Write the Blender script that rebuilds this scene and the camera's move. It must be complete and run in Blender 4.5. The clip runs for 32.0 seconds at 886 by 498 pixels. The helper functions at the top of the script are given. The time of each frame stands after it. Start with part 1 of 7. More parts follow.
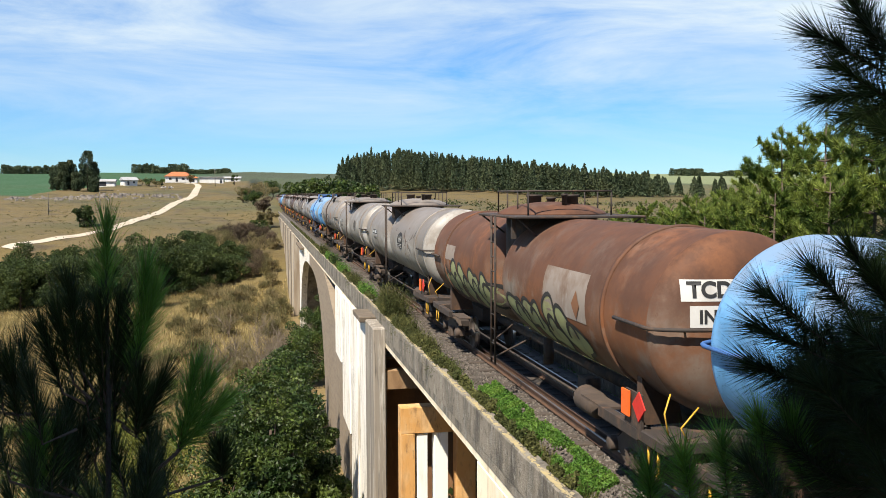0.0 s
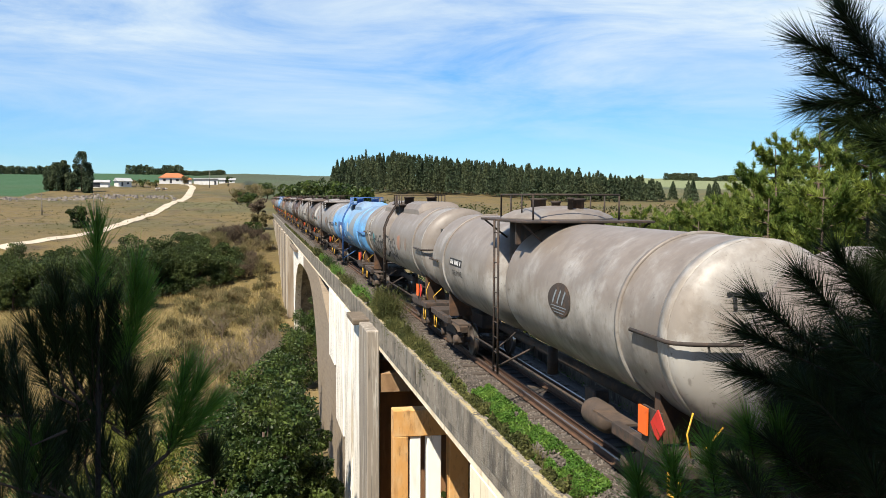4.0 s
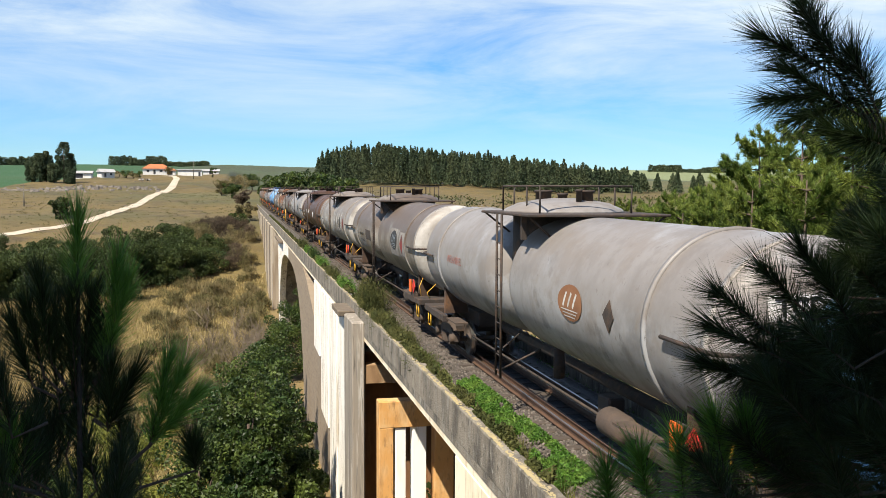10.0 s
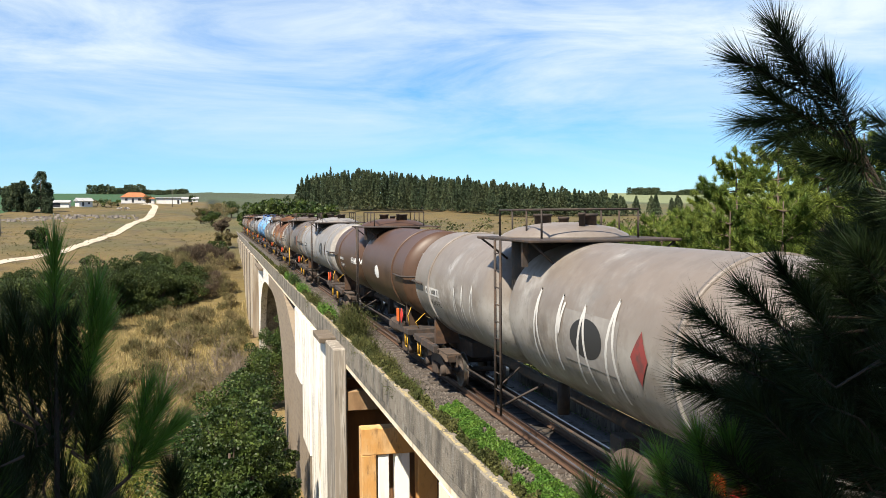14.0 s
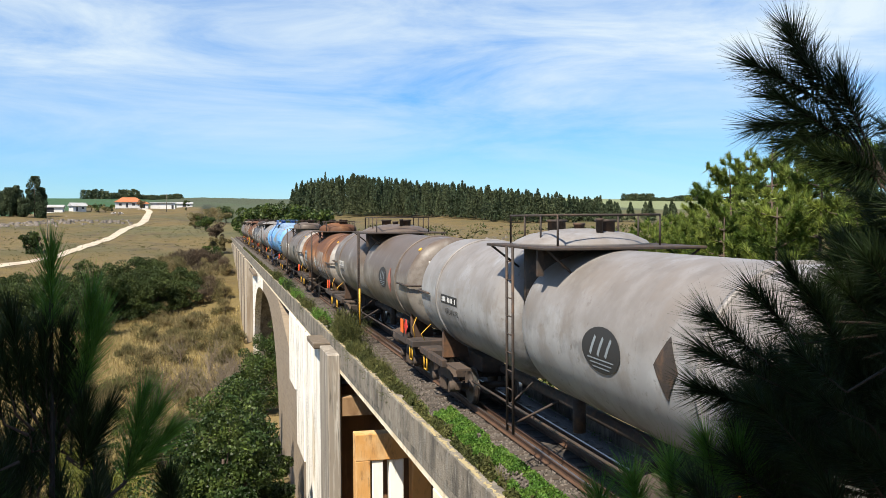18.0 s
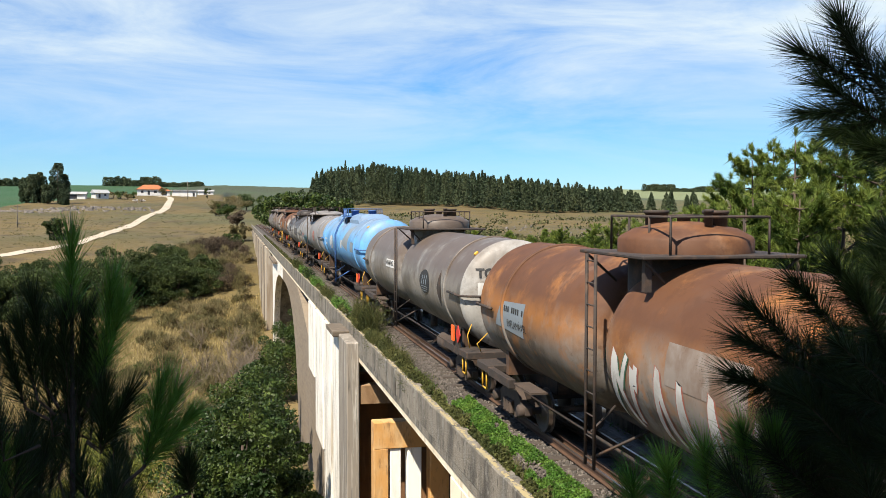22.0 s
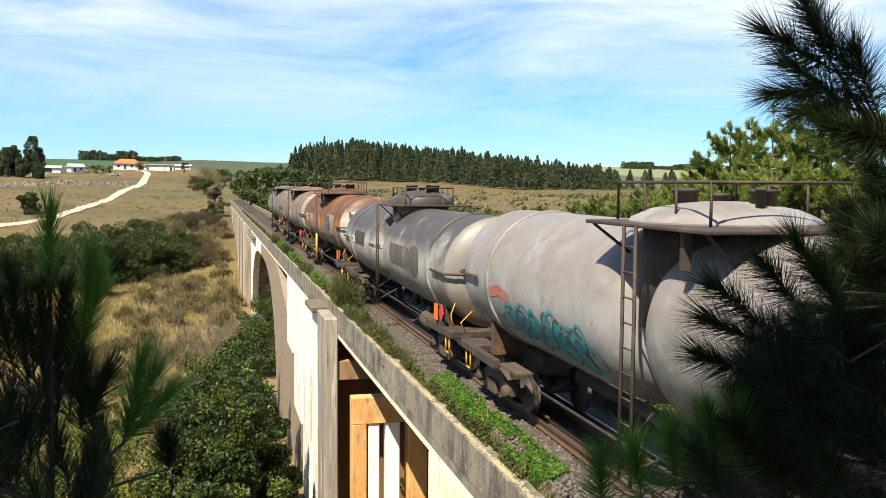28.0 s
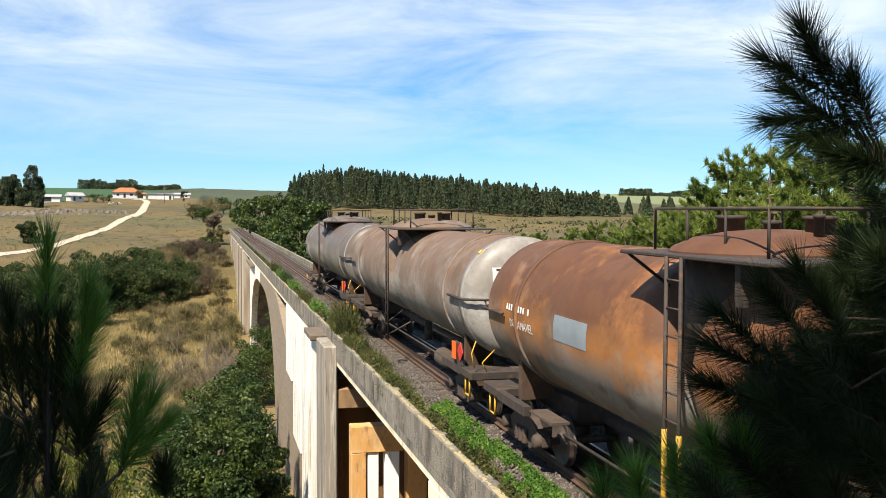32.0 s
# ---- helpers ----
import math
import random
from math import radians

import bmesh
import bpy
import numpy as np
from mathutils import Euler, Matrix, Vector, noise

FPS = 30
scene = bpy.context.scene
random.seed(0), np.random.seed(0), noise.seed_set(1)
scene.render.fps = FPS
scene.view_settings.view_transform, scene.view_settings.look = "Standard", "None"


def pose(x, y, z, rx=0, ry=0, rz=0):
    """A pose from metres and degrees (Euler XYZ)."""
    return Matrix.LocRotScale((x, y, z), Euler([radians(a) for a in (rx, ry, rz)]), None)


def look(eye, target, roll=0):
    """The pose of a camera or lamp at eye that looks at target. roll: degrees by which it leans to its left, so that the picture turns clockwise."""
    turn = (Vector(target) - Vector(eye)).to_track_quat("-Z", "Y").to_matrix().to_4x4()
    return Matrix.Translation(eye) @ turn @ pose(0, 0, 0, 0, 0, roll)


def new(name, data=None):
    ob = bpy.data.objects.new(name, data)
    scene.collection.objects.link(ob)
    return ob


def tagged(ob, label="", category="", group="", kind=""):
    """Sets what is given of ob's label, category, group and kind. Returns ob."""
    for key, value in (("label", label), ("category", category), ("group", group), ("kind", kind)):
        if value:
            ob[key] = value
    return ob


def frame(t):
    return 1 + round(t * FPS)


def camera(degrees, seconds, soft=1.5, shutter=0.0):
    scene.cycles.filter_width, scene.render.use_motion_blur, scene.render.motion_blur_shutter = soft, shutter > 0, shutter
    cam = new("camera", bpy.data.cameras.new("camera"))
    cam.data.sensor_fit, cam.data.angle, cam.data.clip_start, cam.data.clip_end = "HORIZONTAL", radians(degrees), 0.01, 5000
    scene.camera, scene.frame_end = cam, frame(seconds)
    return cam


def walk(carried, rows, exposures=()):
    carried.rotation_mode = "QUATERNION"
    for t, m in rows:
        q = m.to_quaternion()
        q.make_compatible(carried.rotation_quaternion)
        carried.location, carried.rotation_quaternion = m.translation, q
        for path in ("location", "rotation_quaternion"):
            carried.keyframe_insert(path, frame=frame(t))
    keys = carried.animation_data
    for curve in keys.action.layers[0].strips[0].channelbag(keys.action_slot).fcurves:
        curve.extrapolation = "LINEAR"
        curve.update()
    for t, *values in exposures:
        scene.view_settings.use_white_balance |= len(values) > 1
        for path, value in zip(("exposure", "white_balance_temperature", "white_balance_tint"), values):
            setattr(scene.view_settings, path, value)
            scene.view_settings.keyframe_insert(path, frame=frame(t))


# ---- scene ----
cam = camera(52.2, 32.0, 0.85, 0.0)
EYE = (-6.6, 0.0, 4.5)
PATH = [
    (0, 86.492, 0.194, -11.356),
    (0.5, 86.497, 0.209, -11.356),
    (1, 86.430, 0.341, -11.311),
    (1.5, 86.476, 0.274, -11.327),
    (2, 86.536, 0.177, -11.280),
    (2.5, 86.591, -0.045, -11.326),
    (3, 86.628, -0.141, -11.435),
    (3.5, 86.714, -0.211, -11.573),
    (5.5, 86.319, -0.032, -12.011),
    (6, 86.165, -0.206, -12.087),
    (6.5, 86.059, -0.211, -12.200),
    (7, 85.925, -0.130, -12.316),
    (7.5, 85.836, -0.249, -12.464),
    (8, 85.783, -0.244, -12.604),
    (8.5, 85.809, -0.319, -12.598),
    (9, 85.920, -0.328, -12.629),
    (9.5, 86.011, -0.353, -12.631),
    (10, 86.148, -0.244, -12.632),
    (10.5, 86.350, 0.082, -12.757),
    (11, 86.528, 0.180, -12.775),
    (11.5, 86.735, 0.290, -12.854),
    (12, 87.022, 0.420, -13.011),
    (12.5, 87.272, 0.349, -13.262),
    (13, 87.468, 0.286, -13.427),
    (13.5, 87.587, 0.335, -13.687),
    (14, 87.725, 0.434, -13.890),
    (14.5, 87.877, 0.355, -13.977),
    (16.5, 88.132, 0.020, -14.250),
    (17, 88.145, 0.117, -14.310),
    (17.5, 88.145, 0.146, -14.324),
    (18, 88.074, 0.320, -14.230),
    (18.5, 87.810, 0.055, -14.120),
    (19, 87.545, 0.108, -13.801),
    (19.5, 87.354, 0.180, -13.419),
    (20, 87.310, 0.006, -13.020),
    (20.5, 87.220, 0.090, -12.779),
    (21, 87.199, 0.014, -12.674),
    (21.5, 87.259, 0.024, -12.752),
    (22, 87.402, -0.076, -12.988),
    (22.5, 87.546, -0.090, -13.222),
    (23, 87.838, -0.218, -13.432),
    (23.5, 88.208, -0.312, -13.642),
    (24, 88.503, -0.207, -13.832),
    (24.5, 88.525, -0.138, -13.977),
    (25, 87.730, -0.058, -14.071),
    (25.5, 86.403, -0.073, -13.958),
    (27.5, 85.235, -0.495, -13.930),
    (28, 85.909, -0.420, -14.292),
    (28.5, 86.578, -0.299, -14.555),
    (29, 87.122, -0.094, -14.589),
    (29.5, 87.393, -0.092, -14.656),
    (30, 87.534, -0.201, -14.716),
    (30.5, 87.644, -0.207, -14.620),
    (31, 87.771, -0.141, -14.503),
    (31.5, 87.771, -0.145, -14.358),
    (32, 87.642, -0.210, -14.364),
]
# seconds, stops, white balance
LIGHTNESS = [(0, 0.98, 6620, 10), (9, 0.99, 6650, 10), (12, 1.10, 6750, 10), (14, 1.10, 6750, 10), (17, 1.02, 6600, 10), (19, 0.97, 6600, 10), (25, 0.98, 6600, 10), (28, 1.22, 7050, 10), (30, 1.14, 6950, 10), (32, 1.10, 6800, 10)]
walk(cam, [(t, pose(*EYE, *turn)) for t, *turn in PATH], LIGHTNESS)

# ---- light ----
world = bpy.data.worlds.new("sky")
scene.world = world
world.use_nodes = True
SUN_AZ, SUN_EL = -136.0, 54.0     # degrees from +y towards +x, and above the horizon


def sky():
    nt = world.node_tree
    nt.nodes.clear()
    out = nt.nodes.new("ShaderNodeOutputWorld")
    bg = nt.nodes.new("ShaderNodeBackground")
    st = nt.nodes.new("ShaderNodeTexSky")
    st.sky_type = "NISHITA"
    st.sun_disc = False
    st.sun_elevation = radians(SUN_EL)
    st.sun_rotation = radians(SUN_AZ)
    st.air_density, st.dust_density, st.ozone_density = 1.0, 0.1, 3.0
    tc = nt.nodes.new("ShaderNodeTexCoord")
    # thin wind-drawn cloud, stretched along the horizon
    mp = nt.nodes.new("ShaderNodeMapping")
    mp.inputs["Scale"].default_value = (2.0, 2.0, 11.0)
    mp.inputs["Rotation"].default_value = (0.0, radians(-4), 0.0)
    n1 = nt.nodes.new("ShaderNodeTexNoise")
    n1.inputs["Scale"].default_value = 1.5
    n1.inputs["Detail"].default_value = 9.0
    n1.inputs["Roughness"].default_value = 0.62
    n1.inputs["Distortion"].default_value = 0.5
    r1 = nt.nodes.new("ShaderNodeValToRGB")
    r1.color_ramp.elements[0].position, r1.color_ramp.elements[1].position = 0.20, 0.68
    sep = nt.nodes.new("ShaderNodeSeparateXYZ")
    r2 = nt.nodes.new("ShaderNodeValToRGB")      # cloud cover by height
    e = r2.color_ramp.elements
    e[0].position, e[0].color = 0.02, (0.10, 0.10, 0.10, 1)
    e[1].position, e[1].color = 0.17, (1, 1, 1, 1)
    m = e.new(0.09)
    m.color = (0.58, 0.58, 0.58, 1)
    for at, c in ((0.36, 0.9), (0.62, 0.25)):      # cloud cut back above the view, to weaken the sky's fill light
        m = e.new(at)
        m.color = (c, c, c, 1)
    mul = nt.nodes.new("ShaderNodeMath")
    mul.operation = "MULTIPLY"
    hs = nt.nodes.new("ShaderNodeHueSaturation")
    hs.inputs["Saturation"].default_value = 1.25
    hs.inputs["Value"].default_value = 1.0
    mix = nt.nodes.new("ShaderNodeMixRGB")
    mix.inputs["Color2"].default_value = (6.3, 7.35, 8.05, 1)
    lk = nt.links.new
    lk(tc.outputs["Generated"], mp.inputs["Vector"])
    lk(mp.outputs["Vector"], n1.inputs["Vector"])
    lk(n1.outputs["Fac"], r1.inputs["Fac"])
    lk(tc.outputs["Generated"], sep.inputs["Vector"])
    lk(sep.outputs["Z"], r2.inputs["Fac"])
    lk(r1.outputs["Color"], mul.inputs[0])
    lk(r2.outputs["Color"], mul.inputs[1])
    tint = nt.nodes.new("ShaderNodeMixRGB")
    tint.blend_type = "MULTIPLY"
    tint.inputs["Fac"].default_value = 1.0
    tint.inputs["Color2"].default_value = (0.60, 0.855, 1.19, 1)
    lk(st.outputs["Color"], tint.inputs["Color1"])
    lk(tint.outputs["Color"], hs.inputs["Color"])
    lk(mul.outputs[0], mix.inputs["Fac"])
    lk(hs.outputs["Color"], mix.inputs["Color1"])
    lk(mix.outputs["Color"], bg.inputs["Color"])
    bg.inputs["Strength"].default_value = 0.0638
    lk(bg.outputs["Background"], out.inputs["Surface"])


sky()
sun = new("sun", bpy.data.lights.new("sun", "SUN"))
sun.data.energy, sun.data.angle, sun.data.color = 5.0, radians(0.53), (1.0, 0.925, 0.80)
_a, _e = radians(SUN_AZ), radians(SUN_EL)
sun.matrix_world = look((math.sin(_a) * math.cos(_e) * 300, math.cos(_a) * math.cos(_e) * 300, math.sin(_e) * 300), (0, 0, 0))

# ---- tools ----
class Mesh:
    """Collects faces for one mesh."""

    def __init__(self):
        self.v, self.f, self.smooth = [], [], []

    def add(self, verts, faces, smooth=False):
        n = len(self.v)
        self.v += [tuple(p) for p in verts]
        self.f += [tuple(i + n for i in f) for f in faces]
        self.smooth += [smooth] * len(faces)
        return self

    def box(self, x0, x1, y0, y1, z0, z1, bevel=0.0):
        if bevel:
            b = bevel
            v = []
            for z, k in ((z0, b), (z0 + b, 0), (z1 - b, 0), (z1, b)):
                v += [(x0 + b, y0 + k, z), (x1 - b, y0 + k, z), (x1 - k, y0 + b, z), (x1 - k, y1 - b, z),
                      (x1 - b, y1 - k, z), (x0 + b, y1 - k, z), (x0 + k, y1 - b, z), (x0 + k, y0 + b, z)]
            f = [tuple(range(7, -1, -1)), tuple(range(24, 32))]
            for r in range(3):
                for i in range(8):
                    j = (i + 1) % 8
                    f.append((r * 8 + i, r * 8 + j, r * 8 + 8 + j, r * 8 + 8 + i))
            return self.add(v, f)
        v = [(x, y, z) for z in (z0, z1) for y in (y0, y1) for x in (x0, x1)]
        return self.add(v, [(0, 2, 3, 1), (4, 5, 7, 6), (0, 1, 5, 4), (2, 6, 7, 3), (0, 4, 6, 2), (1, 3, 7, 5)])

    def prism(self, poly, axis, a, b):
        """A polygon (two coordinates) drawn along axis from a to b."""
        n = len(poly)

        def at(p, s):
            return {"x": (s, p[0], p[1]), "y": (p[0], s, p[1]), "z": (p[0], p[1], s)}[axis]
        v = [at(p, a) for p in poly] + [at(p, b) for p in poly]
        f = [tuple(range(n)), tuple(range(2 * n - 1, n - 1, -1))]
        f += [(i, n + i, n + (i + 1) % n, (i + 1) % n) for i in range(n)]
        return self.add(v, f)

    def tube(self, pts, r, seg=8, caps=True, r1=None):
        """A round bar along points; r1: radius at its end."""
        pts = [Vector(p) for p in pts]
        n, v, f = len(pts), [], []
        up = None
        for i, p in enumerate(pts):
            d = (pts[min(i + 1, n - 1)] - pts[max(i - 1, 0)]).normalized()
            if up is None:
                up = d.orthogonal().normalized()
            up = (up - d * up.dot(d)).normalized()
            side = d.cross(up)
            rr = r if r1 is None else r + (r1 - r) * i / (n - 1)
            v += [p + (up * math.cos(a) + side * math.sin(a)) * rr for a in (2 * math.pi * k / seg for k in range(seg))]
        for i in range(n - 1):
            for k in range(seg):
                j = (k + 1) % seg
                f.append((i * seg + k, i * seg + j, (i + 1) * seg + j, (i + 1) * seg + k))
        if caps:
            f += [tuple(range(seg - 1, -1, -1)), tuple(range((n - 1) * seg, n * seg))]
        return self.add(v, f, True)

    def lathe(self, prof, axis="y", seg=24, centre=(0, 0, 0), close=True):
        """A profile of (distance along axis, radius[, rise]) turned round it."""
        v, f = [], []
        for p in prof:
            s, r = p[0], p[1]
            up = p[2] if len(p) > 2 else 0.0
            for k in range(seg):
                a = 2 * math.pi * k / seg
                c, d = r * math.cos(a), r * math.sin(a)
                q = {"y": (c, s, d + up), "x": (s, c, d + up), "z": (c, d, s)}[axis]
                v.append((q[0] + centre[0], q[1] + centre[1], q[2] + centre[2]))
        for i in range(len(prof) - 1):
            for k in range(seg):
                j = (k + 1) % seg
                f.append((i * seg + k, (i + 1) * seg + k, (i + 1) * seg + j, i * seg + j))
        if close:
            n = len(prof)
            f += [tuple(range(seg)), tuple(range(n * seg - 1, (n - 1) * seg - 1, -1))]
        return self.add(v, f, True)

    def data(self, name="mesh"):
        me = bpy.data.meshes.new(name)
        me.from_pydata(self.v, [], self.f)
        me.polygons.foreach_set("use_smooth", self.smooth)
        me.update()
        bm = bmesh.new()
        bm.from_mesh(me)
        bmesh.ops.recalc_face_normals(bm, faces=bm.faces[:])
        bm.to_mesh(me)
        bm.free()
        return me

    def raw(self, name="mesh"):
        """The mesh without turning its faces (for large ones)."""
        me = bpy.data.meshes.new(name)
        me.from_pydata(self.v, [], self.f)
        me.polygons.foreach_set("use_smooth", self.smooth)
        me.update()
        return me


def part(name, me, mat, parent=None, label="", at=None):
    """Links a mesh as one object under a thing or a part."""
    if isinstance(me, Mesh):
        me = me.data(name)
    ob = new(name, me)
    if mat and not me.materials:
        me.materials.append(mat)
    if parent:
        ob.parent = parent
    if at is not None:
        ob.location = at
    if label:
        tagged(ob, label)
    return ob


def empty(name, at=(0, 0, 0)):
    ob = new(name)
    ob.empty_display_size = 0.2
    ob.location = at
    return ob


def hide_angle(me, deg=35):
    """Sharp edges past an angle, so that smooth shading keeps corners."""
    bm = bmesh.new()
    bm.from_mesh(me)
    for e in bm.edges:
        e.smooth = len(e.link_faces) != 2 or e.calc_face_angle(0) < radians(deg)
    bm.to_mesh(me)
    bm.free()
    return me


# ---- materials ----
ALBEDO_SCALE = 0.75      # lowers every pigment by a quarter, against the raised exposure


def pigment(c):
    return (*(v * ALBEDO_SCALE for v in c[:3]), 1)


def mat(name, base, rough=0.8, metal=0.0, spots=(), bump=0.0, bump_scale=20.0, island=0.0):
    """A procedural surface. spots: rows of (colour, scale, low, high, stretch xyz, strength) laid over the base by noise in
    object space; island: how far each piece differs in brightness."""
    m = bpy.data.materials.new(name)
    m.use_nodes = True
    nt = m.node_tree
    lk = nt.links.new
    bs = nt.nodes["Principled BSDF"]
    bs.inputs["Roughness"].default_value, bs.inputs["Metallic"].default_value = rough, metal
    tc = nt.nodes.new("ShaderNodeTexCoord")
    info = nt.nodes.new("ShaderNodeObjectInfo")
    off = nt.nodes.new("ShaderNodeVectorMath")
    off.operation = "MULTIPLY_ADD"
    off.inputs[1].default_value = (1, 1, 1)
    sc = nt.nodes.new("ShaderNodeVectorMath")
    sc.operation = "SCALE"
    sc.inputs[0].default_value = (31.7, 17.3, 23.1)
    lk(info.outputs["Random"], sc.inputs["Scale"])
    lk(tc.outputs["Object"], off.inputs[0])
    lk(sc.outputs["Vector"], off.inputs[2])
    col = None
    rgb = nt.nodes.new("ShaderNodeRGB")
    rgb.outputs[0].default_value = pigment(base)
    col = rgb.outputs[0]
    for c, scale, lo, hi, stretch, strength in spots:
        mp = nt.nodes.new("ShaderNodeMapping")
        mp.inputs["Scale"].default_value = stretch
        no = nt.nodes.new("ShaderNodeTexNoise")
        no.inputs["Scale"].default_value, no.inputs["Detail"].default_value = scale, 6.0
        no.inputs["Roughness"].default_value = 0.6
        mr = nt.nodes.new("ShaderNodeMapRange")
        mr.inputs["From Min"].default_value, mr.inputs["From Max"].default_value = lo, hi
        mr.inputs["To Max"].default_value = strength
        mx = nt.nodes.new("ShaderNodeMixRGB")
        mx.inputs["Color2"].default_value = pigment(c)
        lk(off.outputs["Vector"], mp.inputs["Vector"])
        lk(mp.outputs["Vector"], no.inputs["Vector"])
        lk(no.outputs["Fac"], mr.inputs["Value"])
        lk(mr.outputs["Result"], mx.inputs["Fac"])
        lk(col, mx.inputs["Color1"])
        col = mx.outputs["Color"]
    if island:
        ge = nt.nodes.new("ShaderNodeNewGeometry")
        mr = nt.nodes.new("ShaderNodeMapRange")
        mr.inputs["To Min"].default_value, mr.inputs["To Max"].default_value = 1 - island, 1 + island
        hs = nt.nodes.new("ShaderNodeHueSaturation")
        lk(ge.outputs["Random Per Island"], mr.inputs["Value"])
        lk(mr.outputs["Result"], hs.inputs["Value"])
        lk(col, hs.inputs["Color"])
        col = hs.outputs["Color"]
    lk(col, bs.inputs["Base Color"])
    if bump:
        no = nt.nodes.new("ShaderNodeTexNoise")
        no.inputs["Scale"].default_value, no.inputs["Detail"].default_value = bump_scale, 5.0
        bp = nt.nodes.new("ShaderNodeBump")
        bp.inputs["Strength"].default_value, bp.inputs["Distance"].default_value = bump, 0.02
        lk(off.outputs["Vector"], no.inputs["Vector"])
        lk(no.outputs["Fac"], bp.inputs["Height"])
        lk(bp.outputs["Normal"], bs.inputs["Normal"])
    return m
CONCRETE = mat("weathered_concrete", (0.27, 0.235, 0.185), 0.9, 0, [
    ((0.06, 0.052, 0.042), 1.5, 0.42, 0.60, (1, 1, 0.3), 0.95), ((0.52, 0.49, 0.42), 3.0, 0.52, 0.7, (1, 1, 0.3), 0.6),
    ((0.20, 0.17, 0.12), 14.0, 0.5, 0.75, (1, 1, 1), 0.5), ((0.07, 0.06, 0.05), 7.0, 0.55, 0.66, (1, 1, 0.6), 0.75), ((0.50, 0.47, 0.41), 10.0, 0.60, 0.70, (1, 1, 0.5), 0.6)], 0.8, 24)
LIMEWASH = mat("limewashed_concrete", (1.06, 1.01, 0.91), 0.9, 0, [
    ((0.46, 0.40, 0.31), 2.6, 0.56, 0.66, (1.4, 1.4, 0.07), 0.8), ((0.62, 0.52, 0.38), 1.2, 0.54, 0.68, (1, 1, 0.2), 0.5),
    ((0.15, 0.13, 0.10), 5.0, 0.54, 0.66, (1.5, 1.5, 0.07), 0.9), ((0.50, 0.46, 0.40), 9.0, 0.56, 0.72, (1, 1, 0.6), 0.5)], 0.35, 25)
CREAM = mat("cream_limewash", (1.02, 0.90, 0.68), 0.9, 0, [
    ((0.74, 0.58, 0.36), 0.7, 0.46, 0.66, (1, 1, 0.5), 0.7), ((0.45, 0.33, 0.20), 2.2, 0.58, 0.70, (1.2, 1.2, 0.12), 0.75),
    ((0.30, 0.26, 0.21), 6.0, 0.60, 0.72, (1, 1, 0.3), 0.7), ((0.92, 0.88, 0.78), 1.6, 0.54, 0.68, (1, 1, 0.4), 0.7)], 0.35, 25)
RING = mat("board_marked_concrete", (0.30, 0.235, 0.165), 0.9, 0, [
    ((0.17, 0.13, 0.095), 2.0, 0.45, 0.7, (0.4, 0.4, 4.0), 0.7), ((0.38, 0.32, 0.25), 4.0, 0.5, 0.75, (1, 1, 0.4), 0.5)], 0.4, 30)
PORTAL = mat("ochre_stained_concrete", (0.72, 0.38, 0.12), 0.9, 0, [
    ((0.82, 0.62, 0.36), 0.9, 0.50, 0.68, (1, 1, 0.6), 0.6), ((0.34, 0.17, 0.06), 1.8, 0.52, 0.7, (1.3, 1.3, 0.3), 0.8), ((0.20, 0.12, 0.06), 6.0, 0.58, 0.7, (1.2, 1.2, 0.4), 0.6)], 0.4, 25)
WHITEWASH = mat("fresh_whitewash", (1.06, 1.03, 0.96), 0.9, 0, [((0.66, 0.60, 0.50), 1.6, 0.58, 0.74, (1.2, 1.2, 0.15), 0.6), ((0.35, 0.30, 0.24), 5.0, 0.64, 0.74, (1.2, 1.2, 0.2), 0.6)], 0.3, 25)
BEAM = mat("brown_stained_beam", (0.36, 0.22, 0.11), 0.9, 0, [((0.20, 0.11, 0.05), 1.6, 0.46, 0.66, (1, 1, 0.4), 0.8), ((0.50, 0.40, 0.27), 4.0, 0.55, 0.7, (1, 1, 0.5), 0.5)], 0.4, 25)
DARKSLAB = mat("dark_brown_slab", (0.15, 0.115, 0.08), 0.9, 0, [((0.28, 0.23, 0.17), 3.0, 0.5, 0.7, (1, 1, 1), 0.7), ((0.06, 0.05, 0.04), 6.0, 0.55, 0.7, (1, 1, 1), 0.7)], 0.5, 25)
FARPIER = mat("brown_streaked_concrete", (0.50, 0.43, 0.33), 0.9, 0, [
    ((0.26, 0.19, 0.125), 0.35, 0.44, 0.60, (1, 1, 0.12), 0.85), ((0.66, 0.61, 0.52), 0.7, 0.54, 0.66, (1, 1, 0.1), 0.7), ((0.12, 0.095, 0.07), 0.9, 0.56, 0.68, (1, 1, 0.08), 0.85)], 0.4, 12)
# shaded wall: the ochre bounce light on it is put into this brown
BROWNWALL = mat("bounce_brown_concrete", (0.27, 0.13, 0.055), 0.9, 0, [
    ((0.14, 0.07, 0.035), 1.4, 0.44, 0.64, (1, 1, 0.35), 0.8), ((0.42, 0.24, 0.11), 2.6, 0.54, 0.7, (1.3, 1.3, 0.2), 0.6)], 0.4, 25)
PIERWASH = mat("grey_streaked_limewash", (0.33, 0.285, 0.23), 0.9, 0, [
    ((0.24, 0.205, 0.16), 0.9, 0.46, 0.62, (1.2, 1.2, 0.22), 0.8), ((0.17, 0.145, 0.115), 2.6, 0.52, 0.66, (1.3, 1.3, 0.10), 0.8), ((0.70, 0.66, 0.58), 3.5, 0.54, 0.64, (1.5, 1.5, 0.10), 0.8),
    ((0.10, 0.09, 0.075), 7.0, 0.56, 0.68, (1.5, 1.5, 0.1), 0.8)], 0.5, 25)
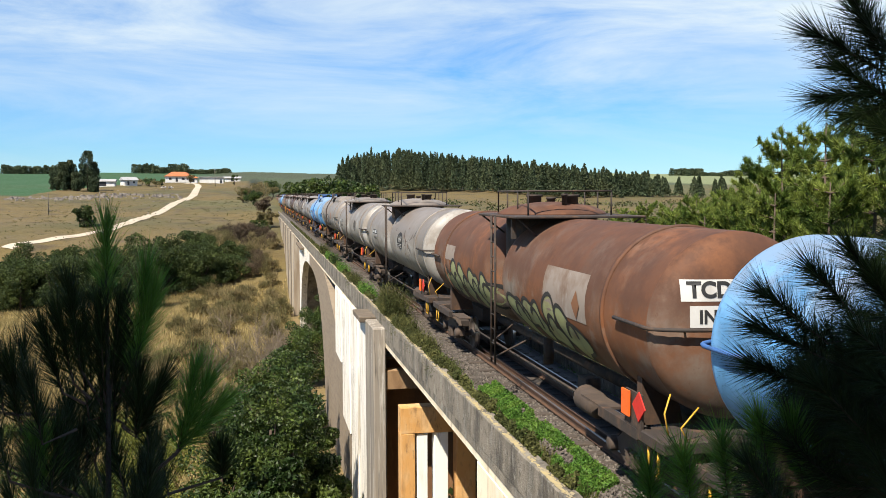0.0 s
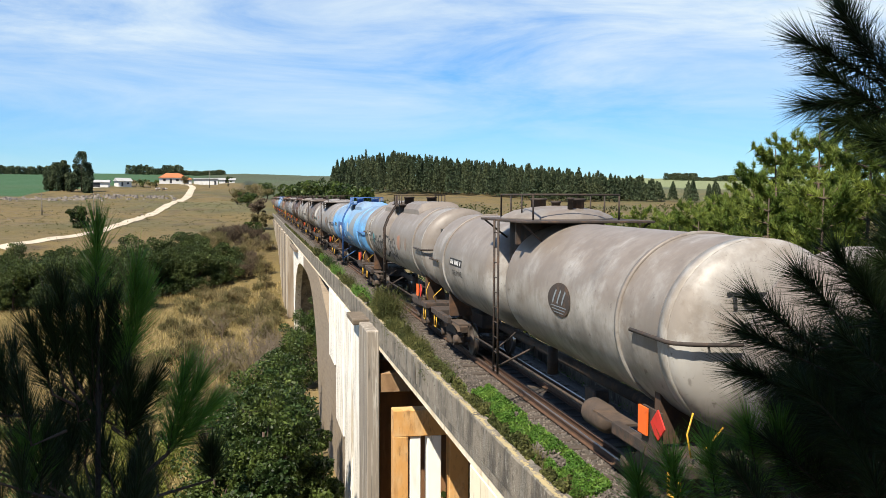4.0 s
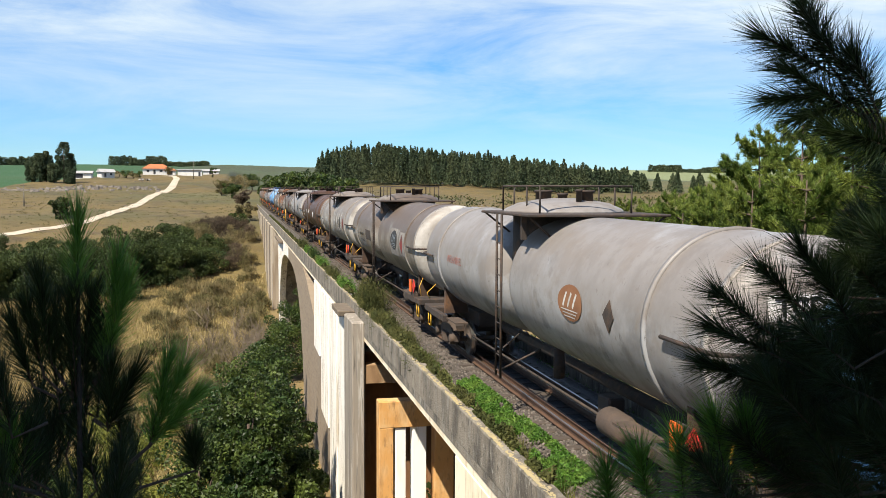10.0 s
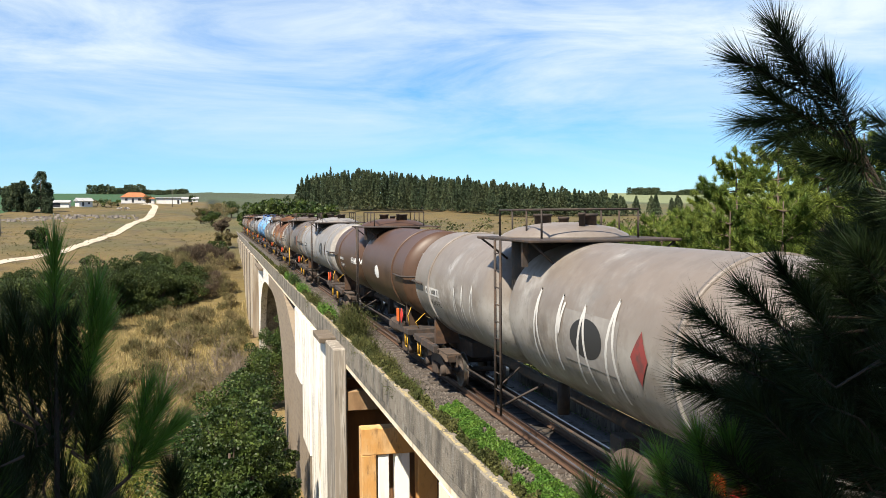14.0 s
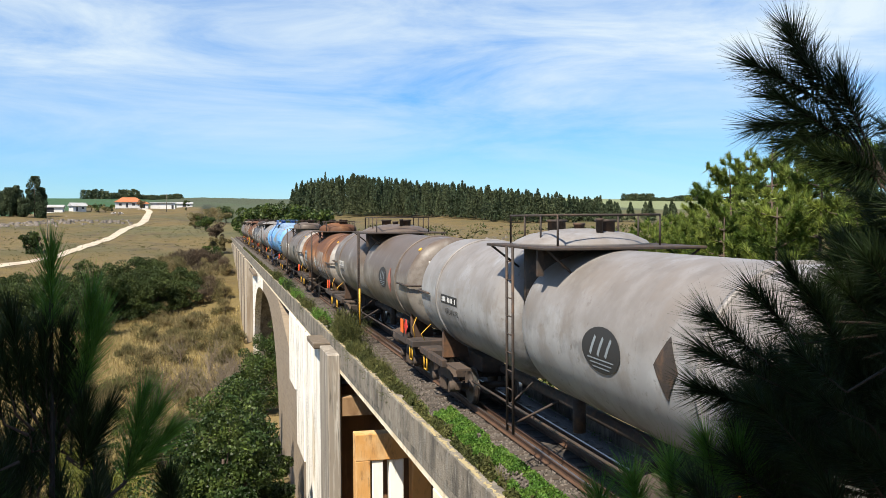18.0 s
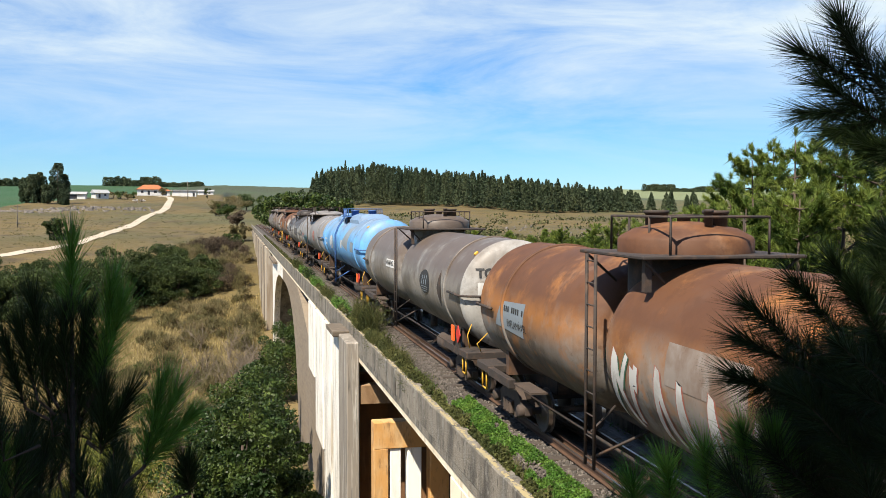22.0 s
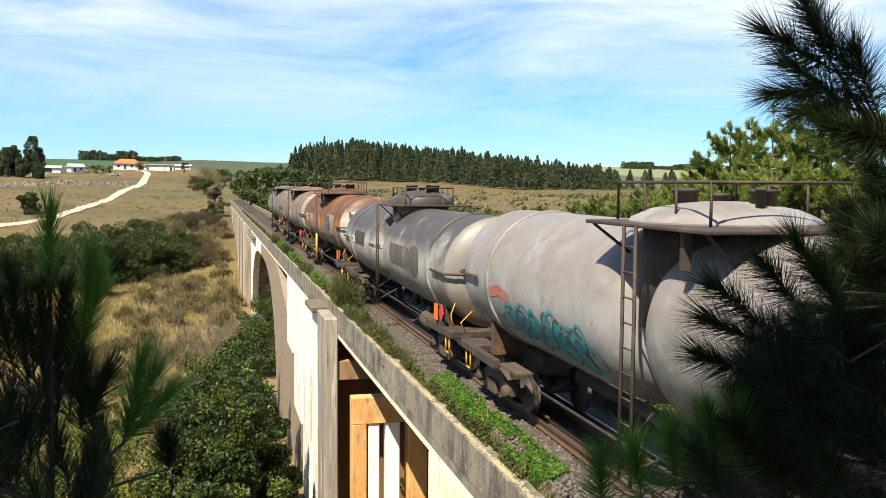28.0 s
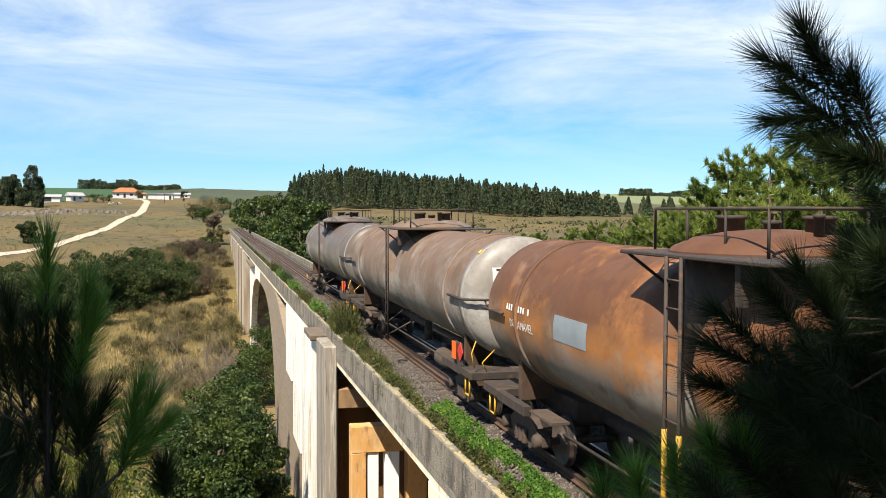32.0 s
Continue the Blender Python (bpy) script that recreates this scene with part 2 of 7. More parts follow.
LICHEN = mat("lichen_crust", (0.50, 0.40, 0.19), 0.95, 0, [((0.35, 0.30, 0.2), 6.0, 0.4, 0.65, (1, 1, 1), 0.9)], 0.6, 40)
BALLAST = mat("ballast_bed", (0.075, 0.062, 0.05), 0.95, 0, [
    ((0.16, 0.135, 0.11), 9.0, 0.5, 0.7, (1, 1, 1), 0.8), ((0.045, 0.04, 0.035), 22.0, 0.5, 0.68, (1, 1, 1), 0.8)], 1.0, 26)
# oil-dark bed; the shade under the train is put into it too
OILSHADE = mat("oil_and_shade_ballast", (0.032, 0.027, 0.023), 0.85, 0, [((0.06, 0.05, 0.04), 12.0, 0.5, 0.7, (1, 1, 1), 0.7)], 1.0, 26)
STONE = mat("ballast_stone", (0.12, 0.10, 0.083), 0.9, 0, [((0.21, 0.185, 0.16), 30.0, 0.45, 0.7, (1, 1, 1), 0.7)], 0, 20, 0.5)
RUSTRAIL = mat("rusty_rail_steel", (0.14, 0.075, 0.045), 0.7, 0.3, [((0.07, 0.045, 0.03), 12.0, 0.45, 0.7, (1, 0.3, 1), 0.8)], 0.2, 60)
RAILHEAD = mat("polished_rail_head", (0.36, 0.33, 0.31), 0.35, 0.9)
SLEEPER = mat("old_sleeper_wood", (0.06, 0.045, 0.034), 0.9, 0, [((0.11, 0.085, 0.065), 10.0, 0.45, 0.7, (0.4, 3, 3), 0.7)], 0.5, 40, 0.25)


def ease(a, b, x):
    t = np.clip((x - a) / (b - a), 0, 1)
    return t * t * (3 - 2 * t)


def bumps(x, y, s):
    """Smooth unevenness from crossed waves."""
    return (np.sin(x * s * 1.3 + 1.7) * np.cos(y * s * 0.9 + 0.4) + 0.5 * np.sin(x * s * 2.9 + y * s * 1.7) + 0.3 * np.cos(x * s * 5.3 - y * s * 4.1)) / 1.8


def ground_z(x, y):
    """Height of the land."""
    x, y = np.asarray(x, float), np.asarray(y, float)
    left = np.interp(y, [-300, -20, 0, 4, 10, 25, 45, 75, 110, 150, 178, 215, 300, 450, 700, 1000, 1600, 5000],
                     [6, 3.2, 2.6, 1.2, -2, -8, -11.5, -13, -13.4, -12.2, -5.2, -2.2, 2.3, 8.6, 15.5, 27.5, 31, 31])
    right = np.interp(y, [-300, -20, 0, 10, 25, 45, 75, 130, 200, 300, 420, 700, 1000, 1600, 5000],
                      [5, 3, 1.5, 0, -4, -7, -9.5, -9.5, -4, 0.5, 5.5, 14, 27, 33, 33])
    w = ease(-8, 26, x)
    z = left * (1 - w) + right * w
    far = ease(20, 120, np.abs(y) + np.abs(x))
    z = z + bumps(x, y, 0.05) * 0.8 * far + bumps(x, y, 0.21) * 0.25 * far + bumps(x, y, 0.012) * 2.0 * ease(200, 600, y)
    # the line's own cutting and bank at both ends of the bridge
    near = (1 - ease(6, 12, y)) * (1 - ease(3.2, 6.0, np.abs(x)))
    z = z * (1 - near) + -0.62 * near
    end = ease(352, 372, y) * (1 - ease(4, 14, np.abs(x))) * (1 - ease(600, 800, y))
    return z * (1 - end) + -0.62 * end


def make_ground():
    m = bpy.data.materials.new("dry_pasture")
    m.use_nodes = True
    nt = m.node_tree
    lk = nt.links.new
    bs = nt.nodes["Principled BSDF"]
    bs.inputs["Roughness"].default_value = 0.95
    tc = nt.nodes.new("ShaderNodeTexCoord")

    def noise_mix(col, c, scale, lo, hi, amount, detail=7):
        no = nt.nodes.new("ShaderNodeTexNoise")
        no.inputs["Scale"].default_value, no.inputs["Detail"].default_value = scale, detail
        mr = nt.nodes.new("ShaderNodeMapRange")
        mr.inputs["From Min"].default_value, mr.inputs["From Max"].default_value = lo, hi
        mr.inputs["To Max"].default_value = amount
        mx = nt.nodes.new("ShaderNodeMixRGB")
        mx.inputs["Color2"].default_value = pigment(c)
        lk(tc.outputs["Object"], no.inputs["Vector"])
        lk(no.outputs["Fac"], mr.inputs["Value"])
        lk(mr.outputs["Result"], mx.inputs["Fac"])
        lk(col, mx.inputs["Color1"])
        return mx.outputs["Color"]
    rgb = nt.nodes.new("ShaderNodeRGB")
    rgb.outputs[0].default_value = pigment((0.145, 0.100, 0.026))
    c = rgb.outputs[0]
    c = noise_mix(c, (0.075, 0.069, 0.018), 0.018, 0.44, 0.60, 0.9)
    c = noise_mix(c, (0.150, 0.105, 0.037), 0.06, 0.5, 0.66, 0.6)
    c = noise_mix(c, (0.051, 0.036, 0.017), 0.16, 0.52, 0.7, 0.75)
    c = noise_mix(c, (0.162, 0.120, 0.051), 0.9, 0.52, 0.7, 0.4)
    c = noise_mix(c, (0.036, 0.030, 0.013), 2.4, 0.54, 0.72, 0.6)
    # straw-coloured grass on the valley floor
    vy = nt.nodes.new("ShaderNodeSeparateXYZ")
    lk(tc.outputs["Object"], vy.inputs["Vector"])
    vr = nt.nodes.new("ShaderNodeMapRange")
    vr.inputs["From Min"].default_value, vr.inputs["From Max"].default_value = 165, 140
    vr.inputs["To Max"].default_value = 0.75
    lk(vy.outputs["Y"], vr.inputs["Value"])
    vm = nt.nodes.new("ShaderNodeMixRGB")
    vm.inputs["Color2"].default_value = pigment((0.25, 0.175, 0.070))
    lk(vr.outputs["Result"], vm.inputs["Fac"])
    lk(c, vm.inputs["Color1"])
    c = noise_mix(vm.outputs["Color"], (0.10, 0.078, 0.032), 0.35, 0.54, 0.68, 0.7)
    # the sown field beyond the farm
    sep = nt.nodes.new("ShaderNodeSeparateXYZ")
    lk(tc.outputs["Object"], sep.inputs["Vector"])
    mr = nt.nodes.new("ShaderNodeMapRange")
    mr.inputs["From Min"].default_value, mr.inputs["From Max"].default_value = 560, 568
    # the field's edge comes nearer to the west
    west = nt.nodes.new("ShaderNodeMapRange")
    west.inputs["From Min"].default_value, west.inputs["From Max"].default_value = -62, -92
    west.inputs["To Max"].default_value = 205
    lk(sep.outputs["X"], west.inputs["Value"])
    edge = nt.nodes.new("ShaderNodeMath")
    lk(sep.outputs["Y"], edge.inputs[0])
    lk(west.outputs["Result"], edge.inputs[1])
    lk(edge.outputs[0], mr.inputs["Value"])
    mx = nt.nodes.new("ShaderNodeMixRGB")
    mx.inputs["Color2"].default_value = pigment((0.020, 0.078, 0.018))
    lk(mr.outputs["Result"], mx.inputs["Fac"])
    lk(c, mx.inputs["Color1"])
    # bare ploughed ground on the same hill, nearer the line
    ploughed = nt.nodes.new("ShaderNodeMapRange")
    ploughed.inputs["From Min"].default_value, ploughed.inputs["From Max"].default_value = -75, -40
    lk(sep.outputs["X"], ploughed.inputs["Value"])
    on_hill = nt.nodes.new("ShaderNodeMath")
    on_hill.operation = "MULTIPLY"
    lk(ploughed.outputs["Result"], on_hill.inputs[0])
    lk(mr.outputs["Result"], on_hill.inputs[1])
    pl = nt.nodes.new("ShaderNodeMixRGB")
    pl.inputs["Color2"].default_value = pigment((0.050, 0.062, 0.026))
    lk(on_hill.outputs[0], pl.inputs["Fac"])
    lk(mx.outputs["Color"], pl.inputs["Color1"])
    c = noise_mix(pl.outputs["Color"], (0.055, 0.085, 0.028), 0.006, 0.5, 0.6, 0.5)
    # a pale stubble field on the hill across the line
    pm = nt.nodes.new("ShaderNodeMapRange")
    pm.inputs["From Min"].default_value, pm.inputs["From Max"].default_value = 300, 312
    lk(sep.outputs["X"], pm.inputs["Value"])
    both = nt.nodes.new("ShaderNodeMath")
    both.operation = "MULTIPLY"
    lk(pm.outputs["Result"], both.inputs[0])
    lk(mr.outputs["Result"], both.inputs[1])
    px = nt.nodes.new("ShaderNodeMixRGB")
    px.inputs["Color2"].default_value = pigment((0.19, 0.22, 0.10))
    lk(both.outputs[0], px.inputs["Fac"])
    lk(c, px.inputs["Color1"])
    c = px.outputs["Color"]
    lk(c, bs.inputs["Base Color"])
    no = nt.nodes.new("ShaderNodeTexNoise")
    no.inputs["Scale"].default_value, no.inputs["Detail"].default_value = 1.6, 8
    bp = nt.nodes.new("ShaderNodeBump")
    bp.inputs["Strength"].default_value, bp.inputs["Distance"].default_value = 0.8, 0.3
    lk(tc.outputs["Object"], no.inputs["Vector"])
    lk(no.outputs["Fac"], bp.inputs["Height"])
    lk(bp.outputs["Normal"], bs.inputs["Normal"])
    xs = np.concatenate([-np.geomspace(4200, 62, 46), np.arange(-60, 60.1, 1.5), np.geomspace(62, 4200, 46)])
    ys = np.concatenate([-np.geomspace(900, 21, 20), np.arange(-20, 80, 1.5), np.arange(80, 480, 1.5), np.geomspace(480, 4400, 60)])
    X, Y = np.meshgrid(xs, ys)
    Z = ground_z(X, Y)
    nx, ny = len(xs), len(ys)
    me = bpy.data.meshes.new("ground")
    f = [(j * nx + i, j * nx + i + 1, (j + 1) * nx + i + 1, (j + 1) * nx + i) for j in range(ny - 1) for i in range(nx - 1)]
    me.from_pydata(np.stack([X, Y, Z], -1).reshape(-1, 3).tolist(), [], f)
    me.polygons.foreach_set("use_smooth", [True] * len(f))
    tagged(part("ground", me, m), "dry brown pasture falling into a valley and rising to green fields", "ground", kind="structure")


make_ground()

# ---- the viaduct ----
B0, B1, HW = 7.0, 366.0, 2.2      # its two ends and the half width of the deck


def arch_curve(y0, y1, top, foot, n=28, power=2.6):
    """Points of an arch's edge from one springing to the other."""
    c, h = (y0 + y1) / 2, (y1 - y0) / 2
    out = []
    for i in range(n + 1):
        u = -math.cos(math.pi * i / n)
        out.append((c + h * u, foot + (top - foot) * max(0.0, 1 - abs(u) ** power) ** 0.23))
    return out


viaduct = tagged(empty("viaduct"), "long old concrete railway viaduct with open arches and stained limewash", "bridge", kind="structure")


def worn_wall(x0, x1, n, seed):
    """A length of parapet whose arrises have crumbled."""
    rng = np.random.default_rng(seed)
    m = 40
    ys = np.linspace(0.006, n - 0.006, m)
    walk_ = np.convolve(rng.normal(size=m + 8), np.ones(3) / 3, "same")[4:-4]
    chip = np.clip(np.convolve(rng.normal(size=m + 8), np.ones(2) / 2, "same")[4:-4] - 0.55, 0, None)
    v, f = [], []
    for k, y in enumerate(ys):
        b = 0.02 + 0.045 * chip[k]
        top = -0.06 + 0.007 * walk_[k]
        v += [(x0, y, -0.78), (x0 + 0.005 * walk_[k], y, top - b), (x0 + b * 0.8, y, top), (x1 - b * 0.6, y, top - 0.004), (x1, y, top - b * 0.7), (x1, y, -0.78)]
    for k in range(m - 1):
        f += [(k * 6 + q, k * 6 + (q + 1) % 6, k * 6 + 6 + (q + 1) % 6, k * 6 + 6 + q) for q in range(6)]
    f += [tuple(range(5, -1, -1)), tuple(range((m - 1) * 6, m * 6))]
    return Mesh().add(v, f).data("parapet_length")


def build_viaduct():
    # deck slab
    part("deck_slab", Mesh().box(-HW + 0.02, HW - 0.02, B0, B1, -1.0, -0.5), CONCRETE, viaduct)
    # parapets, cast in lengths
    rnd = random.Random(5)
    y, shared = B0, {}
    while y < B1 - 1:
        n = min(6.0, B1 - y)
        for side in (-1, 1):
            a = (round(n, 2), side, rnd.randrange(4) if y < 120 else 0)
            if a not in shared:
                me = Mesh()
                x0, x1 = sorted((side * HW, side * (HW - 0.28)))
                shared[a] = worn_wall(x0, x1, n, 40 + len(shared))
                shared[a].materials.append(CONCRETE)
            part("parapet_length", shared[a], CONCRETE, viaduct, at=(rnd.uniform(-0.012, 0.012), y, 0))
        y += n
    # edge beam under the parapet
    for s in (-1, 1):
        x0, x1 = sorted((s * (HW - 0.04), s * (HW - 0.6)))
        part("edge_beam", Mesh().box(x0, x1, B0, B1, -1.18, -0.782), CREAM, viaduct, "cream limewashed edge beam")
    # the first great arch: side walls, barrel, spandrel columns
    foot = -26.0
    inner = arch_curve(65.5, 109.5, -2.3, foot, 40, 3.2)
    outer = [(40.0, foot), (41.0, -14.0), (44.0, -9.6), (47.5, -7.0), (52.0, -5.1), (57.0, -3.5), (63.0, -2.0), (68.0, -1.1)]
    back = [(98.0, -1.1), (110.8, -1.1), (110.8, foot)]
    for s in (-1, 1):
        x0, x1 = sorted((s * (HW - 0.06), s * (HW - 0.75)))
        me = Mesh()
        half = [p for p in inner if p[0] <= 87.5]
        me.prism(outer + [(87.5, -1.1)] + [(87.5, half[-1][1])] + half[::-1], "x", x0, x1)
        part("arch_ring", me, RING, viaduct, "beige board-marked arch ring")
        me = Mesh()
        half2 = [p for p in inner if p[0] >= 87.5]
        me.prism([(87.5, half2[0][1])] + half2 + back[::-1] + [(87.5, -1.1)], "x", x0, x1)
        part("spandrel_wall", me, LIMEWASH, viaduct, "white limewashed spandrel wall")
        for a, b, zf in ((51.6, 55.4, -5.2), (46.4, 50.6, -8.0), (42.2, 45.5, -14.0), (39.0, 41.3, -26.0)):
            part("spandrel_column", Mesh().box(*sorted((s * (HW + 0.05), s * (HW - 0.8))), a, b, zf, -1.122, 0.05), LIMEWASH, viaduct)
    me = Mesh()
    n = len(inner)
    me.add([(sx * (HW - 0.7), p[0], p[1]) for sx in (-1, 1) for p in inner] + [(sx * (HW - 0.7), p[0], p[1] + 0.7) for sx in (-1, 1) for p in inner],
           [(i, i + 1, n + i + 1, n + i) for i in range(n - 1)] + [(2 * n + i, 3 * n + i, 3 * n + i + 1, 2 * n + i + 1) for i in range(n - 1)])
    part("arch_barrel", me, CONCRETE, viaduct)
    # the near pier: a portal with projecting legs, caps and cross beams
    for s in (-1, 1):
        x0, x1 = sorted((s * 2.62, s * 2.14))
        part("pier_leg", Mesh().box(x0, x1, 33.0, 35.6, -26, -0.47, 0.04), PIERWASH, viaduct, "grey streaked pier leg")
        part("pier_leg", Mesh().box(*sorted((s * 2.5, s * 2.06)), 36.0, 38.6, -26, -0.622, 0.04), LIMEWASH, viaduct)
        part("pier_cap", Mesh().box(*sorted((s * 2.85, s * 2.05)), 35.7, 38.3, -0.62, -0.40, 0.03), DARKSLAB, viaduct, "brownish cantilevered cap slab")
    part("cross_beam", Mesh().box(-2.14, 2.14, 33.1, 33.7, -2.8, -2.08, 0.02), BEAM, viaduct)
    # ochre portal in front of it; white pillars moved into its opening to fit the view
    y = 29.8
    part("portal_frame", Mesh().box(-2.10, 2.18, y, y + 0.6, -3.62, -2.72, 0.02), PORTAL, viaduct, "ochre stained portal beam")
    for x0, x1 in ((-2.10, -1.60), (-0.17, 0.5), (1.72, 2.18)):
        part("portal_leg", Mesh().box(x0, x1, y, y + 0.6, -24, -3.622, 0.02), PORTAL, viaduct)
    for x0, x1 in ((-1.54, -1.16), (-0.94, -0.45), (0.9, 1.3)):
        part("inner_pillar", Mesh().box(x0, x1, 29.86, 30.3, -24, -3.63, 0.02), WHITEWASH, viaduct, "white inner pillar")
    part("inner_wall", Mesh().box(-2.05, 2.05, 35.0, 35.4, -24, -2.0), BROWNWALL, viaduct, "inner wall coloured brown for shade and bounced ochre light")
    for s in (-1, 1):
        part("side_wall", Mesh().box(*sorted((s * (HW - 0.02), s * (HW - 0.7))), B0 + 0.1, 18.45, -16, -1.182, 0.02), CREAM, viaduct, "cream limewashed side wall")
    # double pier with an expansion gap, then the further arches
    part("pier", Mesh().box(-2.35, 2.35, 125.9, 129.0, -28, -1.0, 0.05), FARPIER, viaduct)
    part("pier_cap", Mesh().box(-2.6, -2.05, 98.0, 110.0, -1.5, -1.25, 0.03), DARKSLAB, viaduct)
    # the open gap's shade is put into this wall's dark colour
    part("gap_wall", Mesh().box(-1.0, 1.0, 112.0, 125.0, -28, -1.2), DARKSLAB, viaduct, "recessed joint between two spans, its shade put into the colour")
    y = 129.0
    while y < B1 - 14:
        for k, (a, b) in enumerate(((0, 3.2), (4.6, 7.4), (8.8, 11.6))):
            part("spandrel_column", Mesh().box(-2.45, 2.45, y + a, y + b, -26, -1.0), (FARPIER, DARKSLAB, FARPIER)[k], viaduct)
        part("spandrel_wall", Mesh().box(-2.05, 2.05, y + 3.2, y + 14.0, -26, -1.0), FARPIER, viaduct)
        y += 14.0


build_viaduct()
part("abutment", Mesh().box(-2.6, 2.6, 3.0, 7.0, -6, -0.45, 0.05), CONCRETE, viaduct)


# ---- the track ----
def build_track():
    me = Mesh()
    T0, T1 = -420.0, 760.0
    prof = [(-1.92, -0.52), (-1.3, -0.36), (-1.05, -0.2), (1.05, -0.2), (1.3, -0.36), (1.92, -0.52), (1.92, -0.6), (-1.92, -0.6)]
    me.prism(prof, "y", T0, T1)
    tagged(part("ballast", me, BALLAST), "brown crushed stone ballast bed of the track", "ballast", kind="structure")
    tagged(part("oiled_ballast", Mesh().prism([(-0.60, -0.192), (1.04, -0.192), (1.04, -0.25), (-0.60, -0.25)], "y", T0, T1), OILSHADE), "black ballast between the rails, oil stain with painted train shade", "ballast", kind="structure")
    track = tagged(empty("track"), "rusty metre-gauge track with guard rails on worn sleepers", "railway track", kind="structure")
    rail = [(-0.065, -0.14), (0.065, -0.14), (0.065, -0.125), (0.012, -0.11), (0.012, -0.035), (0.034, -0.025), (0.034, -0.004), (-0.034, -0.004), (-0.034, -0.025), (-0.012, -0.035), (-0.012, -0.11), (-0.065, -0.125)]
    for x in (-0.535, 0.535):
        part("rail", Mesh().prism([(x + p[0], p[1]) for p in rail], "y", T0, T1), RUSTRAIL, track)
        part("rail_head", Mesh().box(x - 0.022, x + 0.022, T0, T1, -0.003, 0.001), RAILHEAD, track, "bright worn rail head")
    for x in (-0.30, 0.30):
        part("guard_rail", Mesh().prism([(x + p[0], p[1] - 0.012) for p in rail], "y", B0 - 4, B1 + 4), RUSTRAIL, track)
    sl = Mesh().box(-1.0, 1.0, -0.11, 0.11, -0.28, -0.165, 0.015).data("sleeper")
    sl.materials.append(SLEEPER)
    rnd = random.Random(8)
    for i in range(240):
        o = part("sleeper", sl, SLEEPER, track, at=(rnd.uniform(-0.04, 0.04), 2 + i * 0.6, rnd.uniform(-0.012, 0.008)))
        o.rotation_euler = (0, 0, rnd.uniform(-0.02, 0.02))
    far = Mesh()
    for i in range(700):
        far.box(-1.0, 1.0, 146 + i * 0.6 - 0.11, 146 + i * 0.6 + 0.11, -0.28, -0.15)
    tagged(part("far_sleepers", far.raw("far_sleepers"), SLEEPER, track), kind="stuff")
    # loose stones on the bed
    me = Mesh()
    for i in range(14000):
        y = 8 + 60 * rnd.random() ** 1.7
        x = rnd.uniform(-1.75, -0.55)
        z = -0.2 if abs(x) < 1.05 else -0.2 - (abs(x) - 1.05) * 0.38
        r = rnd.uniform(0.02, 0.045)
        a = rnd.uniform(0, 6.3)
        p = []
        for k in range(3):
            b = a + k * 2.1 + rnd.uniform(-.4, .4)
            p.append((x + r * math.cos(b), y + r * math.sin(b), z - 0.005))
        q = [(x + 0.6 * r * math.cos(a + 1 + k * 2.1), y + 0.6 * r * math.sin(a + 1 + k * 2.1), z + r * rnd.uniform(0.6, 1.1)) for k in range(3)]
        me.add(p + q, [(0, 1, 3), (1, 4, 3), (1, 2, 4), (2, 5, 4), (2, 0, 5), (0, 3, 5), (3, 4, 5)])
    tagged(part("ballast_stones", me.raw("ballast_stones"), STONE), "loose grey-brown stones on the ballast shoulder", "ballast stones", kind="stuff")


build_track()

# ---- the train ----
SPEED = 9.24
STEEL = mat("grimy_frame_steel", (0.055, 0.042, 0.035), 0.8, 0.2, [((0.15, 0.085, 0.05), 4.0, 0.5, 0.7, (1, 1, 1), 0.8), ((0.03, 0.026, 0.024), 9.0, 0.5, 0.7, (1, 1, 1), 0.7)], 0.2, 40)
DUSTY = mat("dusty_brown_steel", (0.085, 0.060, 0.045), 0.85, 0.1, [((0.15, 0.095, 0.06), 3.0, 0.5, 0.7, (1, 1, 1), 0.7), ((0.05, 0.038, 0.03), 8.0, 0.5, 0.7, (1, 1, 1), 0.7)], 0.2, 40)
RUSTPLATE = mat("rusty_saddle_plate", (0.085, 0.048, 0.030), 0.85, 0.1, [((0.24, 0.115, 0.05), 2.4, 0.5, 0.7, (1, 1, 1), 0.7), ((0.05, 0.034, 0.026), 6.0, 0.5, 0.7, (1, 1, 1), 0.7)], 0.2, 40)
WHEEL = mat("wheel_steel", (0.125, 0.098, 0.080), 0.6, 0.2, [((0.10, 0.075, 0.06), 6.0, 0.45, 0.7, (1, 1, 1), 0.8)])
TREAD = mat("polished_tread", (0.55, 0.53, 0.50), 0.28, 1.0)
ORANGE = mat("orange_hazard_plate", (0.95, 0.16, 0.02), 0.6, 0, [((0.55, 0.10, 0.03), 8.0, 0.55, 0.75, (1, 1, 1), 0.6)])
RED = mat("red_hazard_diamond", (0.62, 0.03, 0.02), 0.6, 0, [((0.3, 0.03, 0.02), 8.0, 0.55, 0.75, (1, 1, 1), 0.6)])
YELLOW = mat("yellow_paint", (0.72, 0.40, 0.03), 0.6, 0, [((0.30, 0.16, 0.05), 7.0, 0.5, 0.7, (1, 1, 1), 0.8)])
BLACKINK = mat("black_lettering", (0.02, 0.02, 0.02), 0.7)
WHITEINK = mat("white_lettering", (0.80, 0.80, 0.78), 0.7, 0, [((0.45, 0.43, 0.40), 5.0, 0.55, 0.75, (1, 1, 1), 0.7)])


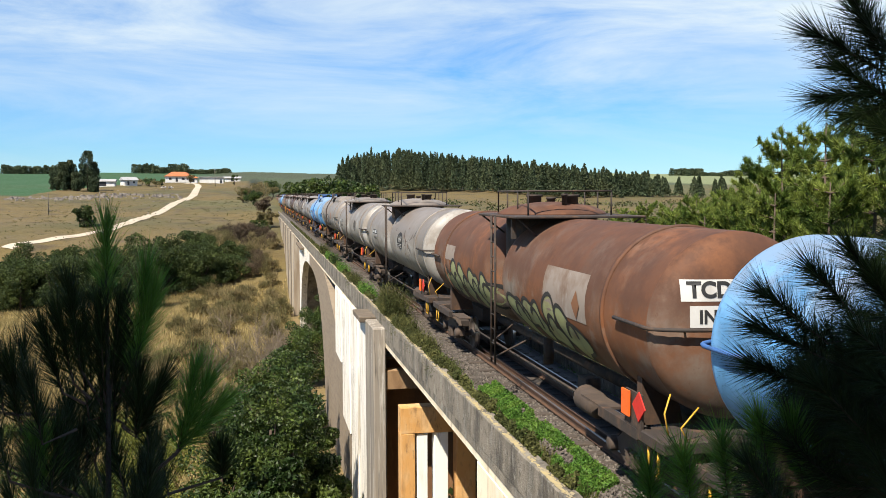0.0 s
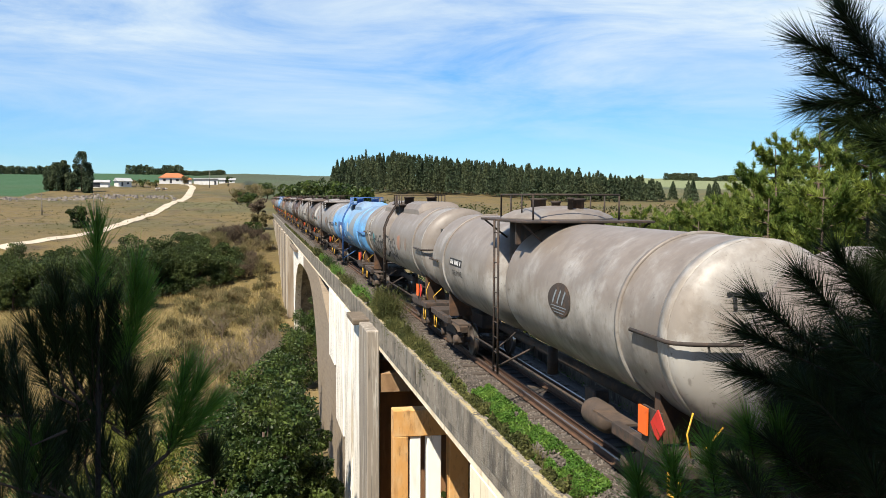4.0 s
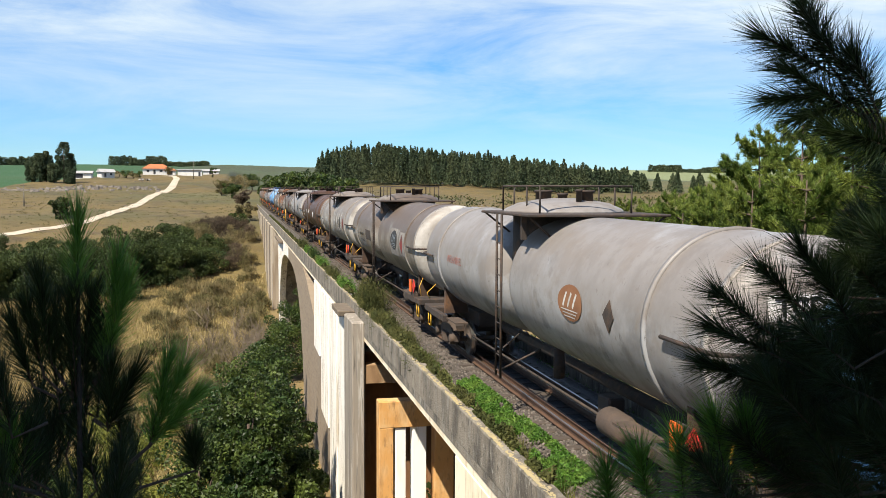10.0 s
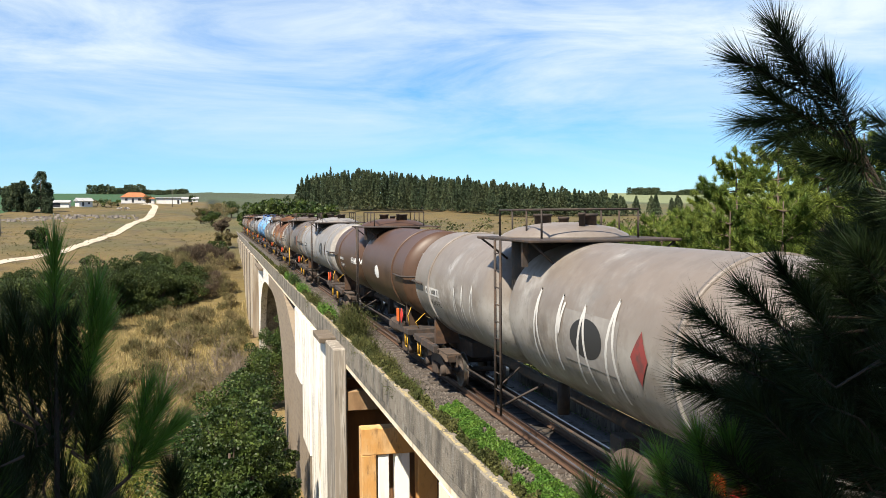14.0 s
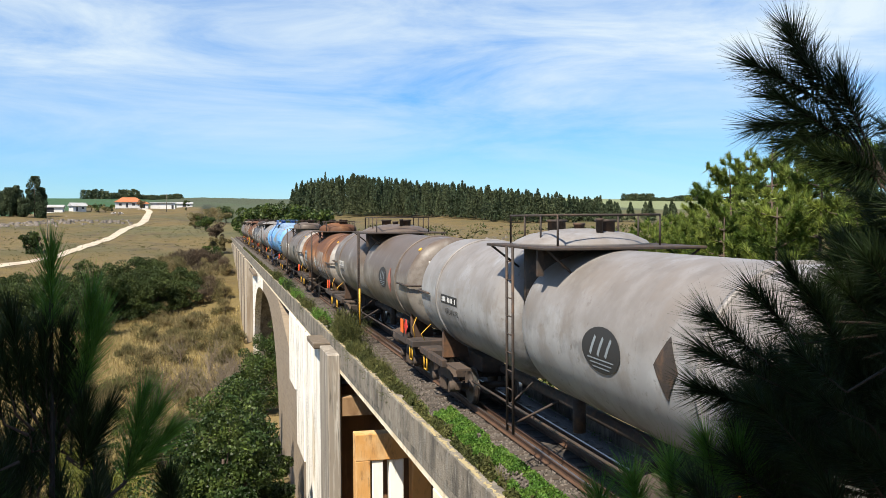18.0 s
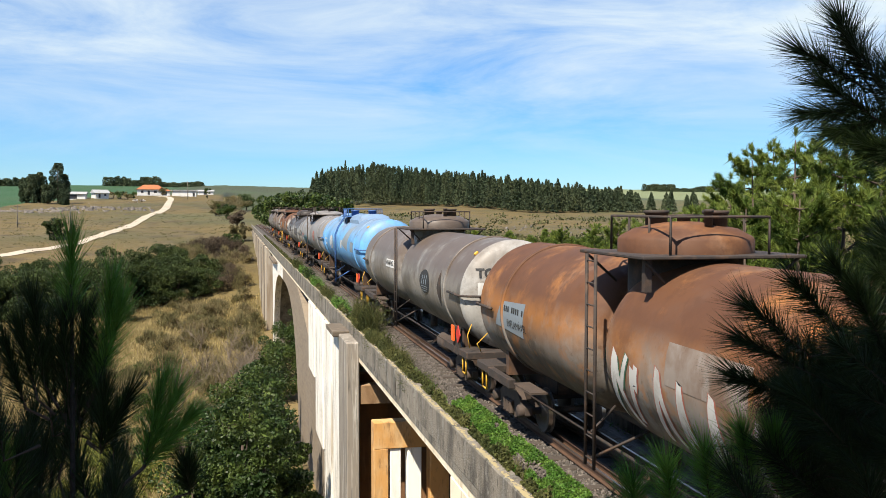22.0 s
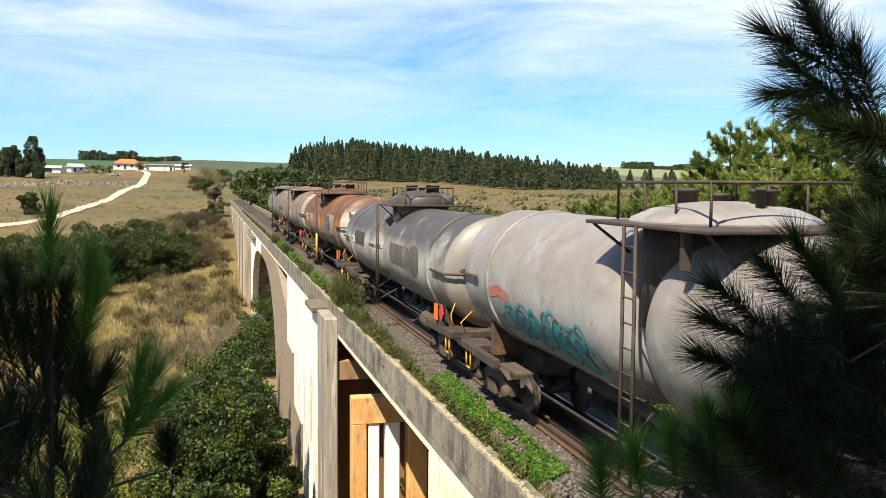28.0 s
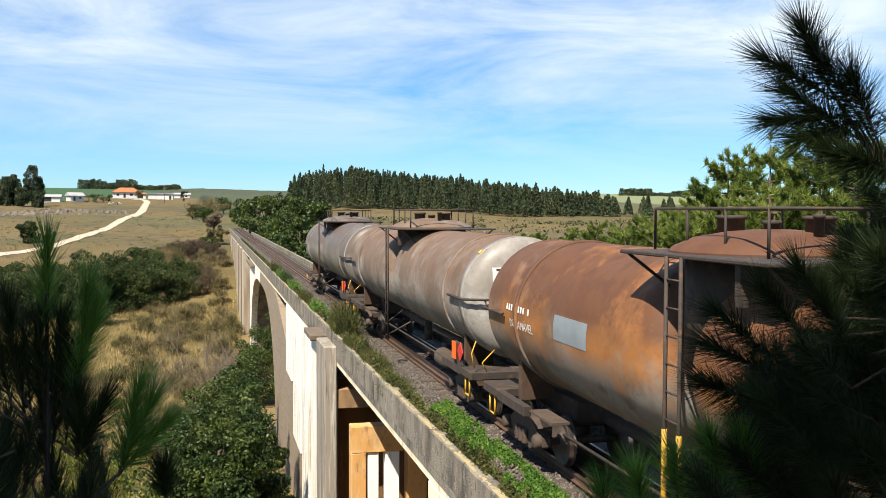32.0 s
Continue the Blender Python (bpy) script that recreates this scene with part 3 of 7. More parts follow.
def weather_and_shade(m, colour, z0, z1, amount, scale=0.9, lo=0.35, hi=0.6):
    """Lays grime, rust or painted shade over a paint between two heights, broken up by noise (z1 below z0: from the
    bottom).
    """
    nt = m.node_tree
    lk = nt.links.new
    bs = nt.nodes["Principled BSDF"]
    col = bs.inputs["Base Color"].links[0].from_socket
    tc = nt.nodes.new("ShaderNodeTexCoord")
    info = nt.nodes.new("ShaderNodeObjectInfo")
    add = nt.nodes.new("ShaderNodeVectorMath")
    add.operation = "SCALE"
    add.inputs[0].default_value = (43.0, 19.0, 27.0)
    lk(info.outputs["Random"], add.inputs["Scale"])
    off = nt.nodes.new("ShaderNodeVectorMath")
    lk(tc.outputs["Object"], off.inputs[0])
    lk(add.outputs["Vector"], off.inputs[1])
    sep = nt.nodes.new("ShaderNodeSeparateXYZ")
    lk(tc.outputs["Object"], sep.inputs["Vector"])
    zr = nt.nodes.new("ShaderNodeMapRange")
    zr.inputs["From Min"].default_value, zr.inputs["From Max"].default_value = z0, z1
    lk(sep.outputs["Z"], zr.inputs["Value"])
    no = nt.nodes.new("ShaderNodeTexNoise")
    no.inputs["Scale"].default_value, no.inputs["Detail"].default_value, no.inputs["Roughness"].default_value = scale, 8.0, 0.65
    lk(off.outputs["Vector"], no.inputs["Vector"])
    nr = nt.nodes.new("ShaderNodeMapRange")
    nr.inputs["From Min"].default_value, nr.inputs["From Max"].default_value = lo, hi
    lk(no.outputs["Fac"], nr.inputs["Value"])
    mul = nt.nodes.new("ShaderNodeMath")
    mul.operation = "MULTIPLY"
    lk(zr.outputs["Result"], mul.inputs[0])
    lk(nr.outputs["Result"], mul.inputs[1])
    amt = nt.nodes.new("ShaderNodeMath")
    amt.operation = "MULTIPLY"
    amt.inputs[1].default_value = amount
    lk(mul.outputs[0], amt.inputs[0])
    mx = nt.nodes.new("ShaderNodeMixRGB")
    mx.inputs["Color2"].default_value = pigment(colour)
    lk(amt.outputs[0], mx.inputs["Fac"])
    lk(col, mx.inputs["Color1"])
    lk(mx.outputs["Color"], bs.inputs["Base Color"])
    return m


def tank_mat(name, base, dirt, streak, top=None, top_amount=0.8, rough=0.48, rust=None, rust_low=(1.5, 2.4), side=0.65):
    spots = [(dirt, 0.42, 0.44, 0.60, (1, 1, 0.7), 0.8), (streak, 2.3, 0.54, 0.72, (1.3, 1.3, 0.16), 0.45), (dirt, 1.5, 0.5, 0.7, (1, 1, 0.6), 0.6), (streak, 7.0, 0.62, 0.72, (1, 1, 0.7), 0.6), (streak, 22.0, 0.64, 0.74, (1, 1, 0.6), 0.6)]
    m = mat(name, base, rough, 0.0, spots, 0.15, 4)
    m.node_tree.nodes["Principled BSDF"].inputs["Specular IOR Level"].default_value = 0.35
    weather_and_shade(m, tuple(c * 0.55 for c in dirt), 1.2, 1.3, 0.75, 0.34, 0.50, 0.60)
    weather_and_shade(m, tuple(c * 0.42 for c in dirt), 1.2, 1.3, 0.65, 0.9, 0.56, 0.64)
    weather_and_shade(m, tuple(min(1.0, c * 1.25) for c in base), 1.2, 1.3, 0.5, 0.7, 0.56, 0.66)
    weather_and_shade(m, tuple(c * 0.45 for c in streak), 1.2, 1.3, 0.6, 5.5, 0.63, 0.68)
    if rust:
        weather_and_shade(m, rust, rust_low[0], rust_low[1], 0.95, 0.5, 0.34, 0.52)
        weather_and_shade(m, tuple(c * 0.5 for c in rust), 1.9, 3.2, 0.8, 1.3, 0.48, 0.66)
        weather_and_shade(m, tuple(min(1, c * 1.5) for c in rust), 1.0, 1.6, 0.7, 2.2, 0.52, 0.68)
    if top:
        weather_and_shade(m, top, *((2.55, 2.95) if side > 0.3 else (3.0, 3.5)), top_amount, 0.6, 0.33, 0.47)
        weather_and_shade(m, tuple(c * 0.75 for c in top), 2.6, 3.5, top_amount * 0.6, 2.6, 0.48, 0.6)
        weather_and_shade(m, top, 1.7, 2.7, side, 1.1, 0.50, 0.60)
        weather_and_shade(m, tuple(min(1, c * 1.2) for c in base), 3.0, 2.4, 0.4, 2.6, 0.56, 0.72)
    # the barrel's underside shade, put into the paint as a dark band
    weather_and_shade(m, (0.045, 0.036, 0.028), 2.05, 1.45, 0.75, 1.5, 0.3, 0.6)
    return m


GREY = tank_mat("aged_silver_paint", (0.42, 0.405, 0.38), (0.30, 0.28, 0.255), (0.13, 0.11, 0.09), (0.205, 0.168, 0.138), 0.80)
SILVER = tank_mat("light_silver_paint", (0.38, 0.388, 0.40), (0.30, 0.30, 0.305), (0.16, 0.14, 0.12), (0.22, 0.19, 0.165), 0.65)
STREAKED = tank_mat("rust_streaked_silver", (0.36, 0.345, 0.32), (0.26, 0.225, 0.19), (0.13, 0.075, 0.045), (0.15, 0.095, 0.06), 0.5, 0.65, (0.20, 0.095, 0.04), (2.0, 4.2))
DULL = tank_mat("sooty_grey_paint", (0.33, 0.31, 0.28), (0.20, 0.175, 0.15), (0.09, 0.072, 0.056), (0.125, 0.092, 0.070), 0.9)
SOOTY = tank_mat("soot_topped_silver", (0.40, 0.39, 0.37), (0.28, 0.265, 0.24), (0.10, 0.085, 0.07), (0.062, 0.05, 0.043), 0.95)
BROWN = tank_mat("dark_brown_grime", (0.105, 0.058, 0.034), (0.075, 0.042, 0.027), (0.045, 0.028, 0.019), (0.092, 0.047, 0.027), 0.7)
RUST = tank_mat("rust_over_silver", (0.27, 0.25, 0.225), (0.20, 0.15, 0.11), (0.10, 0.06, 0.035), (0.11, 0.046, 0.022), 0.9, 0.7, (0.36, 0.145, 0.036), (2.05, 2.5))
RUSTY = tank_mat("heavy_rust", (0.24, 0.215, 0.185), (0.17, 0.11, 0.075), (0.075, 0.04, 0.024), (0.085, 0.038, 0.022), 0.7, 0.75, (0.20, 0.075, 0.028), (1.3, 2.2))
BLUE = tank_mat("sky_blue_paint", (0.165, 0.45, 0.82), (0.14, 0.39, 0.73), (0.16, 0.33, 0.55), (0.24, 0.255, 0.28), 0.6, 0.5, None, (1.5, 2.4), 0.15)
BLUEPART = mat("blue_painted_steel", (0.045, 0.14, 0.38), 0.6, 0, [((0.05, 0.06, 0.09), 5.0, 0.5, 0.7, (1, 1, 1), 0.7)])

HEAD, R0, TC, WY = 7.95, 1.35, 2.61, 0.72     # the barrel's half length, radius and axis height, and where its waist lies


def tank_radius(y):
    u = min(1.0, max(0.0, (1.1 - abs(y - WY)) / 0.84))
    return R0 - 0.50 * (1 - math.sqrt(1 - u * u)), TC


def tank_point(y, ang, lift=0.0):
    """A point on the barrel's skin: ang in degrees above the side that faces -x."""
    r, c = tank_radius(y)
    a = radians(180 - ang)
    return ((r + lift) * math.cos(a), y, c + (r + lift) * math.sin(a))


def tank_mesh():
    prof = []
    for i in range(9):
        a = math.pi / 2 * i / 8
        prof.append((-HEAD - 0.42 * math.cos(a), max(0.02, R0 * math.sin(a) ** 0.75), TC))
    inner = 0.26 + 0.84 * (1 - np.sin(np.linspace(0.12, math.pi / 2, 11)))
    for y in (*np.linspace(-HEAD, WY - 1.1, 8)[1:], *(WY - inner), *(WY + inner[::-1]), *np.linspace(WY + 1.1, HEAD, 8)[:-1]):
        prof.append((y, *tank_radius(y)))
    for i in range(8, -1, -1):
        a = math.pi / 2 * i / 8
        prof.append((HEAD + 0.42 * math.cos(a), max(0.02, R0 * math.sin(a) ** 0.75), TC))
    return (Mesh().lathe(prof[8:-8], "y", 64, close=False).data("barrel"), Mesh().lathe(prof[:9], "y", 64, close=False).data("head"),
            Mesh().lathe(prof[-9:], "y", 64, close=False).data("head"))


def ring(y, w=0.09, lift=0.02):
    r, c = tank_radius(y)
    me = Mesh().lathe([(y - w, r + 0.002, c), (y - w, r + lift, c), (y + w, r + lift, c), (y + w, r + 0.002, c)], "y", 48, close=False)
    return me.data("strap")


def bogie(parent, y, s):
    """A two-axle truck with its side frames, springs and wheels."""
    b = part("bogie", Mesh().box(-0.95, 0.95, y - 0.22, y + 0.22, 0.50, 0.72, 0.03), STEEL, parent)
    for x in (-0.93, 0.93):
        me = Mesh()
        poly = [(y - 1.02, 0.38), (y - 1.02, 0.53), (y - 0.70, 0.58), (y - 0.42, 0.78), (y + 0.42, 0.78), (y + 0.70, 0.58), (y + 1.02, 0.53), (y + 1.02, 0.38), (y + 0.66, 0.36), (y + 0.36, 0.20), (y - 0.36, 0.20), (y - 0.66, 0.36)]
        me.prism(poly, "x", x - 0.07, x + 0.07)
        part("side_frame", me, DUSTY, b)
        for k in (-0.2, 0.0, 0.2):
            prof = [(0.25 + q * 0.0275, 0.078 if q % 2 else 0.055) for q in range(11)]
            part("spring", Mesh().lathe(prof, "z", 10, (x + (0.1 if x > 0 else -0.1), y + k, 0)), DUSTY, b)
        for k in (-0.84, 0.84):
            part("axle_box", Mesh().lathe([(-0.16, 0.10), (-0.13, 0.13), (0.1, 0.13)], "x", 14, (x * 1.03, y + k, 0.44)) if x < 0 else Mesh().lathe([(-0.1, 0.13), (0.13, 0.13), (0.16, 0.10)], "x", 14, (x * 1.03, y + k, 0.44)), DUSTY, b)
    for k in (-0.84, 0.84):
        w = part("wheelset", Mesh().tube([(-0.95, y + k, 0.43), (0.95, y + k, 0.43)], 0.07, 10), STEEL, b)
        del w
    for k in (-0.84, 0.84):
        for x in (-1, 1):
            pr = [(0.475, 0.10), (0.475, 0.455), (0.50, 0.465), (0.51, 0.43)]
            face = [(0.515, 0.43), (0.60, 0.428)]
            rim = [(0.60, 0.424), (0.605, 0.36), (0.575, 0.34), (0.555, 0.16), (0.63, 0.13), (0.63, 0.05)]
            allp = [(x * p[0], p[1]) for p in pr + face + rim]
            part("wheel", Mesh().lathe(allp, "x", 32, (0, y + k, 0.43)), WHEEL, b)
            part("tread", Mesh().lathe([(x * 0.515, 0.433), (x * 0.6, 0.431)], "x", 32, (0, y + k, 0.43), False), TREAD, b, "polished running surface")


def text_mesh(s, size, mat_, bold=0.0):
    cu = bpy.data.curves.new("lettering", "FONT")
    cu.body, cu.size, cu.align_x, cu.align_y = s, size, "CENTER", "CENTER"
    cu.offset = bold
    ob = bpy.data.objects.new("lettering", cu)
    scene.collection.objects.link(ob)
    dg = bpy.context.evaluated_depsgraph_get()
    me = bpy.data.meshes.new_from_object(ob.evaluated_get(dg))
    bpy.data.objects.remove(ob)
    bm = bmesh.new()
    bm.from_mesh(me)
    bmesh.ops.triangulate(bm, faces=bm.faces[:])
    bmesh.ops.subdivide_edges(bm, edges=[e for e in bm.edges if e.calc_length() > 0.12], cuts=2)
    bm.to_mesh(me)
    bm.free()
    me.materials.clear()
    me.materials.append(mat_)
    return me


def on_side(me, y, ang, lift=0.012, flip=1):
    """Bends a flat mesh (x along the car towards the near end, y up) on to the barrel's left skin."""
    for v in me.vertices:
        yy = y - flip * v.co.x
        r, _ = tank_radius(yy)
        v.co = tank_point(yy, ang - 3 + math.degrees(v.co.y / r), lift + v.co.z)
    return me


def on_head(me, x, z, lift=0.012):
    """Lays a flat mesh on the near head, which faces -y."""
    for v in me.vertices:
        px, pz = x + v.co.x, z + v.co.y
        rr = min(1.0, math.hypot(px, pz - TC) / R0)
        s = rr ** (1 / 0.75)
        dy = 0.42 * math.sqrt(max(0.0, 1 - s * s))
        v.co = (px, -HEAD - dy - lift - v.co.z, pz)
    return me


def grid_patch(w, h, nx, ny, shape="rect", slant=0.0):
    """A flat patch of quads."""
    me = Mesh()
    if shape == "disc":
        v, f = [(0, 0, 0)], []
        n = 28
        for k in range(1, 5):
            v += [(w / 2 * k / 4 * math.cos(2 * math.pi * i / n), h / 2 * k / 4 * math.sin(2 * math.pi * i / n), 0) for i in range(n)]
        f += [(0, 1 + i, 1 + (i + 1) % n) for i in range(n)]
        for k in range(3):
            f += [(1 + k * n + i, 1 + (k + 1) * n + i, 1 + (k + 1) * n + (i + 1) % n, 1 + k * n + (i + 1) % n) for i in range(n)]
        return me.add(v, f, True).raw("patch")
    if shape == "diamond":
        n = 4
        q = [(i / n - 0.5, j / n - 0.5) for j in range(n + 1) for i in range(n + 1)]
        f = [(j * 5 + i, j * 5 + i + 1, j * 5 + 6 + i, j * 5 + 5 + i) for j in range(n) for i in range(n)]
        return me.add([(w * (a - b) * 0.5, h * (a + b) * 0.5, 0) for a, b in q], f, True).raw("patch")
    v = [(w * (i / nx - 0.5) * (1 - 0.35 * slant * j / ny) + slant * h * (j / ny - 0.5), h * (j / ny - 0.5) * (1 + 0.5 * slant * (i / nx - 0.5)), 0) for j in range(ny + 1) for i in range(nx + 1)]
    f = [(j * (nx + 1) + i, j * (nx + 1) + i + 1, (j + 1) * (nx + 1) + i + 1, (j + 1) * (nx + 1) + i) for j in range(ny) for i in range(nx)]
    me.add(v, f, True)
    return me.raw("patch")


LY = 0.25      # the ladder stands this far beyond the middle


def tank_car(paint, length=17.8, kind="dome", trim=None, label="", head=None, foot=0, axis=2.61, neck=None):
    """A bogie tank car about 17 m long, its near end towards -y."""
    car = tagged(empty("tank_car"), label, "tank car", "tank cars of the train")
    trim = trim or STEEL
    global HEAD, TC
    TC = axis
    HEAD = length / 2 - 0.95
    k0 = length / 2 - 8.9
    shells = tank_mesh()
    if kind != "dome":
        # ring added in the groove; its dark colour stands for the gap's shade
        part("waist_ring", Mesh().lathe([(WY - 0.262, R0 - 0.485), (WY + 0.262, R0 - 0.485)], "y", 48, (0, 0, TC), False), STEEL, car, "recessed ring at the waist, gap shade put into its colour")
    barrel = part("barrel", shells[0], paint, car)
    part("head", shells[1], head or paint, car, "domed tank head")
    part("head", shells[2], paint, car)
    for y in (-6.3 - k0, 6.3 + k0):
        part("strap", ring(y, 0.045, 0.04), paint, barrel)
    # stub sills, end platforms, saddles
    for s in (-1, 1):
        y = s * (7.4 + k0)
        a, b = sorted((s * (6.0 + k0), s * (8.55 + k0)))
        part("draft_sill", Mesh().box(-0.28, 0.28, a, b, 0.72, 1.12, 0.02), STEEL, car)
        a, b = sorted((s * (7.55 + k0), s * (8.45 + k0)))
        p = part("end_platform", Mesh().box(-1.3, 1.3, a, b, 0.92, 1.10, 0.02), STEEL, car, "grimy steel end platform")
        for x in (-1.24, 1.24):
            me = Mesh()
            yy = s * (8.0 + k0)
            for k in (-0.16, 0.16):
                me.tube([(x, yy + k, 0.95), (x, yy + k, 0.52)], 0.022, 6)
            me.tube([(x, yy - 0.16, 0.54), (x, yy + 0.16, 0.54)], 0.022, 6)
            part("step", me, YELLOW, p, "yellow step iron")
        for x in (-1, 1):
            me = Mesh().prism([(x * 1.02, 1.0), (x * 0.35, 1.0), (x * 0.42, TC - 1.28), (x * 0.84, TC - 1.06), (x * 1.02, TC - 0.88)], "y", s * (7.0 + k0) - 0.09, s * (7.0 + k0) + 0.09)
            part("saddle", me, RUSTPLATE, car, "rust-brown saddle plate")
        a, b = sorted((s * (4.95 + k0), s * (6.0 + k0)))
        part("bogie_cover", Mesh().box(-1.20, -0.86, a, b, 0.98, 1.02), DUSTY, car)
        part("side_sill", Mesh().box(-1.3, -1.16, *sorted((s * (6.0 + k0), s * (7.55 + k0))), 0.9, 1.08, 0.01), STEEL, car)
        bogie(car, s * (6.85 + k0), s)
        c0, c1 = s * (8.5 + k0), s * (8.89 + k0)
        part("coupler", Mesh().box(-0.12, 0.12, *sorted((c0, c1)), 0.78, 1.0, 0.04), STEEL, car)
        # rail round the head
        me = Mesh()
        z, r = TC + 0.02, R0 + 0.06
        pts = [(-r, s * (6.9 + k0), z)] + [(-r * math.cos(q), s * (HEAD + 0.10 + 0.42 * math.sqrt(1 - min(1.0, abs(math.cos(q))) ** 2.667)), z) for q in np.linspace(0, math.pi, 13)] + [(r, s * (6.9 + k0), z)]
        me.tube(pts, 0.032, 6)
        for q in (1, 4, 7, 10, 13):
            px, py, pz = pts[q]
            me.tube([(px, py, pz), (px * 0.93, py - s * 0.10, pz - 0.05)], 0.016, 6)
        part("hand_rail", me, trim, car)
        me = Mesh().tube([(-1.15, s * (8.32 + k0), 1.75), (-1.27, s * (8.40 + k0), 1.5), (-1.22, s * (8.42 + k0), 1.2)], 0.013, 6)
        if s < 0:
            part("grab_iron", me, YELLOW, car, "bent yellow grab iron")
        me = Mesh().tube([(-0.75, s * (8.36 + k0), 1.55), (-1.05, s * (8.45 + k0), 1.3), (-0.95, s * (8.45 + k0), 1.12)], 0.013, 6)
        if s < 0:
            part("grab_iron", me, YELLOW, car, "bent yellow grab iron")
    # hazard plates at the near end
    part("hazard_plate", Mesh().box(-1.36, -1.33, -7.38 - k0, -7.10 - k0, 1.22, 1.60), ORANGE, car, "orange hazard plate")
    d = 0.22
    part("hazard_diamond", Mesh().prism([(-d - 7.64 - k0, 1.42), (-7.64 - k0, 1.42 - d), (d - 7.64 - k0, 1.42), (-7.64 - k0, 1.42 + d)], "x", -1.32, -1.30), RED, car, "red diamond placard")
    part("plate_bracket", Mesh().box(-1.30, -1.26, -7.7 - k0, -7.1 - k0, 1.08, 1.6), STEEL, car)
    # under the middle
    part("air_reservoir", Mesh().lathe([(-4.75, 0.05), (-4.7, 0.2), (-4.6, 0.24), (-3.9, 0.24), (-3.8, 0.2), (-3.75, 0.05)], "y", 16, (-0.75, 0, 0.72)), DUSTY, car)
    me = Mesh()
    me.box(-0.55, -0.25, -3.4, -2.9, 0.55, 0.95, 0.03).tube([(-0.6, -5.6, 0.62), (-0.6, 5.6, 0.58)], 0.03, 6).tube([(0.2, -5.6, 0.85), (0.2, 5.6, 0.85)], 0.12, 8)
    me.tube([(-0.2, 0, 1.2), (-0.2, 0, 0.6)], 0.12, 10)
    part("brake_gear", me, STEEL, car)
    # lagging saddles that hold the barrel on bolster beams
    if kind == "dome":
        small = axis < 2.5
        pz, dr, dy = (3.80, 1.0, 0.1) if small else (3.97, 1.25, 0.42)
        # dark neck colour stands for the platform's shade; two cars have it pale
        part("dome_neck", Mesh().lathe([(TC, dr * 0.84), (pz, dr * 0.84)], "z", 32, (0, dy, 0)), neck or STEEL, car, "neck under the dome")
        wall = 0.24 if small else 0.07
        dome = part("dome", Mesh().lathe([(pz + 0.04, dr), (pz + wall, dr), (pz + wall + 0.05, dr * 0.96), (pz + wall + 0.16, dr * 0.76), (pz + wall + 0.23, dr * 0.45), (pz + wall + 0.26, dr * 0.2), (pz + wall + 0.265, 0.03)], "z", 40, (0, dy, 0)), paint, car)
        hide_angle(dome.data, 40)
        dt = pz + wall + 0.2
        for x, y, r, h in ((-0.25, 0.45, 0.17, 0.18), (0.3, -0.35, 0.17, 0.18), (0.0, 0.05, 0.10, 0.12), (0.05, -0.6, 0.06, 0.2)):
            part("hatch", Mesh().lathe([(dt, r), (dt + h, r), (dt + h, r * 1.15), (dt + h + 0.05, r * 1.15)], "z", 16, (x, dy + y * dr, 0)), trim, dome)
        px_, y0, y1 = (1.25, -1.1, 1.2) if small else (1.44, -1.6, 1.68)
        plat = part("platform", Mesh().box(-px_, px_, y0, y1, pz, pz + 0.05, 0.012), trim, car)
        for x in (-px_ * 0.95, px_ * 0.95):
            for y in (y0 + 0.12, y1 - 0.12):
                part("platform_stay", Mesh().tube([(x, y, pz), (x * 0.6, y * 0.9, pz - 0.45)], 0.022, 6), trim, plat)
        part("platform_post", Mesh().box(-px_ + 0.1, -px_ + 0.2, -0.95, -0.85, pz - 0.45, pz), trim, plat)
        gx, g0, g1, gz_ = dr * 0.76, dy - dr * 1.02, dy + dr * 0.98, pz + 0.58
        for x in (-gx, gx):
            rail = Mesh().tube([(x, g0, pz + 0.05), (x, g0, gz_), (x, g1, gz_), (x, g1, pz + 0.05)], 0.02, 6)
            for q in (0.33, 0.67):
                rail.tube([(x, g0 + (g1 - g0) * q, pz + 0.05), (x, g0 + (g1 - g0) * q, gz_)], 0.018, 6)
            part("guard_rail", rail, trim, plat)
        for y in (g0, g1):
            part("guard_rail", Mesh().tube([(-gx, y, gz_), (gx, y, gz_)], 0.02, 6), trim, plat)
        ladder_x, top = -1.44, pz + 0.02
    else:
        for a, b in ((-4.3, -0.85), (1.35, 4.5)):
            me = Mesh()
            sec = [(x, TC + 0.11 + z) for x, z in ((-0.86, 0.5), (-0.80, 1.14), (-0.66, 1.33), (-0.38, 1.43), (0.38, 1.43), (0.66, 1.33), (0.80, 1.14), (0.86, 0.5))]
            ys = [a, a + 0.25, b - 0.25, b] if a < 0 else [a, a + 0.25, b - 0.25, b]
            fl = [0.55 if abs(a) > abs(b) else 1.0, 1.0, 1.0, 0.55 if abs(b) > abs(a) else 1.0]
            v = [(x, y, TC + 0.9 + (z - TC - 0.9) * (f_ if z > TC + 0.9 else 1)) for y, f_ in zip(ys, fl) for x, z in sec]
            f = [tuple(range(8)), tuple(range(31, 23, -1))] + [(r * 8 + q, r * 8 + 8 + q, r * 8 + 9 + q, r * 8 + 1 + q) for r in range(3) for q in range(7)]
            me.add(v, f, True)
            part("hood", hide_angle(me.data("hood"), 28), paint, car, "long raised hood on the tank top")
        pz = TC + 1.37
        plat = part("platform", Mesh().box(-0.95, 0.95, -0.8, 1.3, pz, pz + 0.05, 0.01), trim, car)
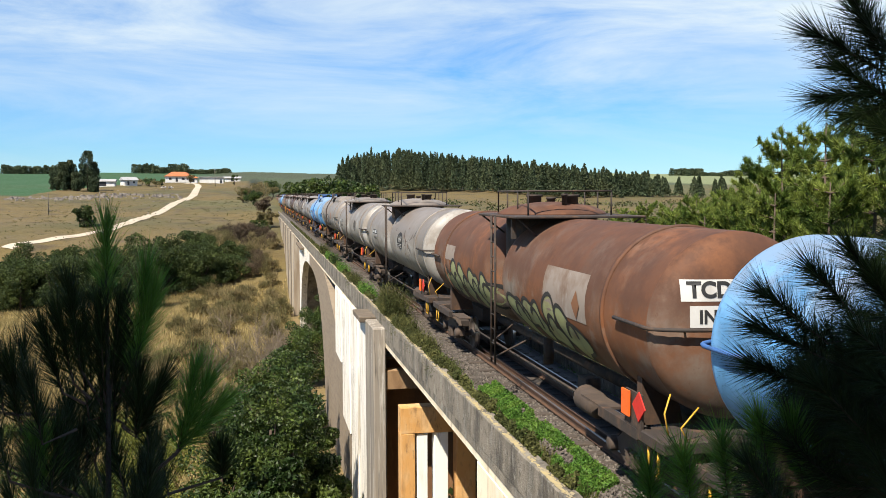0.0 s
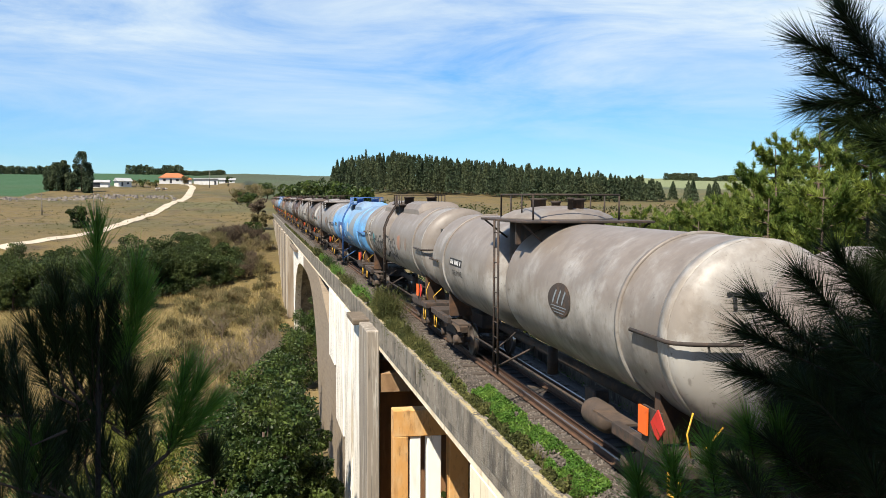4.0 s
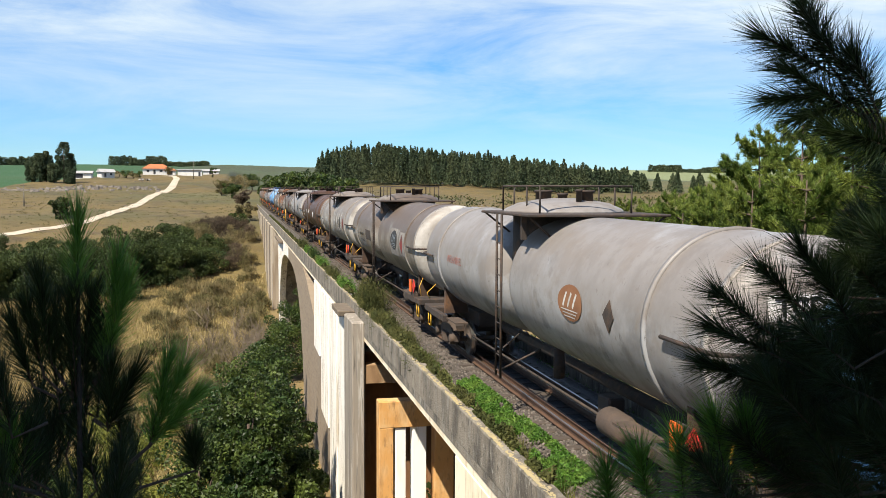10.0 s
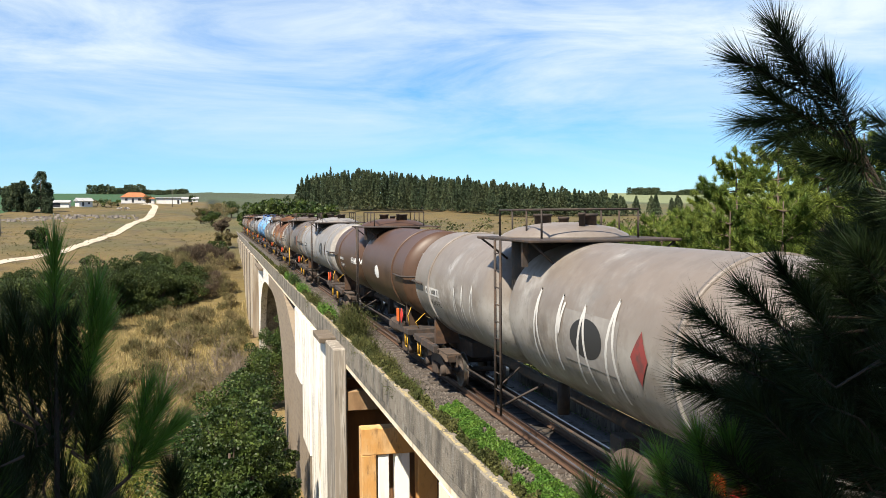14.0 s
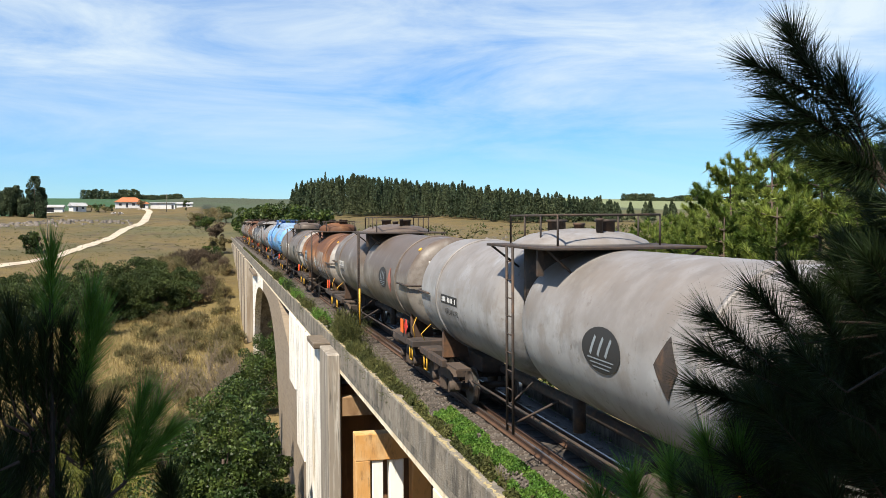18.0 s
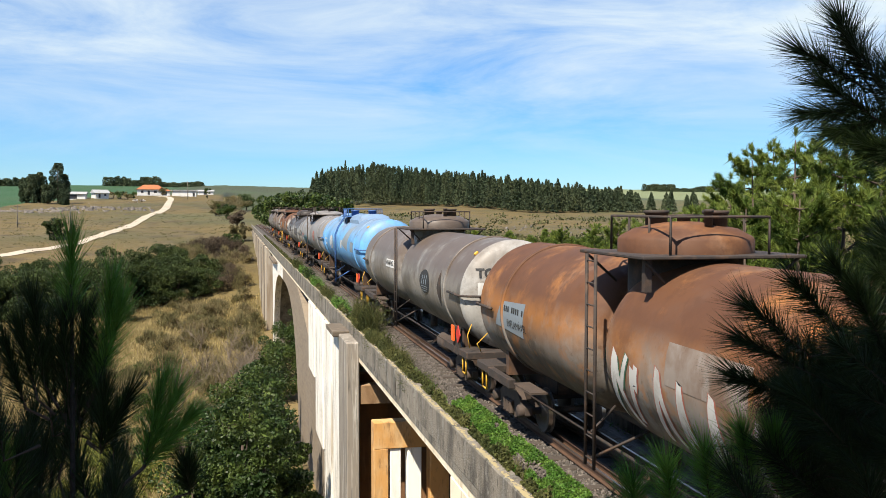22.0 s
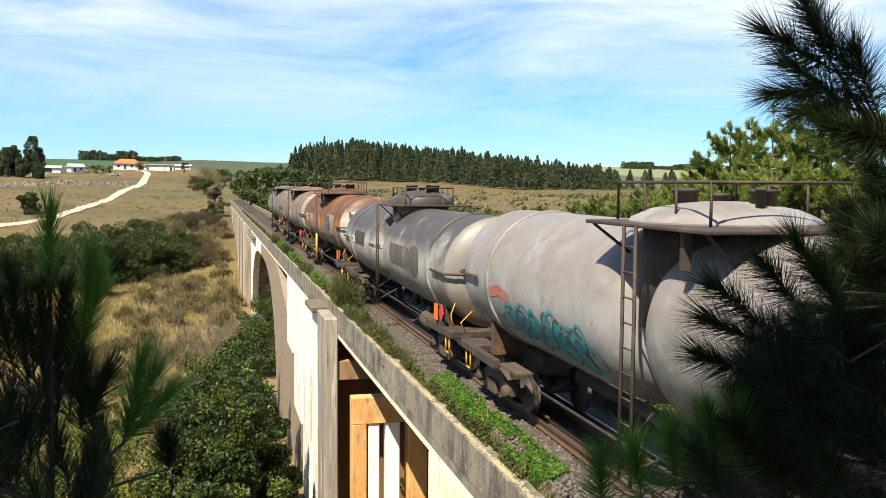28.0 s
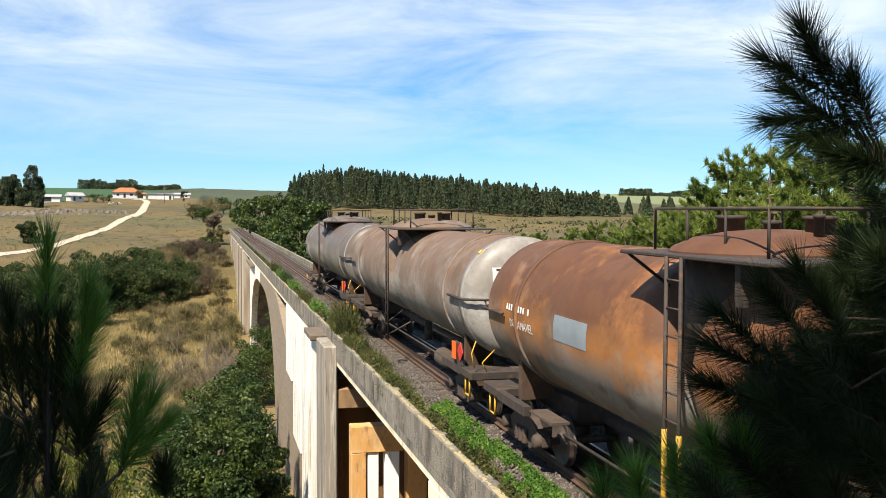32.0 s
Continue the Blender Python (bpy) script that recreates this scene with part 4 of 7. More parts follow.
        for x in (-0.88, 0.88):
            me = Mesh().tube([(x, -0.75, pz), (x, -0.75, pz + 0.42), (x, 1.25, pz + 0.42), (x, 1.25, pz)], 0.022, 6)
            for y in (-0.1, 0.6):
                me.tube([(x, y, pz), (x, y, pz + 0.42)], 0.018, 6)
            part("guard_rail", me, trim, plat)
        for y in (-0.75, 1.25):
            part("guard_rail", Mesh().tube([(-0.88, y, pz + 0.42), (0.88, y, pz + 0.42)], 0.022, 6), trim, plat)
        for x, y in ((-0.3, 0.9), (0.45, -0.2)):
            part("hatch", Mesh().lathe([(pz + 0.05, 0.2), (pz + 0.30, 0.2), (pz + 0.30, 0.23), (pz + 0.36, 0.23)], "z", 14, (x, y, 0)), trim, plat)
        part("manway", Mesh().lathe([(TC, 0.75), (pz, 0.75)], "z", 24, (0, WY, 0)), STEEL, car, "dark manway under the platform")
        ladder_x, top = -1.42, 3.0
    # the ladder
    lad, rungs = Mesh(), []
    if kind == "dome":
        for y in (LY - 0.17, LY + 0.17):
            lad.tube([(ladder_x, y, 0.62), (ladder_x, y, top)], 0.026, 6)
        for k in range(10):
            z = 0.75 + k * 0.33
            rungs.append(Mesh().tube([(ladder_x, LY - 0.17, z), (ladder_x, LY + 0.17, z)], 0.014, 6))
    else:
        pth = [(-1.42, 0.62), (-1.44, TC + 0.45), (-1.28, TC + 0.86), (-0.95, TC + 1.36), (-0.92, TC + 1.76)]
        for y in (LY - 0.2, LY + 0.2):
            lad.tube([(x, y, z) for x, z in pth], 0.028, 6)
        for k in range(11):
            z = 0.75 + k * 0.33
            x = float(np.interp(z, [p[1] for p in pth], [p[0] for p in pth]))
            rungs.append(Mesh().tube([(x, LY - 0.2, z), (x, LY + 0.2, z)], 0.015, 6))
    frame_ = part("ladder", lad, trim, car)
    for k, me in enumerate(rungs):
        part("rung", me, YELLOW if foot == 2 and k < 4 else trim, frame_)
    if foot == 2:
        part("ladder_rail_paint", Mesh().tube([(-1.44, LY + 0.17, 0.6), (-1.44, LY + 0.17, 1.95)], 0.034, 8), YELLOW, car, "yellow painted foot of the ladder")
    if foot:
        part("ladder_rail_paint", Mesh().tube([(-1.44, LY - 0.17, 0.6), (-1.44, LY - 0.17, 1.95)], 0.034, 8), YELLOW, car, "yellow painted foot of the ladder")
    part("ladder_stay", Mesh().tube([(-1.42, LY, 0.75), (-0.7, LY - 0.5, 1.25)], 0.025, 6).tube([(-1.42, LY, 1.15), (-0.9, LY + 0.3, 1.45)], 0.02, 6), trim, car)
    return car


PALE = tank_mat("chalky_white_head_paint", (0.54, 0.525, 0.49), (0.38, 0.355, 0.32), (0.17, 0.145, 0.12), (0.24, 0.20, 0.16), 0.4)
RUSTHEAD = tank_mat("rust_rimmed_white_head", (0.50, 0.485, 0.45), (0.36, 0.31, 0.26), (0.17, 0.12, 0.08), (0.15, 0.065, 0.03), 0.95, 0.55, None, (1.5, 2.4), 0.15)
weather_and_shade(RUSTHEAD, (0.15, 0.095, 0.05), 2.35, 1.5, 0.85, 1.4, 0.34, 0.58)
GREYHEAD = tank_mat("stained_grey_head", (0.40, 0.385, 0.36), (0.30, 0.27, 0.235), (0.15, 0.12, 0.095), (0.26, 0.235, 0.205), 0.4)
weather_and_shade(GREYHEAD, (0.17, 0.11, 0.06), 2.1, 1.45, 0.8, 1.1, 0.34, 0.58)
WHITE = mat("white_painted_panel", (0.66, 0.65, 0.62), 0.7, 0, [((0.38, 0.34, 0.29), 2.5, 0.5, 0.72, (1, 1, 0.4), 0.7)])
NAVY = mat("navy_painted_panel", (0.035, 0.085, 0.26), 0.55, 0, [((0.06, 0.16, 0.42), 1.2, 0.45, 0.7, (1, 1, 1), 0.7)])
FADED = mat("faded_grey_patch", (0.24, 0.28, 0.31), 0.7, 0, [((0.16, 0.19, 0.22), 1.0, 0.45, 0.7, (1, 1, 1), 0.7)])
LIME = mat("pale_green_spray", (0.33, 0.36, 0.17), 0.7, 0, [((0.20, 0.15, 0.09), 1.6, 0.5, 0.68, (1, 1, 1), 0.75)])
TEAL = mat("teal_spray", (0.03, 0.26, 0.30), 0.7, 0, [((0.16, 0.30, 0.30), 1.6, 0.5, 0.68, (1, 1, 1), 0.6)])
PINKISH = mat("dull_red_spray", (0.40, 0.13, 0.09), 0.8, 0, [((0.25, 0.18, 0.15), 1.6, 0.5, 0.68, (1, 1, 1), 0.7)])
CHALK = mat("white_spray", (0.60, 0.59, 0.56), 0.8, 0, [((0.35, 0.33, 0.30), 2.0, 0.5, 0.68, (1, 1, 1), 0.7)])
GHOST = mat("thin_white_spray", (0.31, 0.295, 0.275), 0.8, 0, [((0.18, 0.16, 0.14), 1.1, 0.40, 0.62, (1, 1, 1), 0.9), ((0.40, 0.385, 0.36), 3.0, 0.55, 0.7, (1, 1, 1), 0.6)])
RUSTGHOST = mat("rust_bled_white_spray", (0.27, 0.225, 0.19), 0.8, 0, [((0.15, 0.085, 0.05), 1.0, 0.42, 0.60, (1, 1, 1), 0.9), ((0.36, 0.33, 0.30), 2.6, 0.55, 0.7, (1, 1, 0.6), 0.7)])
WASHED = mat("washed_out_red_paint", (0.34, 0.17, 0.11), 0.8, 0, [((0.27, 0.23, 0.19), 2.4, 0.42, 0.6, (1, 1, 1), 0.9)])
GREENSPRAY = mat("dark_green_spray", (0.03, 0.14, 0.08), 0.7, 0, [((0.12, 0.18, 0.13), 2.0, 0.5, 0.68, (1, 1, 1), 0.6)])
SOOT = mat("smeared_soot", (0.075, 0.068, 0.062), 0.85, 0, [((0.20, 0.19, 0.175), 1.4, 0.52, 0.66, (1, 1, 0.6), 0.8)])
DARKRED = mat("weathered_dark_red", (0.24, 0.035, 0.03), 0.8, 0, [((0.08, 0.04, 0.035), 4.0, 0.48, 0.62, (1, 1, 1), 0.8)])
INKBLUE = mat("blue_black_spray", (0.05, 0.07, 0.11), 0.7)
RUSTSPOT = mat("rust_stained_band", (0.20, 0.085, 0.035), 0.85, 0, [((0.30, 0.14, 0.06), 1.5, 0.5, 0.7, (1, 1, 1), 0.8)])


def ribbon(pts, w):
    """A flat stroke of width w."""
    pts = np.array(pts, float)
    t = np.gradient(pts, axis=0)
    t /= np.maximum(np.linalg.norm(t, axis=1, keepdims=True), 1e-9)
    nrm = np.stack([-t[:, 1], t[:, 0]], 1) * w / 2
    v = [(*p, 0) for p in pts + nrm] + [(*p, 0) for p in pts - nrm]
    n = len(pts)
    return Mesh().add(v, [(i, i + 1, n + i + 1, n + i) for i in range(n - 1)], True).raw("stroke")


def side_part(car, name, me, material, y, ang, lift, label=""):
    on_side(me, y, ang, lift)
    return part(name, me, material, car, label)


def logo(car, y, ang, w, h, ground, ink):
    d = side_part(car, "painted_disc", grid_patch(w, h, 1, 1, "disc"), ground, y, ang, 0.011, "painted oval emblem")
    for k in (-1, 0, 1):
        x = k * w * 0.2
        side_part(car, "emblem_stroke", ribbon([(x - w * 0.06, -h * 0.12), (x, h * 0.08), (x + w * 0.06, h * 0.28)], h * 0.10), ink, y, ang, 0.016)
    for k in range(3):
        s = 0.34 - 0.06 * k
        side_part(car, "emblem_bar", ribbon([(-w * s, -h * (0.20 + 0.09 * k)), (0, -h * (0.20 + 0.09 * k)), (w * s, -h * (0.20 + 0.09 * k))], h * 0.03), ink, y, ang, 0.016)
    return d


def head_marks(car, panel=None, ink=BLACKINK, panel2=None, ink2=BLACKINK, x=0.1):
    """The class letters with a bar for the number, and the warning word, on the near head."""
    if panel:
        part("label_panel", on_head(grid_patch(1.75, 0.30, 14, 4), x, TC + 0.55, 0.006), panel, car)
    part("class_letters", on_head(text_mesh("TCD", 0.30, ink, 0.012), x - 0.48, TC + 0.55), ink, car)
    for k in range(5):
        part("number_bar", on_head(grid_patch(0.11, 0.20, 3, 3), x + 0.02 + k * 0.165, TC + 0.55), ink, car)
    if panel2:
        part("label_panel", on_head(grid_patch(1.65, 0.30, 14, 4), x + 0.06, TC + 0.19, 0.006), panel2, car)
    part("warning_word", on_head(text_mesh("INFLAM\u00c1VEL", 0.255, ink2, 0.008), x + 0.08, TC + 0.18), ink2, car)


def side_marks(car, y, ang, ink, panel=None, bars=WHITEINK, word=True):
    """A small number panel with bars for its figures, and the warning word under it."""
    if panel:
        side_part(car, "label_panel", grid_patch(1.45, 0.20, 8, 3), panel, y, ang, 0.006)
    for k in range(10):
        if k not in (3, 8):
            side_part(car, "number_bar", grid_patch(0.075, 0.11, 2, 2), bars if panel else ink, y + 0.56 - k * 0.125, ang, 0.010)
    if word:
        side_part(car, "warning_word", text_mesh("INFLAM\u00c1VEL", 0.21, ink, 0.0), ink, y - 0.2, ang - 12, 0.010)


def graffiti(car, y, ang, count, size, fill, ink, seed):
    """Bubble letters: filled shapes with drawn outlines."""
    rnd = np.random.default_rng(seed)
    for i in range(count):
        a = np.linspace(0, 2 * math.pi, 40)
        r = 1 + 0.28 * np.sin(2 * a + rnd.uniform(0, 6)) + 0.22 * np.sin(3 * a + rnd.uniform(0, 6)) + 0.10 * np.sin(5 * a + rnd.uniform(0, 6))
        px, py = np.cos(a) * r * size * 0.62 + (i - count / 2) * size * 1.15, np.sin(a) * r * size * 0.5 + rnd.normal() * 0.04
        if fill:
            c = np.array([px.mean(), py.mean()])
            me = Mesh()
            v = [(*c, 0)]
            for k in (0.35, 0.7, 1.0):
                v += [(c[0] + (x - c[0]) * k, c[1] + (q - c[1]) * k, 0) for x, q in zip(px[:-1], py[:-1])]
            n = 39
            f = [(0, 1 + j, 1 + (j + 1) % n) for j in range(n)]
            for k in range(2):
                f += [(1 + k * n + j, 1 + (k + 1) * n + j, 1 + (k + 1) * n + (j + 1) % n, 1 + k * n + (j + 1) % n) for j in range(n)]
            side_part(car, "graffiti_fill", me.add(v, f, True).raw("fill"), fill, y, ang, 0.006, "sprayed graffiti letter")
        side_part(car, "graffiti_line", ribbon(np.stack([px, py], 1), size * 0.09), ink, y, ang, 0.010)
        b = np.linspace(-0.8, 2.6, 14) + rnd.uniform(0, 3)
        side_part(car, "graffiti_line", ribbon(np.stack([px.mean() + np.cos(b) * size * 0.25, np.sin(b) * size * 0.28], 1), size * 0.10), ink, y, ang, 0.011)


def band(car, y, w, material, label="painted ring band"):
    part("ring_band", ring(y, w, 0.007), material, car, label)


def slashes(car, y, ang, count, size, ink, seed, w=0.05, lift=0.009):
    rnd = np.random.default_rng(seed)
    for i in range(count):
        x0 = (i - count / 2) * size * 1.15 + rnd.uniform(-0.15, 0.15) * size
        lean = rnd.uniform(0.15, 0.5) * size
        z = [(x0, -size * rnd.uniform(0.7, 1.1)), (x0 + lean, size * rnd.uniform(0.5, 1.0)), (x0 + lean * 1.2, -size * rnd.uniform(-0.3, 0.5)), (x0 + lean * rnd.uniform(1.5, 2.4), size * rnd.uniform(-0.2, 0.9))]
        if rnd.random() < 0.4:
            z[2], z[3] = (x0 + lean * 1.3, 0.0), (x0 + lean * 1.7, -size)
        q = np.linspace(0, 3, 22)
        side_part(car, "spray_stroke", ribbon(np.stack([np.interp(q, range(4), [p[0] for p in z]), np.interp(q, range(4), [p[1] for p in z])], 1), w), ink, y, ang, lift)


# paint and kind of each car, its near head, and where its hazard plate stands at the clip's start
CARS = [
    (BLUE, "hood", -6.3, None, "sky blue tank car with a long hood and blue ladder"), (RUSTY, "dome", 12.5, None, "heavily rusted tank car with pale green graffiti"),
    (GREY, "dome", 30.2, PALE, "aged grey tank car with a black oval emblem"), (GREY, "dome", 48.6, PALE, "dull grey tank car with a pale end"),
    (GREY, "hood", 66.5, None, "grey hooded tank car with dark outline graffiti"), (BLUE, "hood", 83.8, None, "sky blue hooded tank car with a navy emblem panel"),
    (SILVER, "dome", 102.6, None, "light silver tank car with a faded red emblem"), (DULL, "dome", 120.6, PALE, "sooty brown-grey tank car with emblem and diamond"),
    (GREY, "dome", 138.2, PALE, "grey tank car scrawled with white spray"), (BROWN, "dome", 156.5, None, "dark brown grimy tank car with a white dot"),
    (SILVER, "dome", 174.5, PALE, "silver-grey tank car with black emblem and patches"), (DULL, "dome", 192.0, None, "sooty grey tank car with a yellow ladder foot"),
    (RUST, "dome", 209.6, RUSTHEAD, "orange rusted tank car with white and red graffiti"), (DULL, "dome", 225.0, PALE, "brown-grey tank car with a black emblem and diamond"),
    (BLUE, "hood", 243.0, None, "sky blue hooded tank car with faded grey patches"), (SILVER, "dome", 261.5, None, "plain silver tank car with teal graffiti"),
    (SOOTY, "dome", 280.0, GREYHEAD, "grey tank car with sooty upper bands"), (RUST, "dome", 297.9, RUSTHEAD, "orange rusted tank car with a white lettered end"),
    (STREAKED, "dome", 315.2, PALE, "silver tank car with rust streaks and white end"), (DULL, "dome", 333.0, None, "plain grey tank car at the tail of the train")]
train, middles = [], []
for i, (paint, kind, plate, head, label) in enumerate(CARS):
    length = CARS[i + 1][2] - plate if i + 1 < len(CARS) else 17.8
    car = tank_car(paint, length, kind, BLUEPART if paint is BLUE else None, label, head, {11: 1, 17: 2}.get(i, 0), {4: 2.77, 12: 2.39, 13: 2.39, 16: 2.39, 0: 2.64, 5: 2.64, 14: 2.65}.get(i, 2.61), PALE if i in (13, 16) else None)
    train.append(car)
    middles.append(plate + length / 2 - 1.7)
    if i in (11, 12, 13, 14, 18):
        for k in (-1,):
            lug = Mesh().box(-0.06, 0.06, -0.04, 0.04, -0.05, 0.05, 0.02).data("lifting_lug")
            c = tank_point(-HEAD + 0.12, 90 + k * 42)
            o = part("lifting_lug", lug, YELLOW, car, "small yellow lifting lug", c)
            o.rotation_euler = (0, radians(k * 42), 0)
    # markings
    if i == 1:
        head_marks(car, WHITE, BLACKINK, WHITE, BLACKINK, -0.1)
        side_part(car, "faded_patch", grid_patch(1.2, 0.42, 6, 4), RUSTGHOST, 5.6, 12, 0.004)
        graffiti(car, -3.4, -26, 4, 0.95, LIME, BLACKINK, 1)
        graffiti(car, 3.3, -22, 5, 0.95, LIME, BLACKINK, 2)
        side_part(car, "faded_patch", grid_patch(2.3, 0.85, 8, 5), RUSTGHOST, -4.3, 8, 0.004)
        side_part(car, "painted_diamond", grid_patch(0.4, 0.5, 4, 4, "diamond"), RUSTSPOT, -5.0, 2, 0.014)
    elif i == 2:
        head_marks(car)
        logo(car, -3.0, 6, 1.3, 0.66, BLACKINK, CHALK)
        drip = np.random.default_rng(21)
        for k in range(46):
            w = float(drip.uniform(0.02, 0.075))
            cy, ca = ((float(drip.normal(-4.9, 0.5)), float(drip.normal(4, 9))) if k < 30 else (float(drip.uniform(-6.2, -1.5)), float(drip.uniform(-15, 40))))
            side_part(car, "paint_chip", grid_patch(w, w * float(drip.uniform(1.0, 3.2)), 1, 1, "disc"), RUSTSPOT if k % 4 == 0 else STEEL, cy, ca, 0.007)
        side_marks(car, 4.8, 8, BLACKINK, BLACKINK)
        band(car, -HEAD + 0.14, 0.14, PALE)
    elif i == 3:
        head_marks(car)
        side_marks(car, 4.8, 8, BLACKINK, BLACKINK)
        logo(car, -3.7, 6, 1.2, 0.6, STEEL, FADED)
        band(car, -HEAD + 0.14, 0.14, PALE)
    elif i == 4:
        head_marks(car, BLACKINK, WHITEINK, BLACKINK, WHITEINK, 0.1)
        graffiti(car, -1.5, -14, 3, 0.62, GHOST, BLACKINK, 5)
        side_part(car, "painted_disc", grid_patch(1.0, 0.55, 1, 1, "disc"), WASHED, -2.9, 3, 0.006, "faded red emblem")
        side_part(car, "painted_diamond", grid_patch(0.4, 0.5, 4, 4, "diamond"), WASHED, -4.5, 3, 0.014)
        graffiti(car, 2.6, -16, 4, 0.85, GHOST, BLACKINK, 6)
        side_part(car, "graffiti_fill", grid_patch(0.5, 0.45, 4, 4, "disc"), TEAL, 4.3, -4, 0.0085)
        side_marks(car, 6.0, 3, BLACKINK, BLACKINK)
        slashes(car, 5.9, 26, 3, 0.4, CHALK, 15)
        part("head_rim", ring(-HEAD + 0.06, 0.07, 0.006), PALE, car, "pale rim of the tank head")
    elif i == 5 or i == 0:
        side_part(car, "emblem_panel", grid_patch(3.4, 1.3, 14, 8), NAVY, 2.5, -14, 0.005, "navy painted panel")
        logo(car, 2.5, -12, 1.75, 0.82, WHITEINK, NAVY)
        side_marks(car, 6.0, 4, WHITEINK, BLACKINK)
        side_part(car, "white_patch", grid_patch(0.6, 0.5, 5, 4), WHITE, -1.6, 6, 0.006)
        side_part(car, "faded_patch", grid_patch(2.6, 1.4, 10, 8, "rect", 0.9), FADED, -4.0, 20, 0.004, "faded grey repaint patch")
        graffiti(car, -2.4, -26, 3, 0.5, None, WHITEINK, 7)
        head_marks(car, None, WHITEINK, None, WHITEINK)
    elif i == 6:
        head_marks(car, WHITE, BLACKINK, WHITE, BLACKINK)
        logo(car, -3.6, 4, 1.1, 0.6, RUSTSPOT, CHALK)
        side_part(car, "painted_diamond", grid_patch(0.42, 0.50, 4, 4, "diamond"), STEEL, -5.2, 4, 0.014)
        side_part(car, "warning_word", text_mesh("INFLAM\u00c1VEL", 0.26, PINKISH), PINKISH, 4.6, 6, 0.010)
        part("head_rim", ring(-HEAD + 0.05, 0.08, 0.006), PALE, car, "pale rim of the tank head")
    elif i == 7:
        head_marks(car)
        side_part(car, "label_panel", grid_patch(1.7, 0.95, 8, 6), GHOST, -4.0, 3, 0.004)
        side_part(car, "label_panel", grid_patch(0.9, 0.8, 6, 5), GHOST, -5.5, 3, 0.004)
        logo(car, -3.95, 6, 1.3, 0.66, BLACKINK, FADED)
        side_part(car, "painted_diamond", grid_patch(0.56, 0.72, 4, 4, "diamond"), DARKRED, -5.5, 3, 0.014)
        side_marks(car, 4.6, -2, BLACKINK)
        side_part(car, "scraped_patch", grid_patch(1.9, 0.34, 8, 3), GHOST, 4.55, -19.5, 0.006)
        side_part(car, "scraped_patch", grid_patch(1.7, 0.26, 8, 3), GHOST, 6.6, -4, 0.006)
        side_part(car, "soot_patch", grid_patch(1.5, 0.42, 8, 3), STEEL, 2.6, -1, 0.006)
        band(car, -HEAD + 0.14, 0.14, PALE)
    elif i == 8:
        head_marks(car, BLACKINK, WHITEINK, BLACKINK, WHITEINK, -0.08)
        slashes(car, -3.4, 2, 4, 0.8, CHALK, 3, 0.075)
        side_part(car, "label_panel", grid_patch(2.0, 0.8, 8, 6), GHOST, -3.9, 2, 0.004)
        side_part(car, "painted_disc", grid_patch(1.2, 0.6, 1, 1, "disc"), BLACKINK, -3.8, 3, 0.006, "black painted disc")
        side_part(car, "painted_diamond", grid_patch(0.5, 0.72, 4, 4, "diamond"), DARKRED, -5.6, 2, 0.014)
        slashes(car, 3.2, -4, 3, 0.6, CHALK, 4)
        side_marks(car, 6.2, -2, BLACKINK, WHITE, BLACKINK)
    elif i == 9:
        side_part(car, "painted_disc", grid_patch(0.8, 0.45, 1, 1, "disc"), WHITEINK, -3.6, -2, 0.006, "white painted dot")
        side_marks(car, 5.6, 0, WHITEINK)
        side_part(car, "warning_word", text_mesh("INFLAM\u00c1VEL", 0.34, WHITEINK, 0.006), WHITEINK, 1.7, 2, 0.010)
        head_marks(car, WHITE, BLACKINK, None, WHITEINK)
    elif i == 10:
        head_marks(car)
        logo(car, -3.5, 4, 1.3, 0.66, BLACKINK, FADED)
        side_part(car, "painted_diamond", grid_patch(0.62, 0.80, 4, 4, "diamond"), STEEL, -5.4, 6, 0.014)
        side_marks(car, 5.0, 3, BLACKINK, BLACKINK)
    elif i == 11:
        head_marks(car, WHITE, BLACKINK)
        logo(car, -4.1, 4, 1.3, 0.66, BLACKINK, FADED)
        side_part(car, "painted_diamond", grid_patch(0.56, 0.80, 4, 4, "diamond"), PINKISH, -5.3, 3, 0.014)
        side_part(car, "label_panel", grid_patch(1.5, 0.42, 8, 4), GHOST, 5.5, -9, 0.004)
        side_marks(car, 5.6, 4, BLACKINK, WHITE, BLACKINK)
    elif i == 12:
        head_marks(car, None, BLACKINK, None, BLACKINK)
        slashes(car, -2.3, -16, 6, 0.62, PINKISH, 8, 0.17)
        slashes(car, -2.3, -16, 6, 0.62, CHALK, 8, 0.12, 0.014)
        slashes(car, -0.2, -12, 2, 0.62, GREENSPRAY, 10, 0.15)
        slashes(car, -0.2, -12, 2, 0.62, CHALK, 10, 0.10, 0.014)
        side_part(car, "label_panel", grid_patch(1.9, 0.55, 8, 4), RUSTGHOST, -2.9, 10, 0.004)
        side_part(car, "painted_diamond", grid_patch(0.75, 0.95, 4, 4, "diamond"), RUSTGHOST, -4.9, -2, 0.014)
        side_part(car, "faded_patch", grid_patch(1.8, 0.6, 8, 4, "rect", 0.5), FADED, 4.6, 2, 0.005)
        side_marks(car, 4.4, 8, BLACKINK)
        part("label_panel", on_head(grid_patch(1.75, 0.95, 14, 8), 0.0, TC + 0.45, 0.004), WHITE, car)
    elif i == 13:
        head_marks(car, None, BLACKINK, WHITE, BLACKINK, -0.22)
        logo(car, -3.9, 4, 1.3, 0.68, BLACKINK, FADED)
        side_part(car, "painted_diamond", grid_patch(0.50, 1.00, 4, 4, "diamond"), STEEL, -5.8, 2, 0.014)
